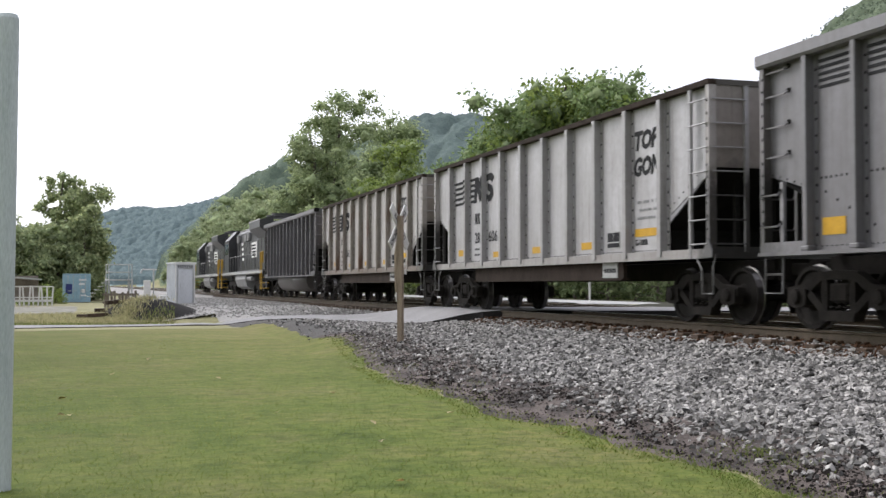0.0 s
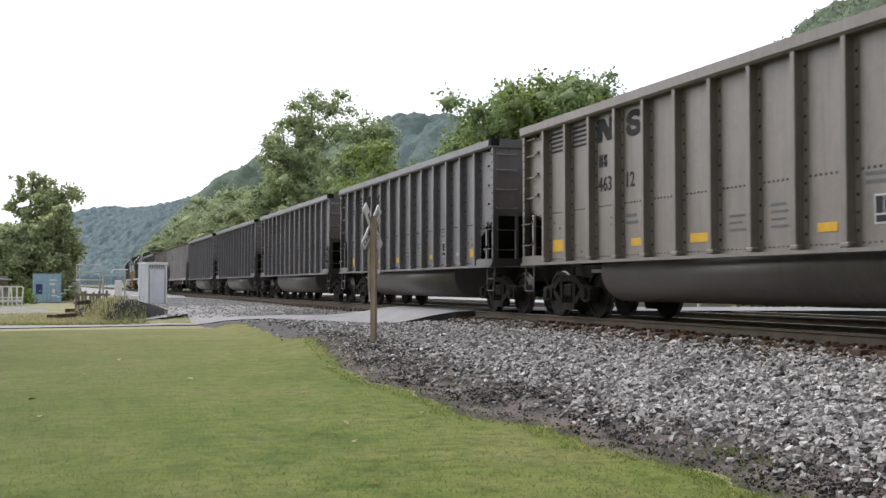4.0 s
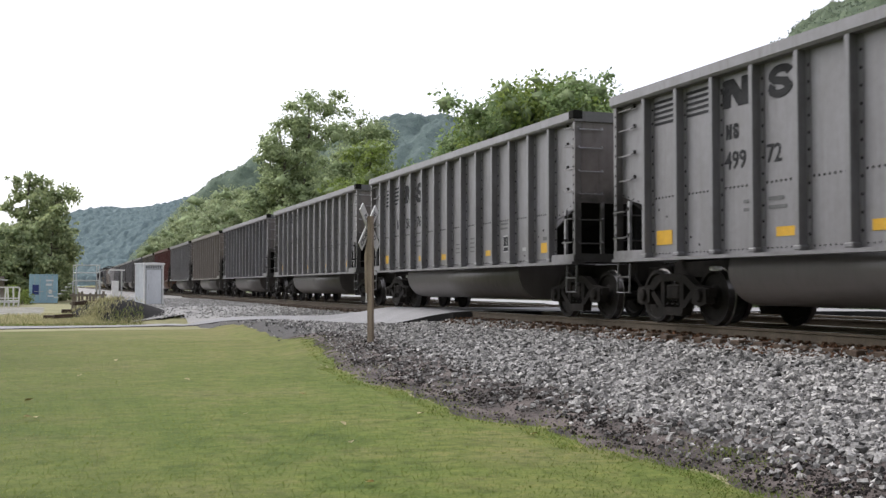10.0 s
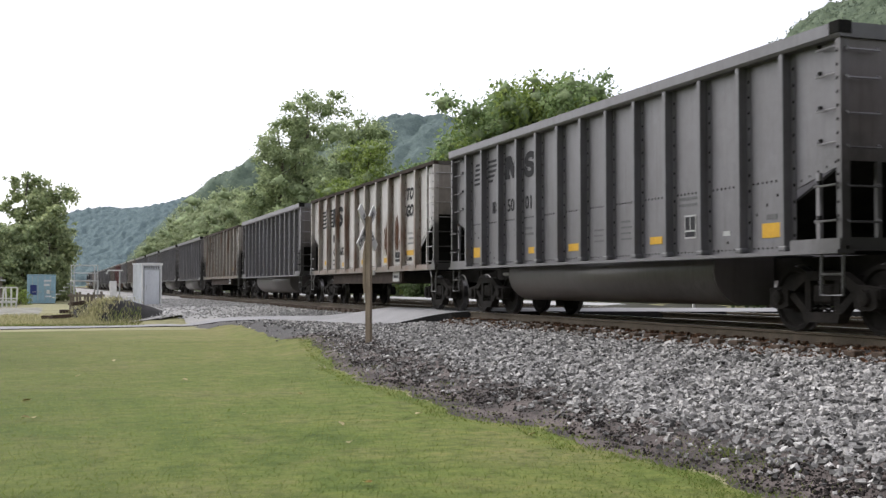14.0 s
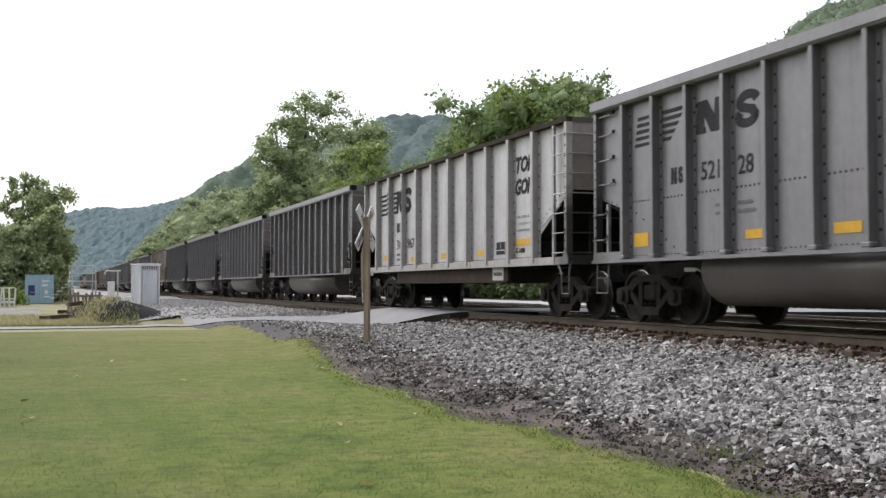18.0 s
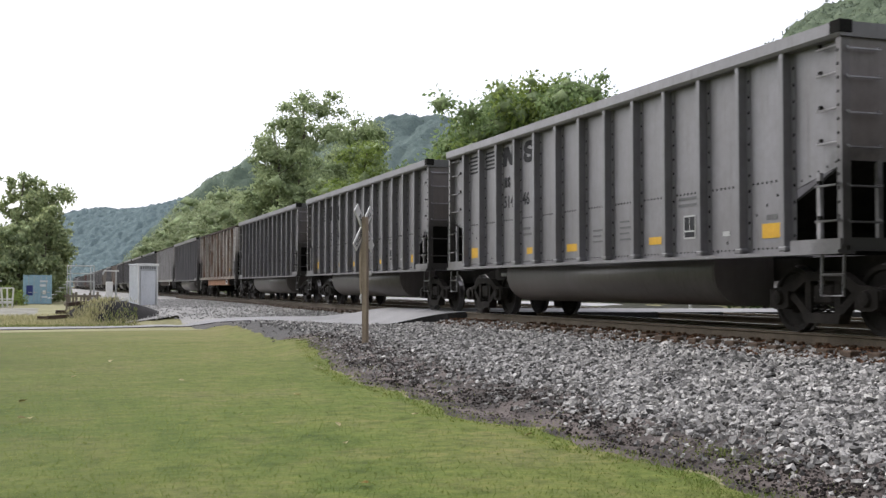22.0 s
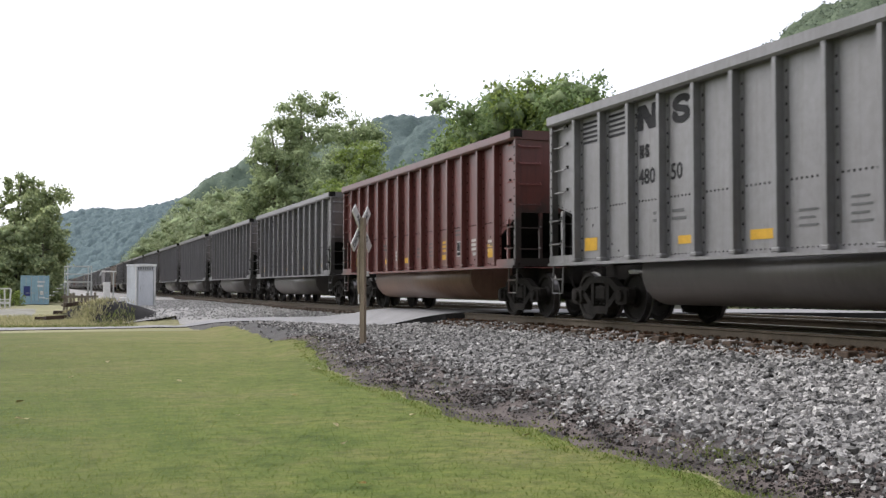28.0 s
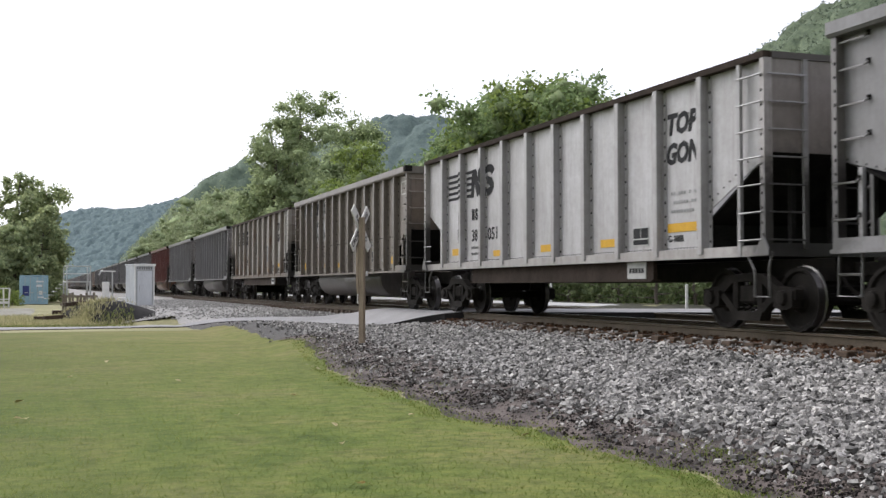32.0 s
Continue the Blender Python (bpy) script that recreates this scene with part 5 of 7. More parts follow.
def locomotive(label):
    """A six-axle road diesel, nose towards +y, 22 m over the couplers."""
    lo = tagged(new("diesel_locomotive"), label, "locomotive", "locomotives of the train")
    bm = box(BM(), -1.5, 1.5, -10.3, 10.3, 1.28, 1.52, 0.03)
    box(bm, -0.6, 0.6, -10.2, 10.2, 0.95, 1.28)
    part("underframe", bm, BLACK, lo)
    bm = prism(BM(), [(-0.95, 1.52), (0.95, 1.52), (0.95, 4.05), (0.70, 4.30), (-0.70, 4.30), (-0.95, 4.05)], "y", -9.4, 5.6)
    part("long_hood", bm, BLACK, lo)
    for i in range(11):
        y = -8.8 + i * 1.28
        for s in (-1, 1):
            part("hood_door", box(BM(), s * 0.965 - 0.02, s * 0.965 + 0.02, y, y + 1.16, 1.75, 3.4, 0.01), BLACK, lo)
    for s in (-1, 1):
        part("radiator", prism(BM(), [(s * 0.96, 3.45), (s * 1.52, 3.95), (s * 1.52, 4.35), (s * 0.72, 4.62), (s * 0.72, 4.31)], "y", -9.2, -4.9), BLACK, lo, "flared black radiator")
        part("emblem_panel", box(BM(), s * 0.995 - 0.012, s * 0.995 + 0.012, -4.4, -2.2, 2.35, 3.3), WHITE, lo, "white panel with a striped emblem")
        bm = BM()
        for j in range(4):
            box(bm, s * 1.01 - 0.006, s * 1.01 + 0.006, -4.2 + 0.1 * j, -2.5 + 0.05 * j, 2.45 + 0.2 * j, 2.55 + 0.2 * j)
        tagged(part("emblem_stripes", bm, INK, lo), kind="stuff")
        bm = BM()
        for y0, y1 in ((-9.9, 5.5), (8.4, 10.1)):
            tube(bm, [(s * 1.46, y0, 2.5), (s * 1.46, y1, 2.5)], 0.02, 5)
            for k in range(int((y1 - y0) / 1.5) + 1):
                tube(bm, [(s * 1.46, y0 + k * 1.5, 1.5), (s * 1.46, y0 + k * 1.5, 2.5)], 0.018, 5)
        part("handrail", bm, TANK_GREY, lo)
        for e in (-1, 1):
            bm = BM()
            for z in (0.45, 0.75, 1.05, 1.35):
                box(bm, s * 1.3 - 0.2, s * 1.3 + 0.2, e * 9.85 - 0.25, e * 9.85 + 0.25, z, z + 0.05)
            for dy in (-0.27, 0.27):
                tube(bm, [(s * 1.52, e * 9.85 + dy, 0.4), (s * 1.52, e * 9.85 + dy, 2.5)], 0.03, 5)
            box(bm, s * 1.46 - 0.03, s * 1.46 + 0.03, e * 9.85 - 0.3, e * 9.85 + 0.3, 1.9, 2.55)
            part("step_well", bm, YEL_RAIL, lo, "ochre steps and grab rails")
    bm = prism(BM(), [(-1.5, 1.52), (1.5, 1.52), (1.5, 3.7), (0.9, 4.38), (-0.9, 4.38), (-1.5, 3.7)], "y", 5.62, 8.1)
    cab = part("cab", bm, BLACK, lo)
    for s in (-1, 1):
        for y in (6.0, 7.0):
            part("window", box(BM(), s * 1.5 - 0.01, s * 1.5 + 0.02, y, y + 0.75, 2.75, 3.5), GLASS, cab, "dark cab side window")
    for s in (-1, 1):
        # pale strips put the sky's gleam on roof and radiator edges into colour
        part("roof_edge", box(BM(), s * 0.72 - 0.05, s * 0.72 + 0.05, -4.8, 5.6, 4.285, 4.345), PALE_GREY, lo, "pale strip for the sky gleam along the roof edge")
        part("radiator_edge", box(BM(), s * 1.50 - 0.05, s * 1.50 + 0.05, -9.2, -4.9, 4.35, 4.42), PALE_GREY, lo, "pale strip along the radiator's bright top edge")
        part("sill_stripe", box(BM(), s * 1.505 - 0.012, s * 1.505 + 0.012, -10.2, 10.2, 1.33, 1.47), PALE_GREY, lo, "pale stripe along the walkway")
        bm = BM()
        for j in range(4):
            prism(bm, [(1.5 + 0.12 * j, 2.25 + 0.34 * j), (2.2 + 0.12 * j, 2.25 + 0.34 * j), (2.2 + 0.12 * j, 2.42 + 0.34 * j), (1.5 + 0.12 * j, 2.42 + 0.34 * j)], "x", s * 1.0 - 0.012, s * 1.0 + 0.012)
        tagged(part("emblem_bars", bm, WHITE, lo), kind="stuff")
        for y in (-1.6, -0.4, 3.4):
            part("air_filter", box(BM(), s * 1.05 - 0.08, s * 1.05 + 0.08, y, y + 0.8, 3.45, 3.95, 0.02), TANK_GREY, lo, "grey ventilation box")
        part("air_tank", lathe(BM(), [(-1.0, 0.10), (-0.95, 0.17), (0.95, 0.17), (1.0, 0.10)], "y", 12), TANK_GREY, lo, at=pose(s * 1.25, -4.0, 1.05))
    part("nose", prism(BM(), [(8.11, 1.52), (9.6, 1.52), (9.6, 2.5), (9.2, 2.9), (8.11, 3.05)], "x", -0.95, 0.95), BLACK, lo)
    part("exhaust_housing", box(box(BM(), -0.55, 0.55, -3.0, -0.6, 4.28, 4.55, 0.05), -0.35, 0.35, 0.2, 2.6, 4.28, 4.48, 0.04), BLACK, lo)
    for y in (-8.3, -6.4):
        part("fan", lathe(BM(), [(4.6, 0.72), (4.76, 0.72), (4.76, 0.6), (4.66, 0.55)], "z", 20), BLACK, lo, at=pose(0, y, 0))
    part("fuel_tank", prism(BM(), [(-1.3, 0.55), (-1.0, 0.38), (1.0, 0.38), (1.3, 0.55), (1.45, 1.0), (1.40, 1.27), (-1.40, 1.27), (-1.45, 1.0)], "y", -2.6, 2.4), TANK_GREY, lo, "grey rounded fuel tank")
    for e in (-1, 1):
        tk = part("truck", box(BM(), -0.9, 0.9, -1.9, 1.9, 0.5, 0.9, 0.04), STEEL, lo, at=pose(0, e * 6.6, 0))
        for s in (-1, 1):
            bm = prism(BM(), [(-2.6, 0.55), (-2.3, 0.8), (-1.3, 0.95), (1.3, 0.95), (2.3, 0.8), (2.6, 0.55), (2.0, 0.35), (1.2, 0.55), (0.6, 0.35), (-0.6, 0.35), (-1.2, 0.55), (-2.0, 0.35)], "x", s * 1.0 - 0.08, s * 1.0 + 0.08)
            for y in (-2.0, 0, 2.0):
                box(bm, s * 1.1 - 0.1, s * 1.1 + 0.1, y - 0.22, y + 0.22, 0.3, 0.62, 0.03)
            part("side_frame", bm, STEEL, tk)
        for y in (-2.0, 0, 2.0):
            part("wheelset", wheel_me, None, tk, at=pose(0, y, WHEEL_R))
        part("coupler", coupler_me, None, lo, at=pose(0, e * 10.2, 0, 0, 0, 0 if e > 0 else 180))
    return lo


LOCOS = [locomotive("black road diesel locomotive with white panel and ochre steps"), locomotive("black leading diesel locomotive with ochre steps")]
LOCO_AT = [18.95, 40.95]

# ---------------------------------------------------------------- things beside the line
POSTW = plain("weathered_post_wood", (0.17, 0.13, 0.095), (0.36, 0.29, 0.22), 2, 30, 0.85, stretch=(6, 6, 1))
SIGNW = plain("sign_white", (0.55, 0.54, 0.52), (0.72, 0.71, 0.69), 5, 50, 0.5, 0, 0.05, 0.2)
SIGNB = plain("sign_black", (0.03, 0.03, 0.03), (0.09, 0.09, 0.09), 5, 50, 0.6)
SHEDW = plain("shed_metal", (0.50, 0.52, 0.55), (0.66, 0.68, 0.71), 2, 30, 0.5, 0, 0.05, 0.2, stretch=(1, 1, 0.3))
BLUE = plain("blue_container_paint", (0.21, 0.35, 0.44), (0.31, 0.45, 0.54), 1.5, 20, 0.6)
NAVY = plain("navy_tarp", (0.02, 0.03, 0.12), (0.035, 0.05, 0.18), 3, 30, 0.6)
GALV = plain("galvanised_steel", (0.33, 0.34, 0.34), (0.52, 0.53, 0.52), 3, 40, 0.45, 0.5)
TIMBER = plain("grey_timber", (0.12, 0.10, 0.085), (0.26, 0.23, 0.19), 1.5, 25, 0.85)
POLEP = plain("pale_painted_pole", (0.40, 0.45, 0.47), (0.56, 0.60, 0.62), 1.2, 25, 0.6, 0, 0.15, 0.3, stretch=(5, 5, 0.8))


def crossbuck(x, y, turn):
    z = float(bed_z(np.array([x]), np.array([y]))[0])
    cb = tagged(new("crossbuck_sign"), "weathered wooden post with a white crossing sign", "railroad sign")
    cb.matrix_basis = pose(x, y, z - 0.05, 0, 0, turn)
    bm = prism(BM(), [(-0.055, -0.055), (0.05, -0.06), (0.06, 0.05), (-0.05, 0.055)], "z", -0.3, 2.84)
    for v in bm.verts:
        if v.co.z > 1:
            v.co.x = v.co.x * 0.92 - 0.02
    bmesh.ops.subdivide_edges(bm, edges=[e for e in bm.edges if abs(e.verts[0].co.z - e.verts[1].co.z) > 1], cuts=4)
    part("post", bm, POSTW, cb)
    for a, dx in ((46, 0.072), (-46, 0.098)):
        bm = box(BM(), -0.012, 0.012, -0.61, 0.61, -0.115, 0.115, 0.004)
        bl = part("blade", bm, SIGNW, cb, "white blade of the crossing sign with dark lettering", at=pose(0.09, dx, 2.60, 0, 0, 90) @ pose(0, 0, 0, a, 0, 0))
        word = ("RAILROAD",) if a > 0 else ("CROSS", "ING")
        for i, w in enumerate(word):
            cu = bpy.data.curves.new("lettering", "FONT")
            cu.body, cu.size, cu.extrude, cu.align_x, cu.align_y, cu.offset = w, 0.155 if a > 0 else 0.15, 0.002, "CENTER", "CENTER", 0.003
            cu.materials.append(SIGNB)
            t = new("lettering", cu)
            t.parent = bl
            t.matrix_basis = pose(-0.015, 0 if a > 0 else (0.34 if i == 0 else -0.36), 0) @ Matrix(((0, 0, -1, 0), (-1, 0, 0, 0), (0, 1, 0, 0), (0, 0, 0, 1)))
    part("batten", prism(BM(), [(0.056, 1.0), (0.11, 1.3), (0.12, 2.0), (0.056, 2.3)], "x", -0.075, -0.02), POSTW, cb, "weathered wooden batten on the post")
    part("tag", box(BM(), 0.04, 0.14, -0.085, -0.065, 1.55, 1.66, 0.003), SIGNW, cb, "small pale tag")
    part("tag", box(BM(), -0.10, -0.04, 0.056, 0.075, 0.95, 1.16, 0.003), SIGNW, cb, "small pale tag")
    return cb


crossbuck(6.52, 23.95, 49.5)


def shed(x, y, z, turn):
    sh = tagged(new("signal_shed"), "narrow white metal signal shed beside the track", "shed")
    sh.matrix_basis = pose(x, y, z, 0, 0, turn)
    part("wall", box(BM(), -0.5, 0.5, -0.5, 0.5, 0.0, 2.12, 0.012), SHEDW, sh)
    part("roof", prism(BM(), [(-0.54, 2.13), (0.54, 2.13), (0.54, 2.19), (0, 2.22), (-0.54, 2.19)], "y", -0.54, 0.54), SHEDW, sh)
    d = part("door", box(BM(), -0.36, 0.38, -0.53, -0.505, 0.06, 1.86, 0.006), SHEDW, sh, "white metal door with vertical handle")
    part("handle", tube(BM(), [(-0.27, -0.53, 0.9), (-0.27, -0.57, 0.9), (-0.27, -0.57, 1.15), (-0.27, -0.53, 1.15)], 0.012, 5), GALV, d)
    bm = BM()
    for a in (-0.40, 0.395):
        box(bm, a, a + 0.025, -0.53, -0.503, 0.04, 1.89)
    box(bm, -0.40, 0.42, -0.532, -0.503, 1.865, 1.905)
    part("door_frame", bm, GALV, sh)
    for k in range(9):
        part("wall_rib", box(BM(), -0.52, -0.501, -0.44 + k * 0.11, -0.40 + k * 0.11, 0.03, 2.1), SHEDW, sh)
    for k in range(7):
        part("vent_slat", box(BM(), -0.38 + k * 0.115, -0.31 + k * 0.115, -0.52, -0.503, 1.93, 2.06), TANK_GREY, sh)
    part("plinth", box(BM(), -0.55, 0.55, -0.55, 0.55, -0.45, 0.0, 0.02), ROADM, sh)
    for a in (-0.505, 0.445):
        part("corner_trim", box(BM(), a, a + 0.06, -0.535, -0.506, 0.0, 2.12), WHITE, sh, "white corner strip")
    part("fascia", box(BM(), -0.545, 0.545, -0.56, -0.541, 2.09, 2.20), WHITE, sh, "white strip along the roof's edge")
    return sh


shed(4.25, 56.2, 0.46, 19)


def container(x, y, turn):
    co = tagged(new("shipping_container"), "blue steel shipping container with closed end doors", "container")
    co.matrix_basis = pose(x, y, 0.02, 0, 0, turn)
    bm = BM()
    for s in (-1, 1):
        pts = []
        for k in range(40):
            y0 = 0.1 + k * 0.145
            d = 0.036 if k % 2 else 0.0
            pts += [(s * (1.20 - d), y0), (s * (1.20 - d), y0 + 0.11)]
        prism(bm, pts + [(s * 1.14, 5.9), (s * 1.14, 0.1)], "z", 0.16, 2.48)
    part("side_wall", bm, BLUE, co)
    part("roof", box(BM(), -1.22, 1.22, 0.0, 6.06, 2.5, 2.59, 0.01), BLUE, co)
    part("floor", box(BM(), -1.22, 1.22, 0.0, 6.06, 0.0, 0.15, 0.01), BLUE, co)
    part("end_wall", box(BM(), -1.15, 1.15, 5.92, 5.98, 0.15, 2.5), BLUE, co)
    for s in (-1, 1):
        part("corner_post", box(BM(), s * 1.15 - 0.07, s * 1.15 + 0.07, -0.02, 0.12, 0.15, 2.5, 0.01), BLUE, co)
        d = part("door", box(BM(), min(s * 0.015, s * 1.07), max(s * 0.015, s * 1.07), 0.02, 0.07, 0.16, 2.48, 0.008), BLUE, co, "blue container door")
        for k in (0.3, 0.75):
            part("locking_bar", tube(BM(), [(s * k, -0.01, 0.18), (s * k, -0.01, 2.46)], 0.02, 6), GALV, d)
            part("handle", box(BM(), s * k - 0.02, s * k + 0.3, -0.04, -0.02, 1.0, 1.05), GALV, d)
    part("tarp_sheet", box(BM(), -0.95, -0.4, -0.03, -0.02, 0.75, 1.65, 0.004), NAVY, co, "navy blue panel")
    part("notice", box(BM(), 0.45, 0.7, -0.035, -0.025, 0.85, 1.2, 0.004), SIGNW, co, "pale notice")
    for i, (a, b, c, e) in enumerate(((0.2, 0.85, 1.95, 2.1), (0.2, 0.7, 1.55, 1.75), (0.35, 0.85, 0.55, 0.68))):
        part("marking", box(BM(), a, b, -0.035, -0.025, c, e), SHEDW, co)
    return co


container(-1.07, 108.1, 1.0)


def platform(x, y, z):
    pf = tagged(new("steel_platform"), "small galvanised steel platform with railings", "platform")
    pf.matrix_basis = pose(x, y, z, 0, 0, 8)
    part("deck", box(BM(), -0.75, 0.75, -0.6, 0.6, 1.12, 1.2, 0.01), GALV, pf)
    for a in (-0.7, 0.7):
        for b in (-0.55, 0.55):
            part("leg", box(BM(), a - 0.05, a + 0.05, b - 0.05, b + 0.05, -0.7, 1.12), GALV, pf)
            part("rail_post", tube(BM(), [(a, b, 1.2), (a, b, 2.15)], 0.03, 6), GALV, pf)
    for b in (-0.55, 0.55):
        for z1 in (1.65, 2.12):
            part("railing", tube(BM(), [(-0.7, b, z1), (0.7, b, z1)], 0.025, 6), GALV, pf)
    for a in (-0.7, 0.7):
        for z1 in (1.65, 2.12):
            part("railing", tube(BM(), [(a, -0.55, z1), (a, 0.55, z1)], 0.025, 6), GALV, pf)
    bm = BM()
    for i in range(5):
        box(bm, -1.0 - 0.22 * i, -0.78 - 0.22 * i, -0.4, 0.4, 0.95 - 0.21 * i, 1.0 - 0.21 * i)
    part("stair", bm, GALV, pf)
    return pf


platform(1.78, 73.5, 0.72)


def timber_fence(x, y):
    fe = tagged(new("timber_fence"), "short run of weathered grey timber posts", "fence")
    fe.matrix_basis = pose(x, y, land_at(x, y))
    rr = random.Random(9)
    for i in range(10):
        part("post", box(BM(), i * 0.2 - 0.07, i * 0.2 + 0.07, -0.05, 0.05, -0.3, 1.12 + rr.uniform(-0.14, 0.08), 0.01), TIMBER, fe, at=pose(0, rr.uniform(-0.1, 0.1), 0, rr.uniform(-4, 4), rr.uniform(-4, 4), 0))
    for z in (0.35, 0.85):
        part("board", box(BM(), -0.15, 2.0, -0.22, -0.17, z, z + 0.14), TIMBER, fe)
    return fe


timber_fence(0.95, 72.3)
rr = random.Random(12)
for i in range(5):
    x, y = 0.3 + i * 0.4, 53.5 + rr.uniform(-1, 1.5)
    ob = tagged(new("old_tie", old_tie_me), "discarded weathered railway tie lying on the ground", "timber", "discarded ties")
    ob.matrix_basis = pose(x, y, land_at(x, y) + 0.30 + float(bank_height(np.array([x]), np.array([y]))[0]), rr.uniform(-6, 6), rr.uniform(-5, 5), rr.uniform(-30, 30))


def cabinet(x, y, z):
    ca = tagged(new("signal_cabinet"), "white signal cabinet with a mast and lamp arm", "signal cabinet")
    ca.matrix_basis = pose(x, y, z)
    part("body", box(BM(), -0.22, 0.22, -0.2, 0.2, 0.0, 1.05, 0.02), SIGNW, ca)
    part("mast", tube(BM(), [(0.42, 0, 0), (0.42, 0, 1.8)], 0.05, 8), GALV, ca)
    part("arm", box(BM(), -0.35, 0.62, -0.05, 0.05, 1.72, 1.80, 0.01), SIGNW, ca)
    part("lamp_hood", tube(BM(), [(-0.2, 0, 1.8), (-0.34, 0, 1.72), (-0.42, 0, 1.5)], 0.06, 8), GALV, ca)
    part("plinth", box(BM(), -0.3, 0.6, -0.3, 0.3, -0.5, 0.0), ROADM, ca)
    return ca


cabinet(3.7, 78.0, land_at(3.7, 78.0) + 0.3)
for i, (dx, w, col) in enumerate(((0.8, 0.5, SIGNW), (1.25, 0.28, SIGNW), (0.95, 0.3, SIGNB))):
    x, y = 3.5 + dx, 70.0 + i * 0.3
    ob = tagged(new("relay_box", mesh_of(box(BM(), -w / 2, w / 2, -0.2, 0.2, 0, 0.34, 0.03), "relay_box", col)), "low trackside relay box on the gravel", "box", "relay boxes")
    ob.matrix_basis = pose(x, y, land_at(x, y) + 0.02, 0, 0, 15 * i)


def porch(x, y):
    po = tagged(new("porch"), "white wooden porch with balusters beside the trees", "porch")
    po.matrix_basis = pose(x, y, land_at(x, y), 0, 0, 4)
    part("deck", box(BM(), -3.2, 1.0, 0.0, 2.5, 0.3, 0.45), SIGNW, po)
    for k in range(13):
        part("baluster", box(BM(), -3.1 + k * 0.33, -2.98 + k * 0.33, 0.0, 0.08, -0.1, 1.5), SIGNW, po, at=pose(0, 0, 0, 0, rnd.uniform(-6, 6), 0))
    for z in (0.6, 1.42):
        part("rail", box(BM(), -3.2, 1.0, -0.02, 0.0, z, z + 0.09), SIGNW, po)
    part("shed_wall", box(BM(), -3.2, 0.0, 2.5, 2.7, 0.3, 2.3), TIMBER, po)
    part("roof", prism(BM(), [(-3.4, 2.25), (0.2, 1.95), (0.2, 2.05), (-3.4, 2.4)], "y", 0.8, 2.9), GALV, po)
    return po


porch(-3.6, 91.0)


def mound():
    """Dark asphalt bank before the shed."""
    def h(X, Y):
        return land(X, Y) - 0.05 + bank_height(X, Y)
    ob = grid_sheet("asphalt_bank", lines((0.2, 6.2, 36)), lines((46.6, 55.4, 44)), h, ASPHALT)
    return tagged(ob, "dark broken asphalt bank below the shed", "bank", kind="structure")


mound()


def white_pole(x, y):
    po = tagged(new("utility_pole"), "pale painted wooden pole with a thin conduit on the lawn", "pole")
    po.matrix_basis = pose(x, y, 0, -0.3, 0.35, 0)
    part("shaft", lathe(BM(), [(-0.4, 0.082), (0.0, 0.082), (1.2, 0.081), (2.4, 0.080), (3.54, 0.078), (3.57, 0.068)], "z", 16), POLEP, po, smooth=False)
    part("conduit", tube(BM(), [(-0.115, 0.02, 0.2), (-0.115, 0.02, 2.9), (-0.085, 0.02, 4.2)], 0.02, 8), POLEP, po, "thin pale conduit")
    for z in (3.2, 3.45, 3.75, 4.0):
        part("clamp", lathe(BM(), [(z, 0.028), (z + 0.05, 0.028)], "z", 8), SIGNB, po, at=pose(-0.1, 0.02, 0))
    return po


white_pole(-0.615, 8.95)


def guide_post(x, y):
    gp = tagged(new("guide_post", mesh_of(box(BM(), -0.07, 0.07, -0.05, 0.05, -0.2, 1.25, 0.02), "guide_post", SIGNW)), "white guide post on the far roadside", "post", "guide posts")
    gp.matrix_basis = pose(x, y, land_at(x, y))
    return gp


guide_post(30.0, 49.0)
guide_post(30.0, 65.0)


# fallen leaves on the lawn
LEAFY = plain("fallen_leaf", (0.30, 0.24, 0.12), (0.52, 0.44, 0.26), 12, 60, 0.7)
bm = BM()
vs = [bm.verts.new(p) for p in ((0, -0.05, 0.0), (0.028, -0.02, 0.012), (0.03, 0.02, 0.012), (0, 0.055, 0.004), (-0.03, 0.02, 0.014), (-0.028, -0.02, 0.012))]
bm.faces.new(vs[:4])
bm.faces.new([vs[0], vs[3], vs[4], vs[5]])
bmesh.ops.solidify(bm, geom=bm.faces[:], thickness=0.002)
leaf_me = mesh_of(bm, "fallen_leaf", LEAFY)
rr = random.Random(21)
for x, y in ((2.07, 19.2), (-0.29, 13.85), (-0.2, 13.8), (4.56, 10.51), (2.13, 13.33), (2.95, 11.95), (2.65, 10.41), (-0.32, 16.06), (4.06, 12.68), (2.22, 8.18), (1.2, 24.5), (0.4, 20.6), (3.3, 15.8)):
    ob = tagged(new("fallen_leaf", leaf_me), "dry tan leaf lying on the lawn", "leaf", "fallen leaves")
    ob.matrix_basis = pose(x, y, land_at(x, y) + 0.045, rr.uniform(-20, 20), rr.uniform(-20, 20), rr.uniform(0, 360))
    s = rr.uniform(0.8, 1.5)
    ob.scale = (s, s, s)


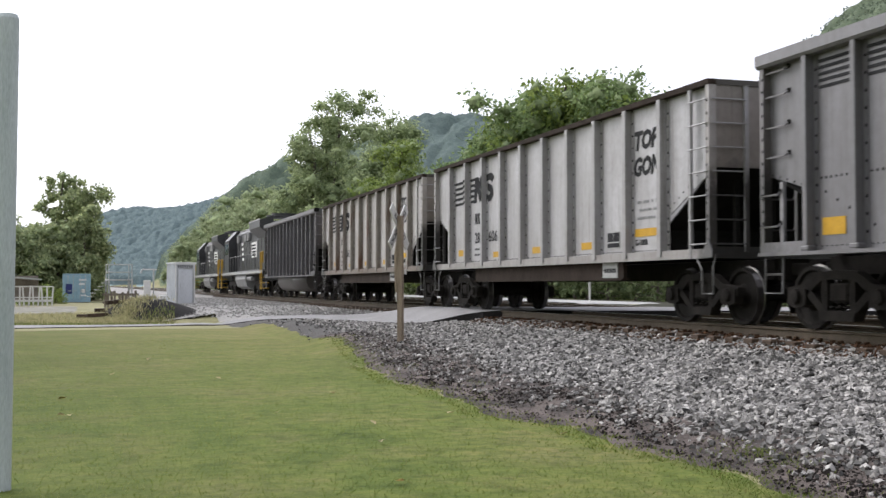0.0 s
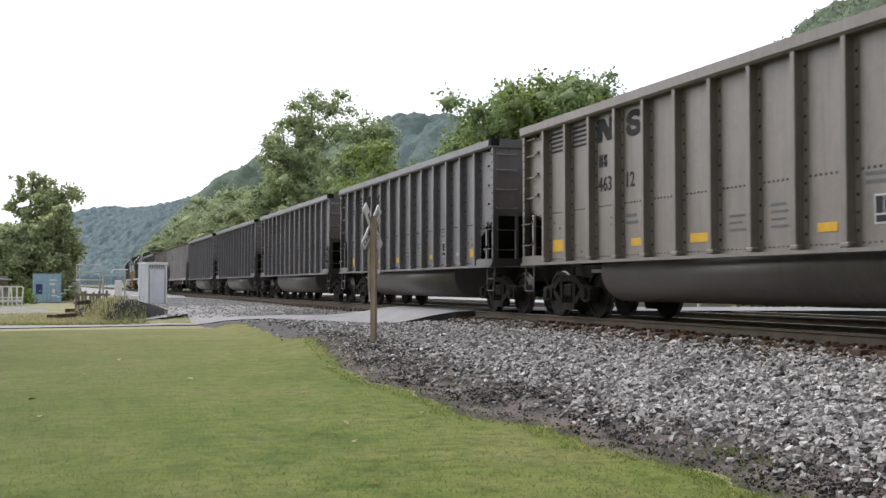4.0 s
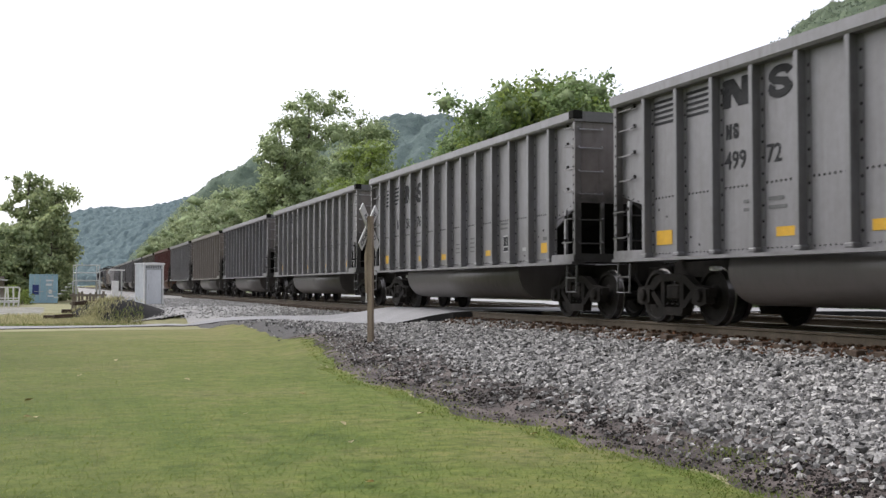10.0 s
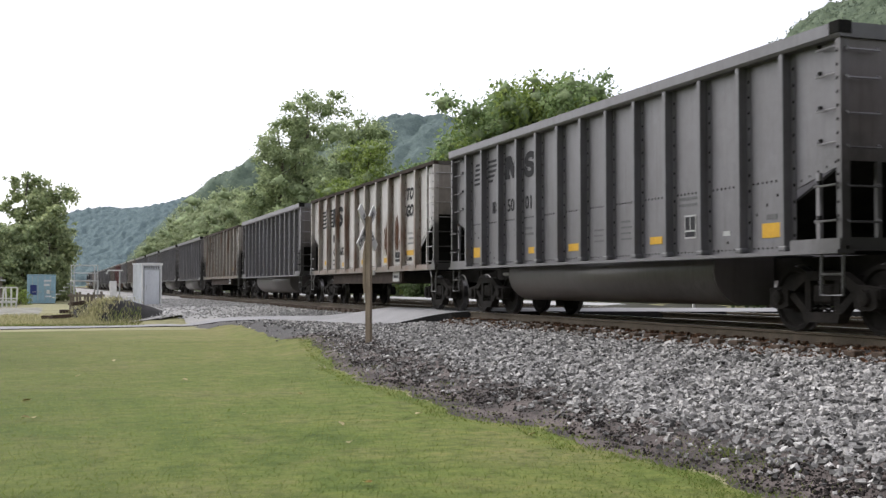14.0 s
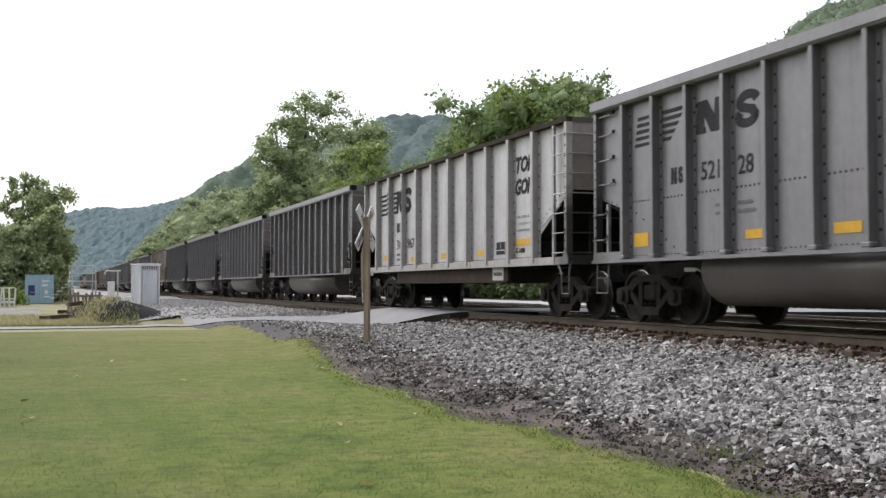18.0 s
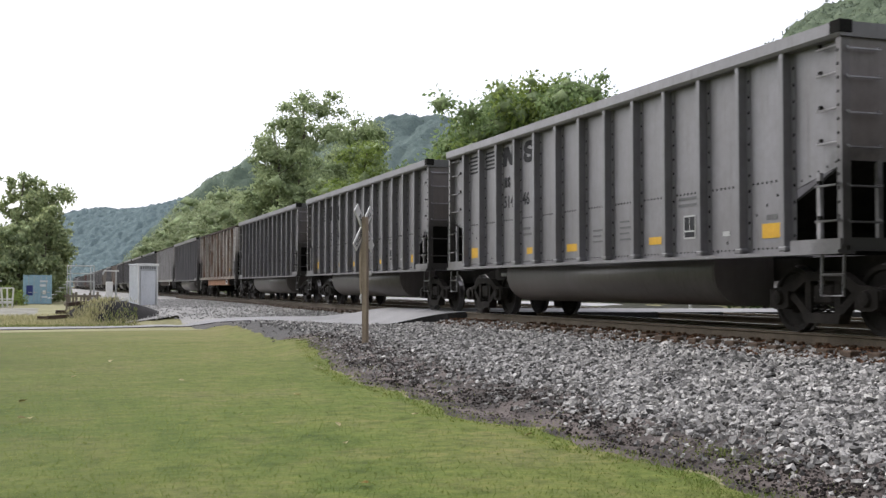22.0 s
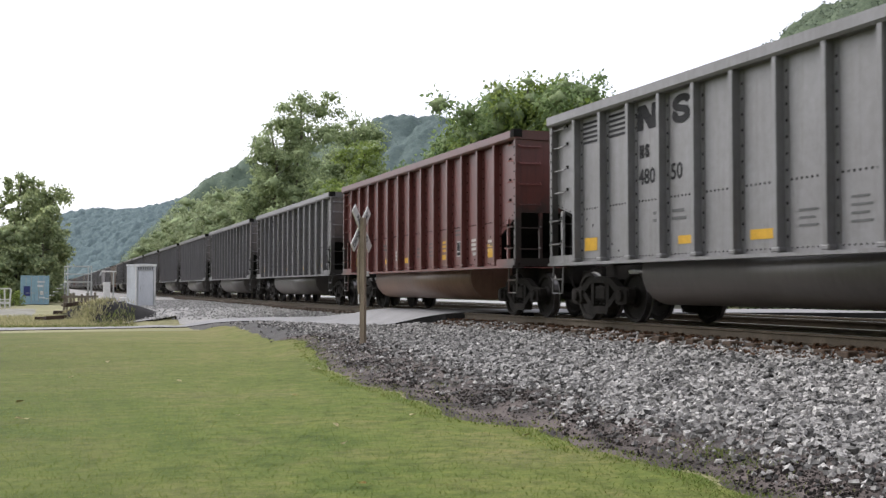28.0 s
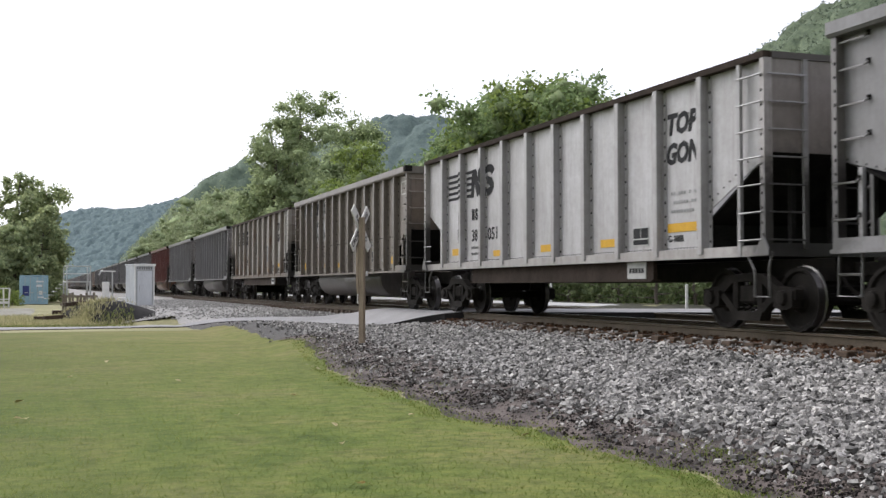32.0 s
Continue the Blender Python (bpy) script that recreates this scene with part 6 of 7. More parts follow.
# ---------------------------------------------------------------- trees and woods
def leaf_mat(name, dark, mid, light):
    m, nt, bs = nodes_of(name)
    g = nt.nodes.new("ShaderNodeNewGeometry")
    tc = nt.nodes.new("ShaderNodeTexCoord")
    big = noise_of(nt, tc.outputs["Object"], 0.22, 3.0)
    col = ramp(nt, g.outputs["Random Per Island"], [(0.0, dark), (0.5, mid), (1.0, light)])
    col = mixed(nt, 1.0, col, ramp(nt, big, [(0.3, (0.85, 0.87, 0.88)), (0.7, (1.14, 1.12, 1.0))]), "MULTIPLY")
    nt.links.new(col, bs.inputs["Base Color"])
    bs.inputs["Roughness"].default_value = 0.7
    tl = nt.nodes.new("ShaderNodeBsdfTranslucent")
    nt.links.new(col, tl.inputs["Color"])
    mx = nt.nodes.new("ShaderNodeMixShader")
    mx.inputs[0].default_value = 0.42
    bs.inputs["Specular IOR Level"].default_value = 0.2
    out = nt.nodes["Material Output"]
    nt.links.new(bs.outputs[0], mx.inputs[1])
    nt.links.new(tl.outputs[0], mx.inputs[2])
    nt.links.new(mx.outputs[0], out.inputs["Surface"])
    return m


LEAF_A = leaf_mat("locust_leaves", (0.130, 0.188, 0.084), (0.205, 0.282, 0.130), (0.300, 0.380, 0.185))
LEAF_B = leaf_mat("dark_leaves", (0.240, 0.290, 0.170), (0.320, 0.378, 0.215), (0.400, 0.455, 0.258))
LEAF_L = leaf_mat("left_leaves", (0.235, 0.280, 0.165), (0.330, 0.380, 0.210), (0.440, 0.480, 0.275))
LEAF_C = leaf_mat("yellow_green_leaves", (0.120, 0.172, 0.046), (0.208, 0.270, 0.072), (0.310, 0.372, 0.128))
LEAF_D = leaf_mat("hedge_leaves", (0.075, 0.105, 0.045), (0.120, 0.155, 0.070), (0.185, 0.220, 0.110))
# hill, far, upper and valley leaves carry distance haze in their colours
LEAF_F = leaf_mat("hazed_hill_leaves", (0.105, 0.135, 0.102), (0.145, 0.178, 0.132), (0.195, 0.230, 0.168))
LEAF_H = leaf_mat("hazed_far_leaves", (0.100, 0.145, 0.158), (0.140, 0.190, 0.200), (0.180, 0.232, 0.240))
LEAF_U = leaf_mat("hazed_upper_leaves", (0.090, 0.125, 0.120), (0.120, 0.160, 0.150), (0.155, 0.200, 0.185))
LEAF_V = leaf_mat("hazed_valley_leaves", (0.225, 0.265, 0.160), (0.270, 0.312, 0.187), (0.320, 0.360, 0.215))
BARK = plain("bark", (0.06, 0.05, 0.042), (0.17, 0.145, 0.125), 3, 25, 0.9, stretch=(4, 4, 1))


def leaves_into(rng, centres, radii, counts, length, width, droop=0.3, loose=0.0):
    """Leaf sprays round clump centres: arrays of corner points, four a leaf."""
    c = np.repeat(centres, counts, 0)
    r = np.repeat(radii, counts, 0)
    n = len(c)
    d = rng.normal(size=(n, 3))
    d /= np.linalg.norm(d, axis=1, keepdims=True)
    p = c + d * r * rng.uniform(0.45, 1.0, (n, 1)) * np.where(rng.random((n, 1)) < loose, 1.35, 1.0)
    out = d + rng.normal(scale=0.6, size=(n, 3))
    out[:, 2] -= droop
    out /= np.linalg.norm(out, axis=1, keepdims=True)
    side = np.cross(out, rng.normal(size=(n, 3)))
    side /= np.linalg.norm(side, axis=1, keepdims=True) + 1e-9
    L = length * rng.uniform(0.6, 1.3, (n, 1))
    Wd = width * rng.uniform(0.6, 1.3, (n, 1))
    return np.stack([p - out * L * 0.5, p + side * Wd * 0.5, p + out * L * 0.5, p - side * Wd * 0.5], 1)


def leaf_mesh(name, quads, material):
    q = quads.reshape(-1, 3)
    me = bpy.data.meshes.new(name)
    n = len(quads)
    me.vertices.add(n * 4)
    me.vertices.foreach_set("co", q.astype(np.float32).ravel())
    me.loops.add(n * 4)
    me.loops.foreach_set("vertex_index", np.arange(n * 4, dtype=np.int32))
    me.polygons.add(n)
    me.polygons.foreach_set("loop_start", np.arange(0, n * 4, 4, dtype=np.int32))
    me.update(calc_edges=True)
    me.materials.append(material)
    return me


def canopy_mat(name, dark, light):
    m, nt, bs = nodes_of(name)
    g = nt.nodes.new("ShaderNodeNewGeometry")
    tc = nt.nodes.new("ShaderNodeTexCoord")
    co = tc.outputs["Object"]
    mid, fine = noise_of(nt, co, 0.5, 4.0, 0.7), noise_of(nt, co, 1.8, 3.0, 0.7)
    col = ramp(nt, g.outputs["Random Per Island"], [(0.0, dark), (1.0, light)])
    col = mixed(nt, 1.0, col, ramp(nt, mid, [(0.3, (0.7, 0.72, 0.75)), (0.7, (1.2, 1.18, 1.1))]), "MULTIPLY")
    col = mixed(nt, 0.5, col, ramp(nt, fine, [(0.35, (0.65, 0.68, 0.7)), (0.65, (1.25, 1.25, 1.2))]), "MULTIPLY")
    nt.links.new(col, bs.inputs["Base Color"])
    bs.inputs["Roughness"].default_value = 0.9
    bs.inputs["Specular IOR Level"].default_value = 0.1
    bumped(nt, bs, fine, 0.4, 0.5)
    return m


CORE = canopy_mat("inner_foliage", (0.225, 0.280, 0.150), (0.300, 0.355, 0.195))
_b = BM()
for q in ((1, 0, 0), (0, 1, 0), (-1, 0, 0), (0, -1, 0), (0, 0, 1), (0, 0, -1)):
    _b.verts.new(q)
_b.verts.ensure_lookup_table()
_b.verts.index_update()
for q in ((0, 1, 4), (1, 2, 4), (2, 3, 4), (3, 0, 4), (1, 0, 5), (2, 1, 5), (3, 2, 5), (0, 3, 5)):
    _b.faces.new([_b.verts[i] for i in q])
BALL_V = np.array([v.co[:] for v in _b.verts])
BALL_F = np.array([[v.index for v in f.verts] for f in _b.faces])
_b.free()


def balls_mesh(rng, name, C, R, material, smooth=False):
    """Ragged solid clumps at the centres C with the radii R."""
    nv = len(BALL_V)
    V = C[:, None] + (BALL_V[None] + rng.normal(scale=0.25, size=(len(C), nv, 3))) * R[:, None, :]
    F = (np.arange(len(C)) * nv)[:, None, None] + BALL_F[None]
    me = bpy.data.meshes.new(name)
    me.vertices.add(V.size // 3)
    me.vertices.foreach_set("co", V.astype(np.float32).ravel())
    nf = F.size // 3
    me.loops.add(nf * 3)
    me.loops.foreach_set("vertex_index", F.astype(np.int32).ravel())
    me.polygons.add(nf)
    me.polygons.foreach_set("loop_start", np.arange(0, nf * 3, 3, dtype=np.int32))
    me.update(calc_edges=True)
    me.materials.append(material)
    if smooth:
        me.shade_smooth()
    return me


def tree(x, y, h, spread, seed, material, label, leafcount=2600, size=(0.55, 0.26), low=0.25, gaps=0.0, lean=0.0):
    """A trunk with forking limbs and a crown of leaf sprays round the limbs' ends."""
    rng = np.random.default_rng(seed)
    z0 = land_at(x, y)
    t = tagged(new("tree"), label, "tree")
    t.matrix_basis = pose(x, y, z0 - 0.1)
    bm = BM()
    top = h * 0.9
    sway = [(math.sin(i * 1.3 + seed) * 0.02 * h + lean * i / 6, math.cos(i * 1.7 + seed) * 0.02 * h, top * i / 6) for i in range(7)]
    r0 = 0.018 * h + 0.06
    tube(bm, sway, [r0 * (1 - 0.13 * i) for i in range(7)], 7)
    ends, rads = [], []
    limbs = 14
    for i in range(limbs):
        f = low + (0.95 - low) * (i + 0.5) / limbs
        k = min(int(f * 6), 5)
        u = f * 6 - k
        base = np.array(sway[k]) * (1 - u) + np.array(sway[k + 1]) * u
        a = i * 2.4 + rng.uniform(-0.4, 0.4)
        reach = spread * (0.35 + 0.65 * math.sin(math.pi * min(1, (f - low) / (1.02 - low) * 0.75 + 0.22))) * rng.uniform(0.75, 1.1)
        e = base + np.array([math.cos(a) * reach, math.sin(a) * reach, h * 0.1 * rng.uniform(0.4, 1.2)])
        m = (base + e) / 2 + np.array([0, 0, -0.02 * h])
        tube(bm, [tuple(base), tuple(m), tuple(e)], [r0 * 0.4 * (1.1 - f), r0 * 0.26 * (1.1 - f), 0.02], 5)
        g = 1.2 - 0.4 * gaps
        for q, wide in ((e, 0.8), ((m + e) / 2, 0.95), ((m + e) / 2, 0.8), (m, 0.95), (m, 0.8), (base * 0.3 + m * 0.7, 0.9)):
            ends.append(q + rng.normal(scale=0.03 * h + 0.02 * spread, size=3))
            rads.append(spread * rng.uniform(0.20, 0.36) * g * wide)
        for _ in range(2):
            ends.append(e + rng.normal(scale=0.12 * spread, size=3) + (e - m) * rng.uniform(0.0, 0.2))
            rads.append(spread * rng.uniform(0.10, 0.17))
    ends.append(np.array(sway[-1]) + np.array([0, 0, 0.03 * h]))
    rads.append(spread * 0.3)
    part("trunk", bm, BARK, t)
    ends = np.array(ends)
    rads = np.array(rads)[:, None] * np.array([[1, 1, 0.8]])
    w = rads[:, 0] ** 2
    counts = np.maximum(8, (leafcount * w / w.sum()).astype(int))
    if gaps < 0.5 and h > 4:
        part("inner_foliage", balls_mesh(rng, "inner_foliage", ends, rads * 0.52, CORE, True), None, t)
    part("crown", leaf_mesh("crown", leaves_into(rng, ends, rads, counts, *size, loose=0.18), material), None, t)
    return t


# left group behind the container
for i, (x, y, h, sp, low, gaps) in enumerate(((-2.7, 125, 13.6, 2.4, 0.1, 0.9), (-0.8, 124, 11.6, 2.9, 0.08, 0.6), (-0.4, 119, 9.4, 2.1, 0.05, 0.4), (-5.9, 127, 7.6, 2.8, 0.06, 0.6), (-9.8, 129, 9.0, 3.4, 0.1, 0.5), (-3.0, 119, 7.5, 3.0, 0.04, 0.1), (-6.5, 118, 7.0, 3.2, 0.04, 0.1), (-10.5, 117, 8.0, 3.4, 0.04, 0.1), (-0.1, 123, 6.4, 2.0, 0.04, 0.1))):
    tree(x, y, h + 0.5, sp, 30 + i, LEAF_L, "dark green broadleaf tree behind the container", 5000, (0.42, 0.27), low, gaps - 0.45)
for i, (x, y, h) in enumerate(((-3.6, 100, 1.7), (-2.7, 101, 1.3), (-5.2, 99, 1.5), (-4.4, 97, 1.0))):
    tree(x, y, h, 0.9, 60 + i, LEAF_C, "low yellow-green bush beside the container", 700, (0.16, 0.1), 0.02, 0.1)
# tall trees beyond the road
tree(31.0, 147, 28.0, 5.7, 51, LEAF_B, "tall open-crowned tree rising above its neighbours", 13000, (0.44, 0.27), 0.10, 0.25, 0.0)
tree(28.0, 145, 23.6, 4.5, 52, LEAF_B, "tall tree with an uneven crown", 9000, (0.44, 0.27), 0.10, 0.2, -0.8)
tree(30.0, 143, 17.5, 6.4, 62, LEAF_B, "broad tree at the foot of the tall ones", 8500, (0.44, 0.27), 0.08, -0.3)
tree(42.6, 160, 28.0, 6.8, 53, LEAF_B, "tall round-crowned tree on the slope", 11000, (0.46, 0.28), 0.12, -0.3)
tree(38.5, 158, 22.0, 5.6, 54, LEAF_B, "tall tree on the slope", 8500, (0.46, 0.28), 0.10, -0.3)
tree(34.4, 126, 18.3, 4.0, 55, LEAF_C, "light green tree before the darker ones", 8000, (0.40, 0.24), 0.08, -0.3)
tree(31.0, 124, 13.0, 3.8, 56, LEAF_C, "light green tree beside the road", 6000, (0.42, 0.25), 0.06, -0.3)
tree(36.8, 122, 14.0, 4.0, 57, LEAF_B, "dark green tree beside the road", 6000, (0.42, 0.25), 0.06, -0.3)
for i, (x, y, h, sp) in enumerate(((26.5, 165, 13, 5), (24.5, 182, 14, 5.5), (25, 205, 14, 6), (26, 232, 14, 6), (23, 262, 11.5, 6), (28, 152, 9, 4.5), (29.5, 172, 16.5, 5.5), (28.5, 190, 18, 6), (30, 212, 19.5, 6.5), (31, 236, 19, 7), (29, 258, 17.5, 7), (26, 285, 13, 6), (31, 290, 20, 7.5), (24, 310, 9.5, 6), (29, 325, 17, 7), (36, 270, 24, 8), (37, 310, 26, 8))):
    tree(x, y, h, sp, 70 + i, LEAF_V, "green roadside tree farther down the valley", 5200, (0.5, 0.32), 0.05, -0.5)
# nearer wood on the right bank
for i, (x, y, h, sp) in enumerate(((31.9, 101, 12.8, 4.2), (32.7, 95.5, 14.4, 4.3), (33.5, 91, 16.6, 4.4), (34.5, 87, 18.2, 4.7), (36.0, 83.5, 19.8, 4.6), (38.0, 80.5, 19.6, 4.5), (40.4, 79.0, 18.4, 4.6), (42.3, 76.5, 17.4, 4.6), (44.5, 73.5, 15.8, 4.6), (46.5, 70.5, 14.0, 4.4), (35.2, 85.2, 18.6, 4.2), (41.4, 77.6, 16.6, 4.8), (39.2, 80.4, 17.6, 4.6), (32.6, 97, 10.5, 4.0), (33.6, 88.5, 11.5, 4.2), (36.4, 80.0, 12.0, 4.4), (39.5, 75.0, 11.0, 4.4), (42.5, 70.5, 10.5, 4.4), (38.0, 90.0, 17.2, 5.0), (36.5, 97.0, 14.4, 4.6), (35.4, 89.0, 17.6, 4.8), (37.6, 84.5, 19.2, 4.8), (34.2, 93.5, 15.0, 4.4))):
    tree(x, y, h - 0.75, sp, 90 + i, LEAF_A if i % 4 else LEAF_C, "leafy green tree with layered sprays on the bank", 9000, (0.48, 0.24), 0.05, -0.5)
# bushes and young stems along the far roadside
for i in range(26):
    y = 28 + i * 3.6
    x = 32.2 + rnd.uniform(-0.6, 1.4)
    tree(x, y, rnd.uniform(2.6, 5.0), rnd.uniform(1.6, 2.6), 140 + i, LEAF_D, "roadside bush with thin pale stems", 700, (0.34, 0.2), 0.05, 0.3)


CANOPY = canopy_mat("hill_canopy", (0.085, 0.112, 0.075), (0.130, 0.160, 0.105))
# distant wood roofs: haze painted in, bluest on the farthest
SHEET_V = canopy_mat("hazed_valley_roof", (0.105, 0.140, 0.108), (0.142, 0.178, 0.135))
SHEET_B = canopy_mat("hazed_upper_roof", (0.085, 0.115, 0.115), (0.110, 0.145, 0.140))
SHEET_FAR = canopy_mat("hazed_far_roof", (0.112, 0.155, 0.168), (0.135, 0.180, 0.190))


def woods(name, xs, ys, spacing, crown, lumps, quads, size, material, canopy, label, keep, seed):
    """Many uneven crowns on the hillside: small ragged clumps over each crown's shell, with leaf sprays on them."""
    rng = np.random.default_rng(seed)
    gx, gy = np.meshgrid(np.arange(*xs, spacing), np.arange(*ys, spacing))
    X = gx.ravel() + rng.uniform(-0.45, 0.45, gx.size) * spacing
    Y = gy.ravel() + rng.uniform(-0.45, 0.45, gx.size) * spacing
    k = keep(X, Y)
    X, Y = X[k], Y[k]
    n = len(X)
    s = rng.uniform(0.7, 1.3, n)
    base = np.stack([X, Y, land(X, Y) + s * crown * 1.1], -1)
    d = rng.normal(size=(n, lumps, 3))
    d /= np.linalg.norm(d, axis=2, keepdims=True)
    d[:, :, 2] = np.abs(d[:, :, 2]) * 1.25 - 0.25
    C = (base[:, None] + d * (s * crown)[:, None, None] * rng.uniform(0.55, 1.05, (n, lumps, 1))).reshape(-1, 3)
    R = (np.repeat(s, lumps) * crown * rng.uniform(0.20, 0.36, n * lumps))
    me = balls_mesh(rng, name, C, R[:, None] * np.array([[1, 1, 0.75]]), canopy)
    ob = tagged(new(name, me), label, "woods", kind="stuff")
    q = leaves_into(rng, C, np.stack([R * 1.2] * 3, -1), np.full(len(C), quads), size, size * 0.6)
    tagged(part("leaf_sprays", leaf_mesh(name, q, material), None, ob), kind="stuff")
    return ob


def crown_roof(name, xs, ys, step, radius, over, material, label, keep, seed, sprays=0, leaf=None, size=0.8):
    """The closed roof of a wood: one sheet that rises into the rounded crown of every tree, with leaf sprays on it."""
    g = np.random.default_rng(seed)
    ax, ay = np.arange(xs[0], xs[1], step), np.arange(ys[0], ys[1], step)
    X, Y = np.meshgrid(ax, ay)
    X = X + g.uniform(-0.3, 0.3, X.shape) * step
    Y = Y + g.uniform(-0.3, 0.3, X.shape) * step
    H = np.zeros(X.shape)
    pitch = radius * 1.25
    for cy in np.arange(ys[0], ys[1], pitch):
        for cx in np.arange(xs[0], xs[1], pitch):
            px, py, r, top = cx + g.uniform(-0.5, 0.5) * pitch, cy + g.uniform(-0.5, 0.5) * pitch, radius * g.uniform(0.75, 1.3), g.uniform(0.7, 1.35)
            i0, i1 = np.searchsorted(ay, (py - r - step, py + r + step))
            j0, j1 = np.searchsorted(ax, (px - r - step, px + r + step))
            d = 1 - ((X[i0:i1, j0:j1] - px) ** 2 + (Y[i0:i1, j0:j1] - py) ** 2) / r ** 2
            H[i0:i1, j0:j1] = np.maximum(H[i0:i1, j0:j1], np.sqrt(np.clip(d, 0, 1)) * radius * 1.1 * top)
    Z = land(X, Y)
    on = keep(X, Y) & (Z > 2.0)
    Z = np.where(on, Z + over + H + g.normal(scale=0.06, size=X.shape) * radius, Z - 2.0)
    v = np.stack([X, Y, Z], -1).reshape(-1, 3)
    i = np.arange(X.size).reshape(X.shape)
    f = np.stack([i[:-1, :-1], i[:-1, 1:], i[1:, 1:], i[1:, :-1]], -1).reshape(-1, 4)
    me = bpy.data.meshes.new(name)
    me.from_pydata(v.tolist(), [], f.tolist())
    me.materials.append(material)
    me.shade_smooth()
    ob = tagged(new(name, me), label, "woods", kind="stuff")
    if sprays:
        c = v[on.ravel()]
        q = leaves_into(g, c, np.full((len(c), 3), step * 0.5), np.full(len(c), sprays), size, size * 0.6)
        tagged(part("leaf_sprays", leaf_mesh(name, q, leaf), None, ob), kind="stuff")
    return ob


crown_roof("far_canopy", (-200, 190), (860, 1080), 1.6, 3.3, 2.5, SHEET_FAR, "closed leaf canopy of the far ridge, blued by painted haze", lambda X, Y: Y > 0, 21, 1, LEAF_H, 0.9)
crown_roof("valley_canopy", (26, 112), (335, 765), 1.7, 4.2, 2.0, SHEET_V, "closed green leaf canopy of the valley woods", lambda X, Y: X > 28, 22, 2, LEAF_F, 0.9)
crown_roof("upper_canopy", (110, 175), (335, 640), 1.9, 4.2, 2.0, SHEET_B, "closed leaf canopy of the high ridge, blued by painted haze", lambda X, Y: X > 0, 23, 1, LEAF_U, 0.8)
crown_roof("hill_canopy", (40, 215), (40, 335), 1.45, 3.4, 1.2, CANOPY, "green leaf canopy of the valley side", lambda X, Y: (X > 36 + 0.02 * Y) & (Y > 1.02 * X - 14) & (X < 205) & ((X > 47) | (Y > 104)) & ((Y > 170) | (X > 45)), 5, 5, LEAF_F, 0.7)
woods("left_woods", (-60, 0), (135, 420), 7.0, 4.0, 10, 5, 0.8, LEAF_B, CANOPY, "dark green trees along the left of the valley", lambda X, Y: X < -3 - 0.012 * Y, 8)


# ---------------------------------------------------------------- loose stones, soil crumbs and grass
def stones(name, X, Y, Z, sizes, material, label, seed):
    """Angular stones, each a jittered block, as one stuff object."""
    rng = np.random.default_rng(seed)
    n = len(X)
    shape = np.array([(a, b, c) for c in (-0.34, 0.34) for a, b in ((-0.5, -0.42), (0.5, -0.42), (0.5, 0.42), (-0.5, 0.42))])
    v = shape[None] + rng.uniform(-0.17, 0.17, (n, 8, 3))
    v *= (sizes[:, None] * rng.uniform(0.65, 1.25, (n, 3)))[:, None, :]
    ax = rng.normal(size=(n, 3))
    ax /= np.linalg.norm(ax, axis=1, keepdims=True)
    an = rng.uniform(0, 6.28, n)
    c, s = np.cos(an)[:, None, None], np.sin(an)[:, None, None]
    axb = np.repeat(ax[:, None], 8, 1)
    v = v * c + np.cross(axb, v) * s + axb * (v * axb).sum(-1, keepdims=True) * (1 - c)
    v += np.stack([X, Y, Z], -1)[:, None]
    faces = np.array([(3, 2, 1, 0), (4, 5, 6, 7), (0, 1, 5, 4), (1, 2, 6, 5), (2, 3, 7, 6), (3, 0, 4, 7)])
    f = (np.arange(n) * 8)[:, None, None] + faces[None]
    me = bpy.data.meshes.new(name)
    me.vertices.add(n * 8)
    me.vertices.foreach_set("co", v.astype(np.float32).ravel())
    me.loops.add(n * 24)
    me.loops.foreach_set("vertex_index", f.astype(np.int32).ravel())
    me.polygons.add(n * 6)
    me.polygons.foreach_set("loop_start", np.arange(0, n * 24, 4, dtype=np.int32))
    me.update(calc_edges=True)
    me.shade_flat()
    me.materials.append(material)
    return tagged(new(name, me), label, "stones", kind="stuff")


rng = np.random.default_rng(11)


def scatter(n, x0, x1, y0, y1, power=1.0):
    X = rng.uniform(x0, x1, n)
    Y = y0 + (y1 - y0) * rng.uniform(0, 1, n) ** power
    return X, Y


X, Y = scatter(122000, 5.2, 9.62, 5.5, 43, 1.8)
foot = foot_edge(Y) + 0.12 - rng.exponential(scale=0.24, size=len(X)) + rng.normal(scale=0.1, size=len(X))
edge = np.interp(Y, [26.0, 27.0, 29.8, 35, 40, 43], [9.6, 9.4, 8.3, 7.7, 7.1, 5.9])
k = (X > foot) & (Y > 0.92 * X - 1.5) & ((Y < 26.0) | (X < edge))
X, Y = X[k], Y[k]
stones("ballast_stones", X, Y, bed_z(X, Y) + rng.uniform(-0.005, 0.03, len(X)), rng.uniform(0.036, 0.078, len(X)), STONE, "loose grey crushed stones of the ballast shoulder", 1)
# these stones take the dirt black for the shade under the train
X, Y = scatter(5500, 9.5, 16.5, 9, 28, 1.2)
stones("track_stones", X, Y, bed_z(X, Y) + rng.uniform(-0.005, 0.02, len(X)), rng.uniform(0.035, 0.08, len(X)), DIRT_SHADE, "stones between the rails, black with coal and painted under-train shade", 2)
X, Y = scatter(12000, 3.2, 9.6, 32, 80, 1.3)
k = (Y > 48) | (X > np.interp(Y, [32, 34.5, 38, 42, 45.6, 47.4, 48], [10.0, 9.3, 8.8, 8.1, 6.8, 4.4, 3.2]))
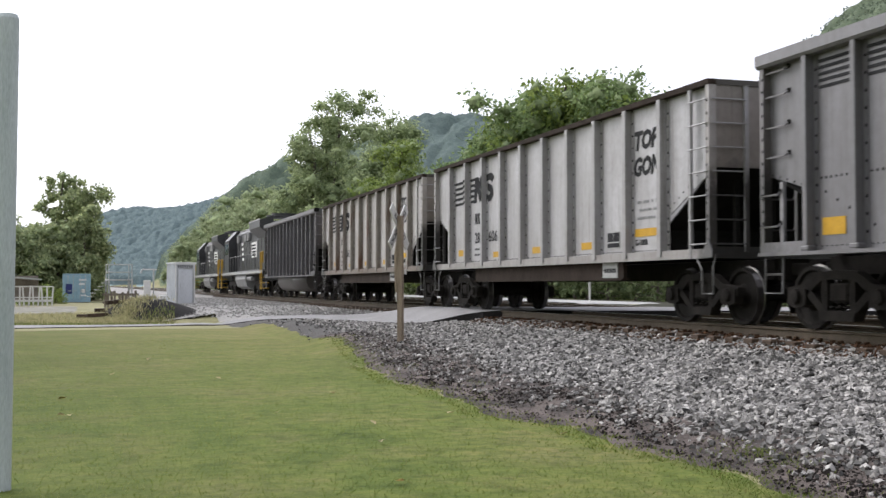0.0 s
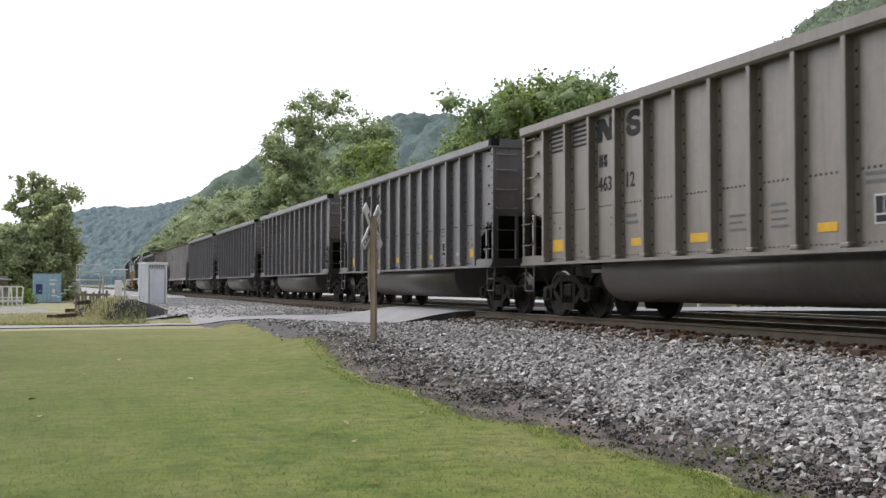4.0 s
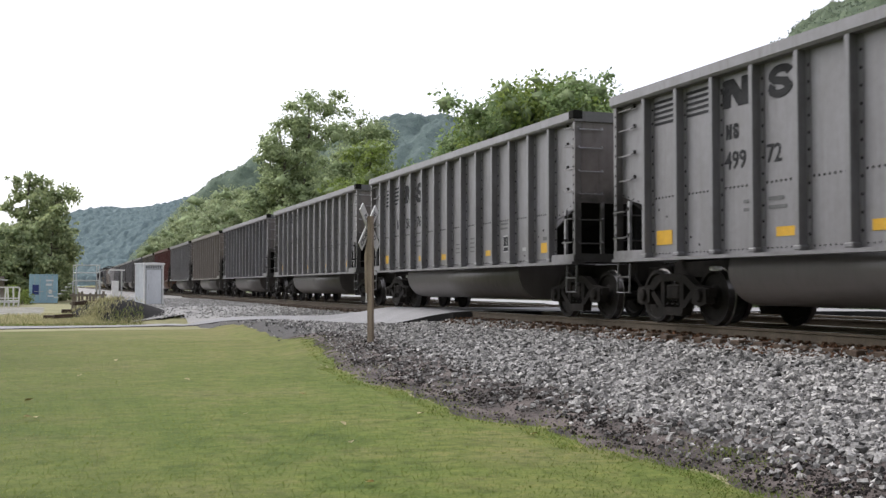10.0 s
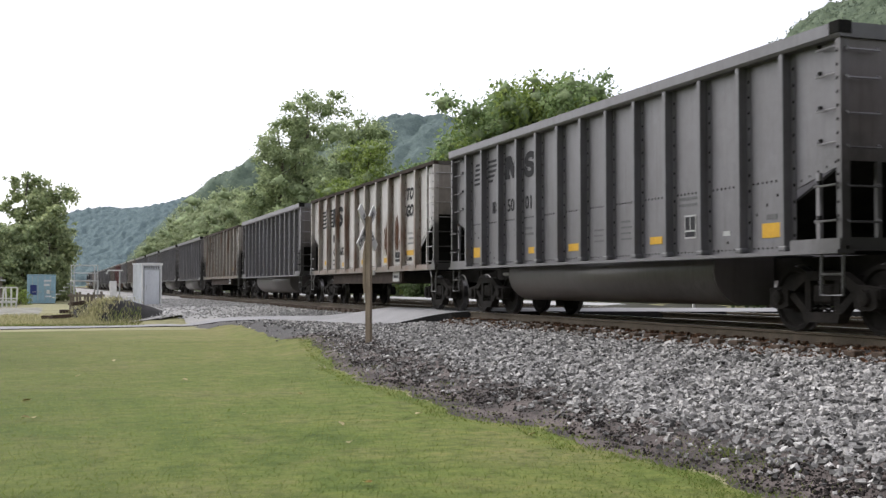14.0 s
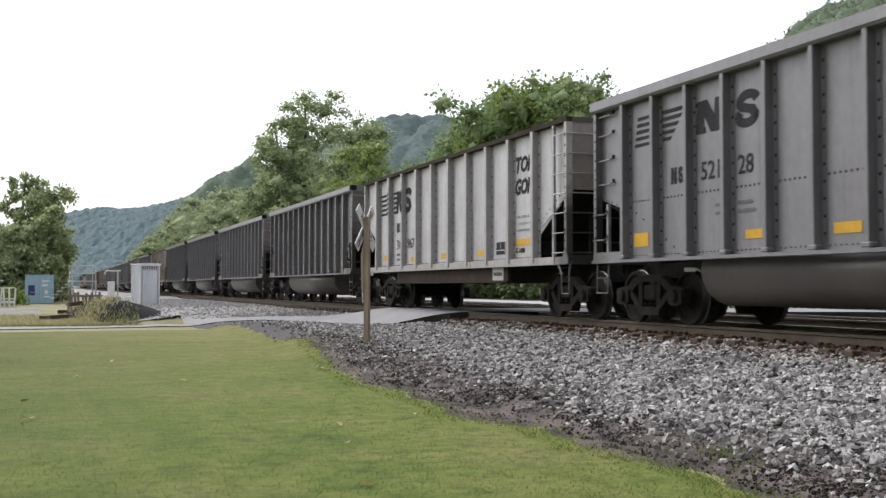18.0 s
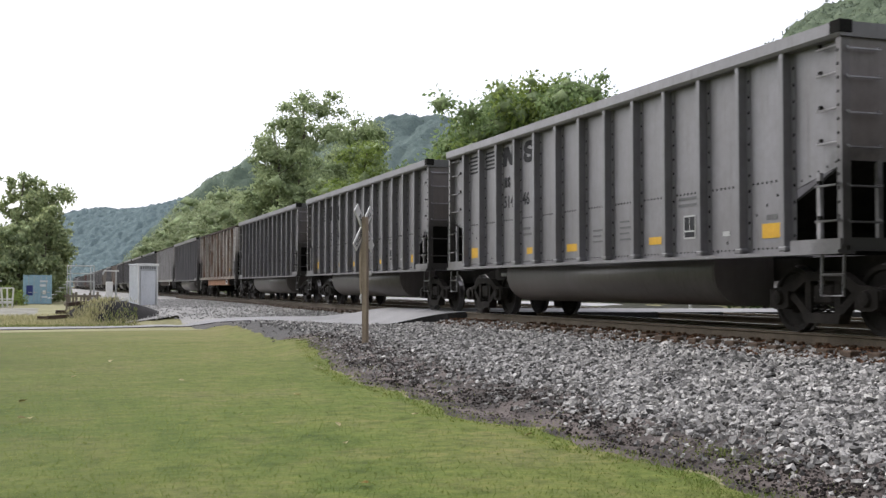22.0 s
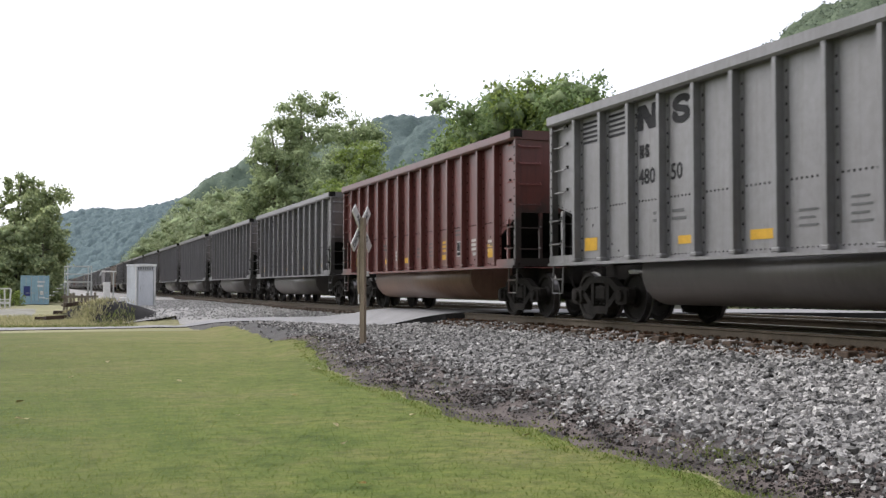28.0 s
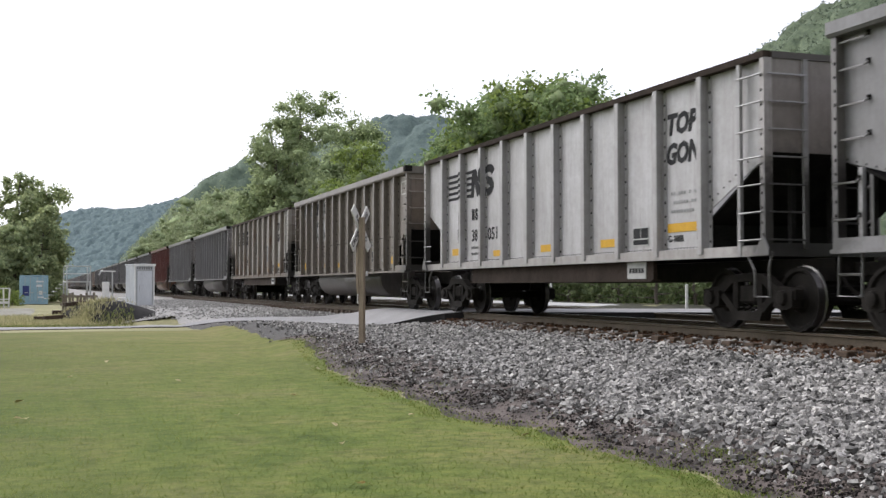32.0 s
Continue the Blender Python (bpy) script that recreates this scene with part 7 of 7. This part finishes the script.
X, Y = X[k], Y[k]
stones("far_ballast_stones", X, Y, np.maximum(bed_z(X, Y), land(X, Y) + 0.09) + 0.01, rng.uniform(0.03, 0.075, len(X)), PALESTONE, "pale crushed stones beyond the lane", 3)
# rusty bits and dirt below the near rail
X, Y = scatter(7000, 9.12, 9.9, 5.5, 27, 1.5)
stones("rusty_debris", X, Y, bed_z(X, Y) + 0.03, rng.uniform(0.02, 0.06, len(X)), RUSTY, "rusty brown bits and dirt beside the rail", 7)
# dark crumbs and scattered stones on the soil
X, Y = scatter(40000, 4.6, 7.6, 5, 29.5, 1.5)
k = (X > lawn_edge(Y) + rng.uniform(0.05, 0.5, len(X))) & (X < foot_edge(Y) + rng.normal(scale=0.15, size=len(X)) + 0.15) & (np.sin(X * 5 + 2 * np.sin(Y * 0.9)) + np.sin(Y * 1.9) + rng.normal(scale=0.7, size=len(X)) > 0)
X, Y = X[k], Y[k]
stones("soil_crumbs", X, Y, made_z(X, Y) + 0.025, rng.uniform(0.008, 0.030, len(X)) * (1 + (rng.random(len(X)) < 0.04)), DIRT_SHADE, "black crumbs of dirt along the ballast foot", 4)
X, Y = scatter(26000, 4.6, 7.6, 5, 29.5, 1.7)
k = (X > lawn_edge(Y) + rng.uniform(0.05, 0.35, len(X))) & (X < foot_edge(Y) + rng.normal(scale=0.2, size=len(X)) + 0.2)
X, Y = X[k], Y[k]
stones("soil_grit", X, Y, made_z(X, Y) + 0.022, rng.uniform(0.008, 0.028, len(X)), GRIT, "brown grit and clods on the dark soil", 8)
X, Y = scatter(1500, 5.2, 6.6, 5, 29, 1.3)
k = X > lawn_edge(Y) + 0.25
X, Y = X[k], Y[k]
stones("stray_stones", X, Y, made_z(X, Y) + 0.035, rng.uniform(0.02, 0.055, len(X)), STONE, "stray pale stones on the soil", 5)

BLADE = leaf_mat("grass_blades", (0.120, 0.165, 0.036), (0.165, 0.208, 0.050), (0.240, 0.245, 0.095))
STRAW = leaf_mat("dry_grass_blades", (0.20, 0.20, 0.10), (0.34, 0.32, 0.18), (0.50, 0.46, 0.29))


def blades(name, X, Y, h, w, label, seed, lift=0.01, material=None, lying=0.5):
    g = np.random.default_rng(seed)
    n = len(X)
    Z = np.where(Y < 42, made_z(X, Y), land(X, Y)) + lift + bank_height(X, Y)
    a = g.uniform(0, 6.28, n)
    d = np.stack([np.cos(a), np.sin(a), np.zeros(n)], -1) * (w * g.uniform(0.6, 1.4, n))[:, None]
    p = np.stack([X, Y, Z], -1)
    tip = p + np.stack([g.normal(scale=lying, size=n) * h, g.normal(scale=lying, size=n) * h, h * g.uniform(0.5, 1.2, n)], -1)
    q = np.stack([p - d, p + d, tip + d * 0.2, tip - d * 0.2], 1)
    ob = new(name, leaf_mesh(name, q, material or BLADE))
    return tagged(ob, label, "grass", kind="stuff")


X, Y = scatter(70000, -5.5, 6.0, 7.0, 32, 1.9)
k = (X < lawn_edge(Y) + rng.normal(scale=0.09, size=len(X))) & (X > -0.12 * Y - 1.5)
blades("lawn_blades", X[k], Y[k], 0.020, 0.0035, "short mown grass blades", 1, lying=0.8)
X, Y = scatter(26000, 4.2, 6.4, 5.5, 29, 1.4)
k = (X < lawn_edge(Y) + np.abs(rng.normal(scale=0.30, size=len(X)))) & (X > lawn_edge(Y) - 0.3) | (np.sin(X * 7 + 1) + np.sin(Y * 1.7) > 1.75) & (X < lawn_edge(Y) + 0.8) & (X > lawn_edge(Y))
blades("edge_tufts", X[k], Y[k], 0.028, 0.006, "thin grass tufts at the soil edge", 2, 0.02)
X = 5.4 + rng.normal(scale=0.12, size=260)
Y = 8.3 + rng.normal(scale=0.4, size=260)
blades("weed", X, Y, 0.022, 0.007, "small green weed on the soil", 3, 0.03)
# tall dry grass round the bank and the far side of the lane
X, Y = scatter(26000, -14, 5.2, 47.2, 62, 1.5)
k = (X < 2.0 - 0.1 * (Y - 47)) | (Y < 47.9) & (X < 3.4)
blades("dry_grass", X[k], Y[k], 0.17, 0.014, "tall dry grass beyond the lane", 4, material=STRAW)
X, Y = rng.normal(0.75, 0.8, 3400), rng.normal(49.4, 1.0, 3400)
blades("bank_weeds", X, Y, 0.20, 0.018, "dry weeds growing over the asphalt bank", 5, material=STRAW, lying=0.35)
X, Y = rng.uniform(-9, 3.4, 5000), rng.uniform(46.6, 48.6, 5000)
blades("verge_grass", X, Y, 0.09, 0.016, "pale green grass along the lane's far edge", 6, material=BLADE)


# ---------------------------------------------------------------- what moves: the whole train, and its wheels
def motions():
    times = [i * 0.5 for i in range(65)]
    for n, car in enumerate(CARS):
        walk(car, [(t, pose(TRACK, car_y(n, t), RAIL)) for t in times])
    for i, lo in enumerate(LOCOS):
        walk(lo, [(t, pose(TRACK, car_y(0, t) + LOCO_AT[i], RAIL)) for t in times])
    # all wheels turn alike, so each axle place takes one shared turning
    turning = {}
    for ob in [o for o in scene.objects if o.name.startswith("wheelset")]:
        key = round(ob.location.y, 3), round(ob.location.z, 3)
        if key not in turning:
            y, z = key
            rows = []
            for f in range(961):
                d = gone(f / 30) - gone(0)
                rows.append((f / 30, pose(0, y, z, -math.degrees(d / WHEEL_R) % 360, 0, 0)))
            walk(ob, rows)
            turning[key] = ob.animation_data
        else:
            ob.rotation_mode = "QUATERNION"
            ob.animation_data_create()
            ob.animation_data.action = turning[key].action
            ob.animation_data.action_slot = turning[key].action_slot


motions()
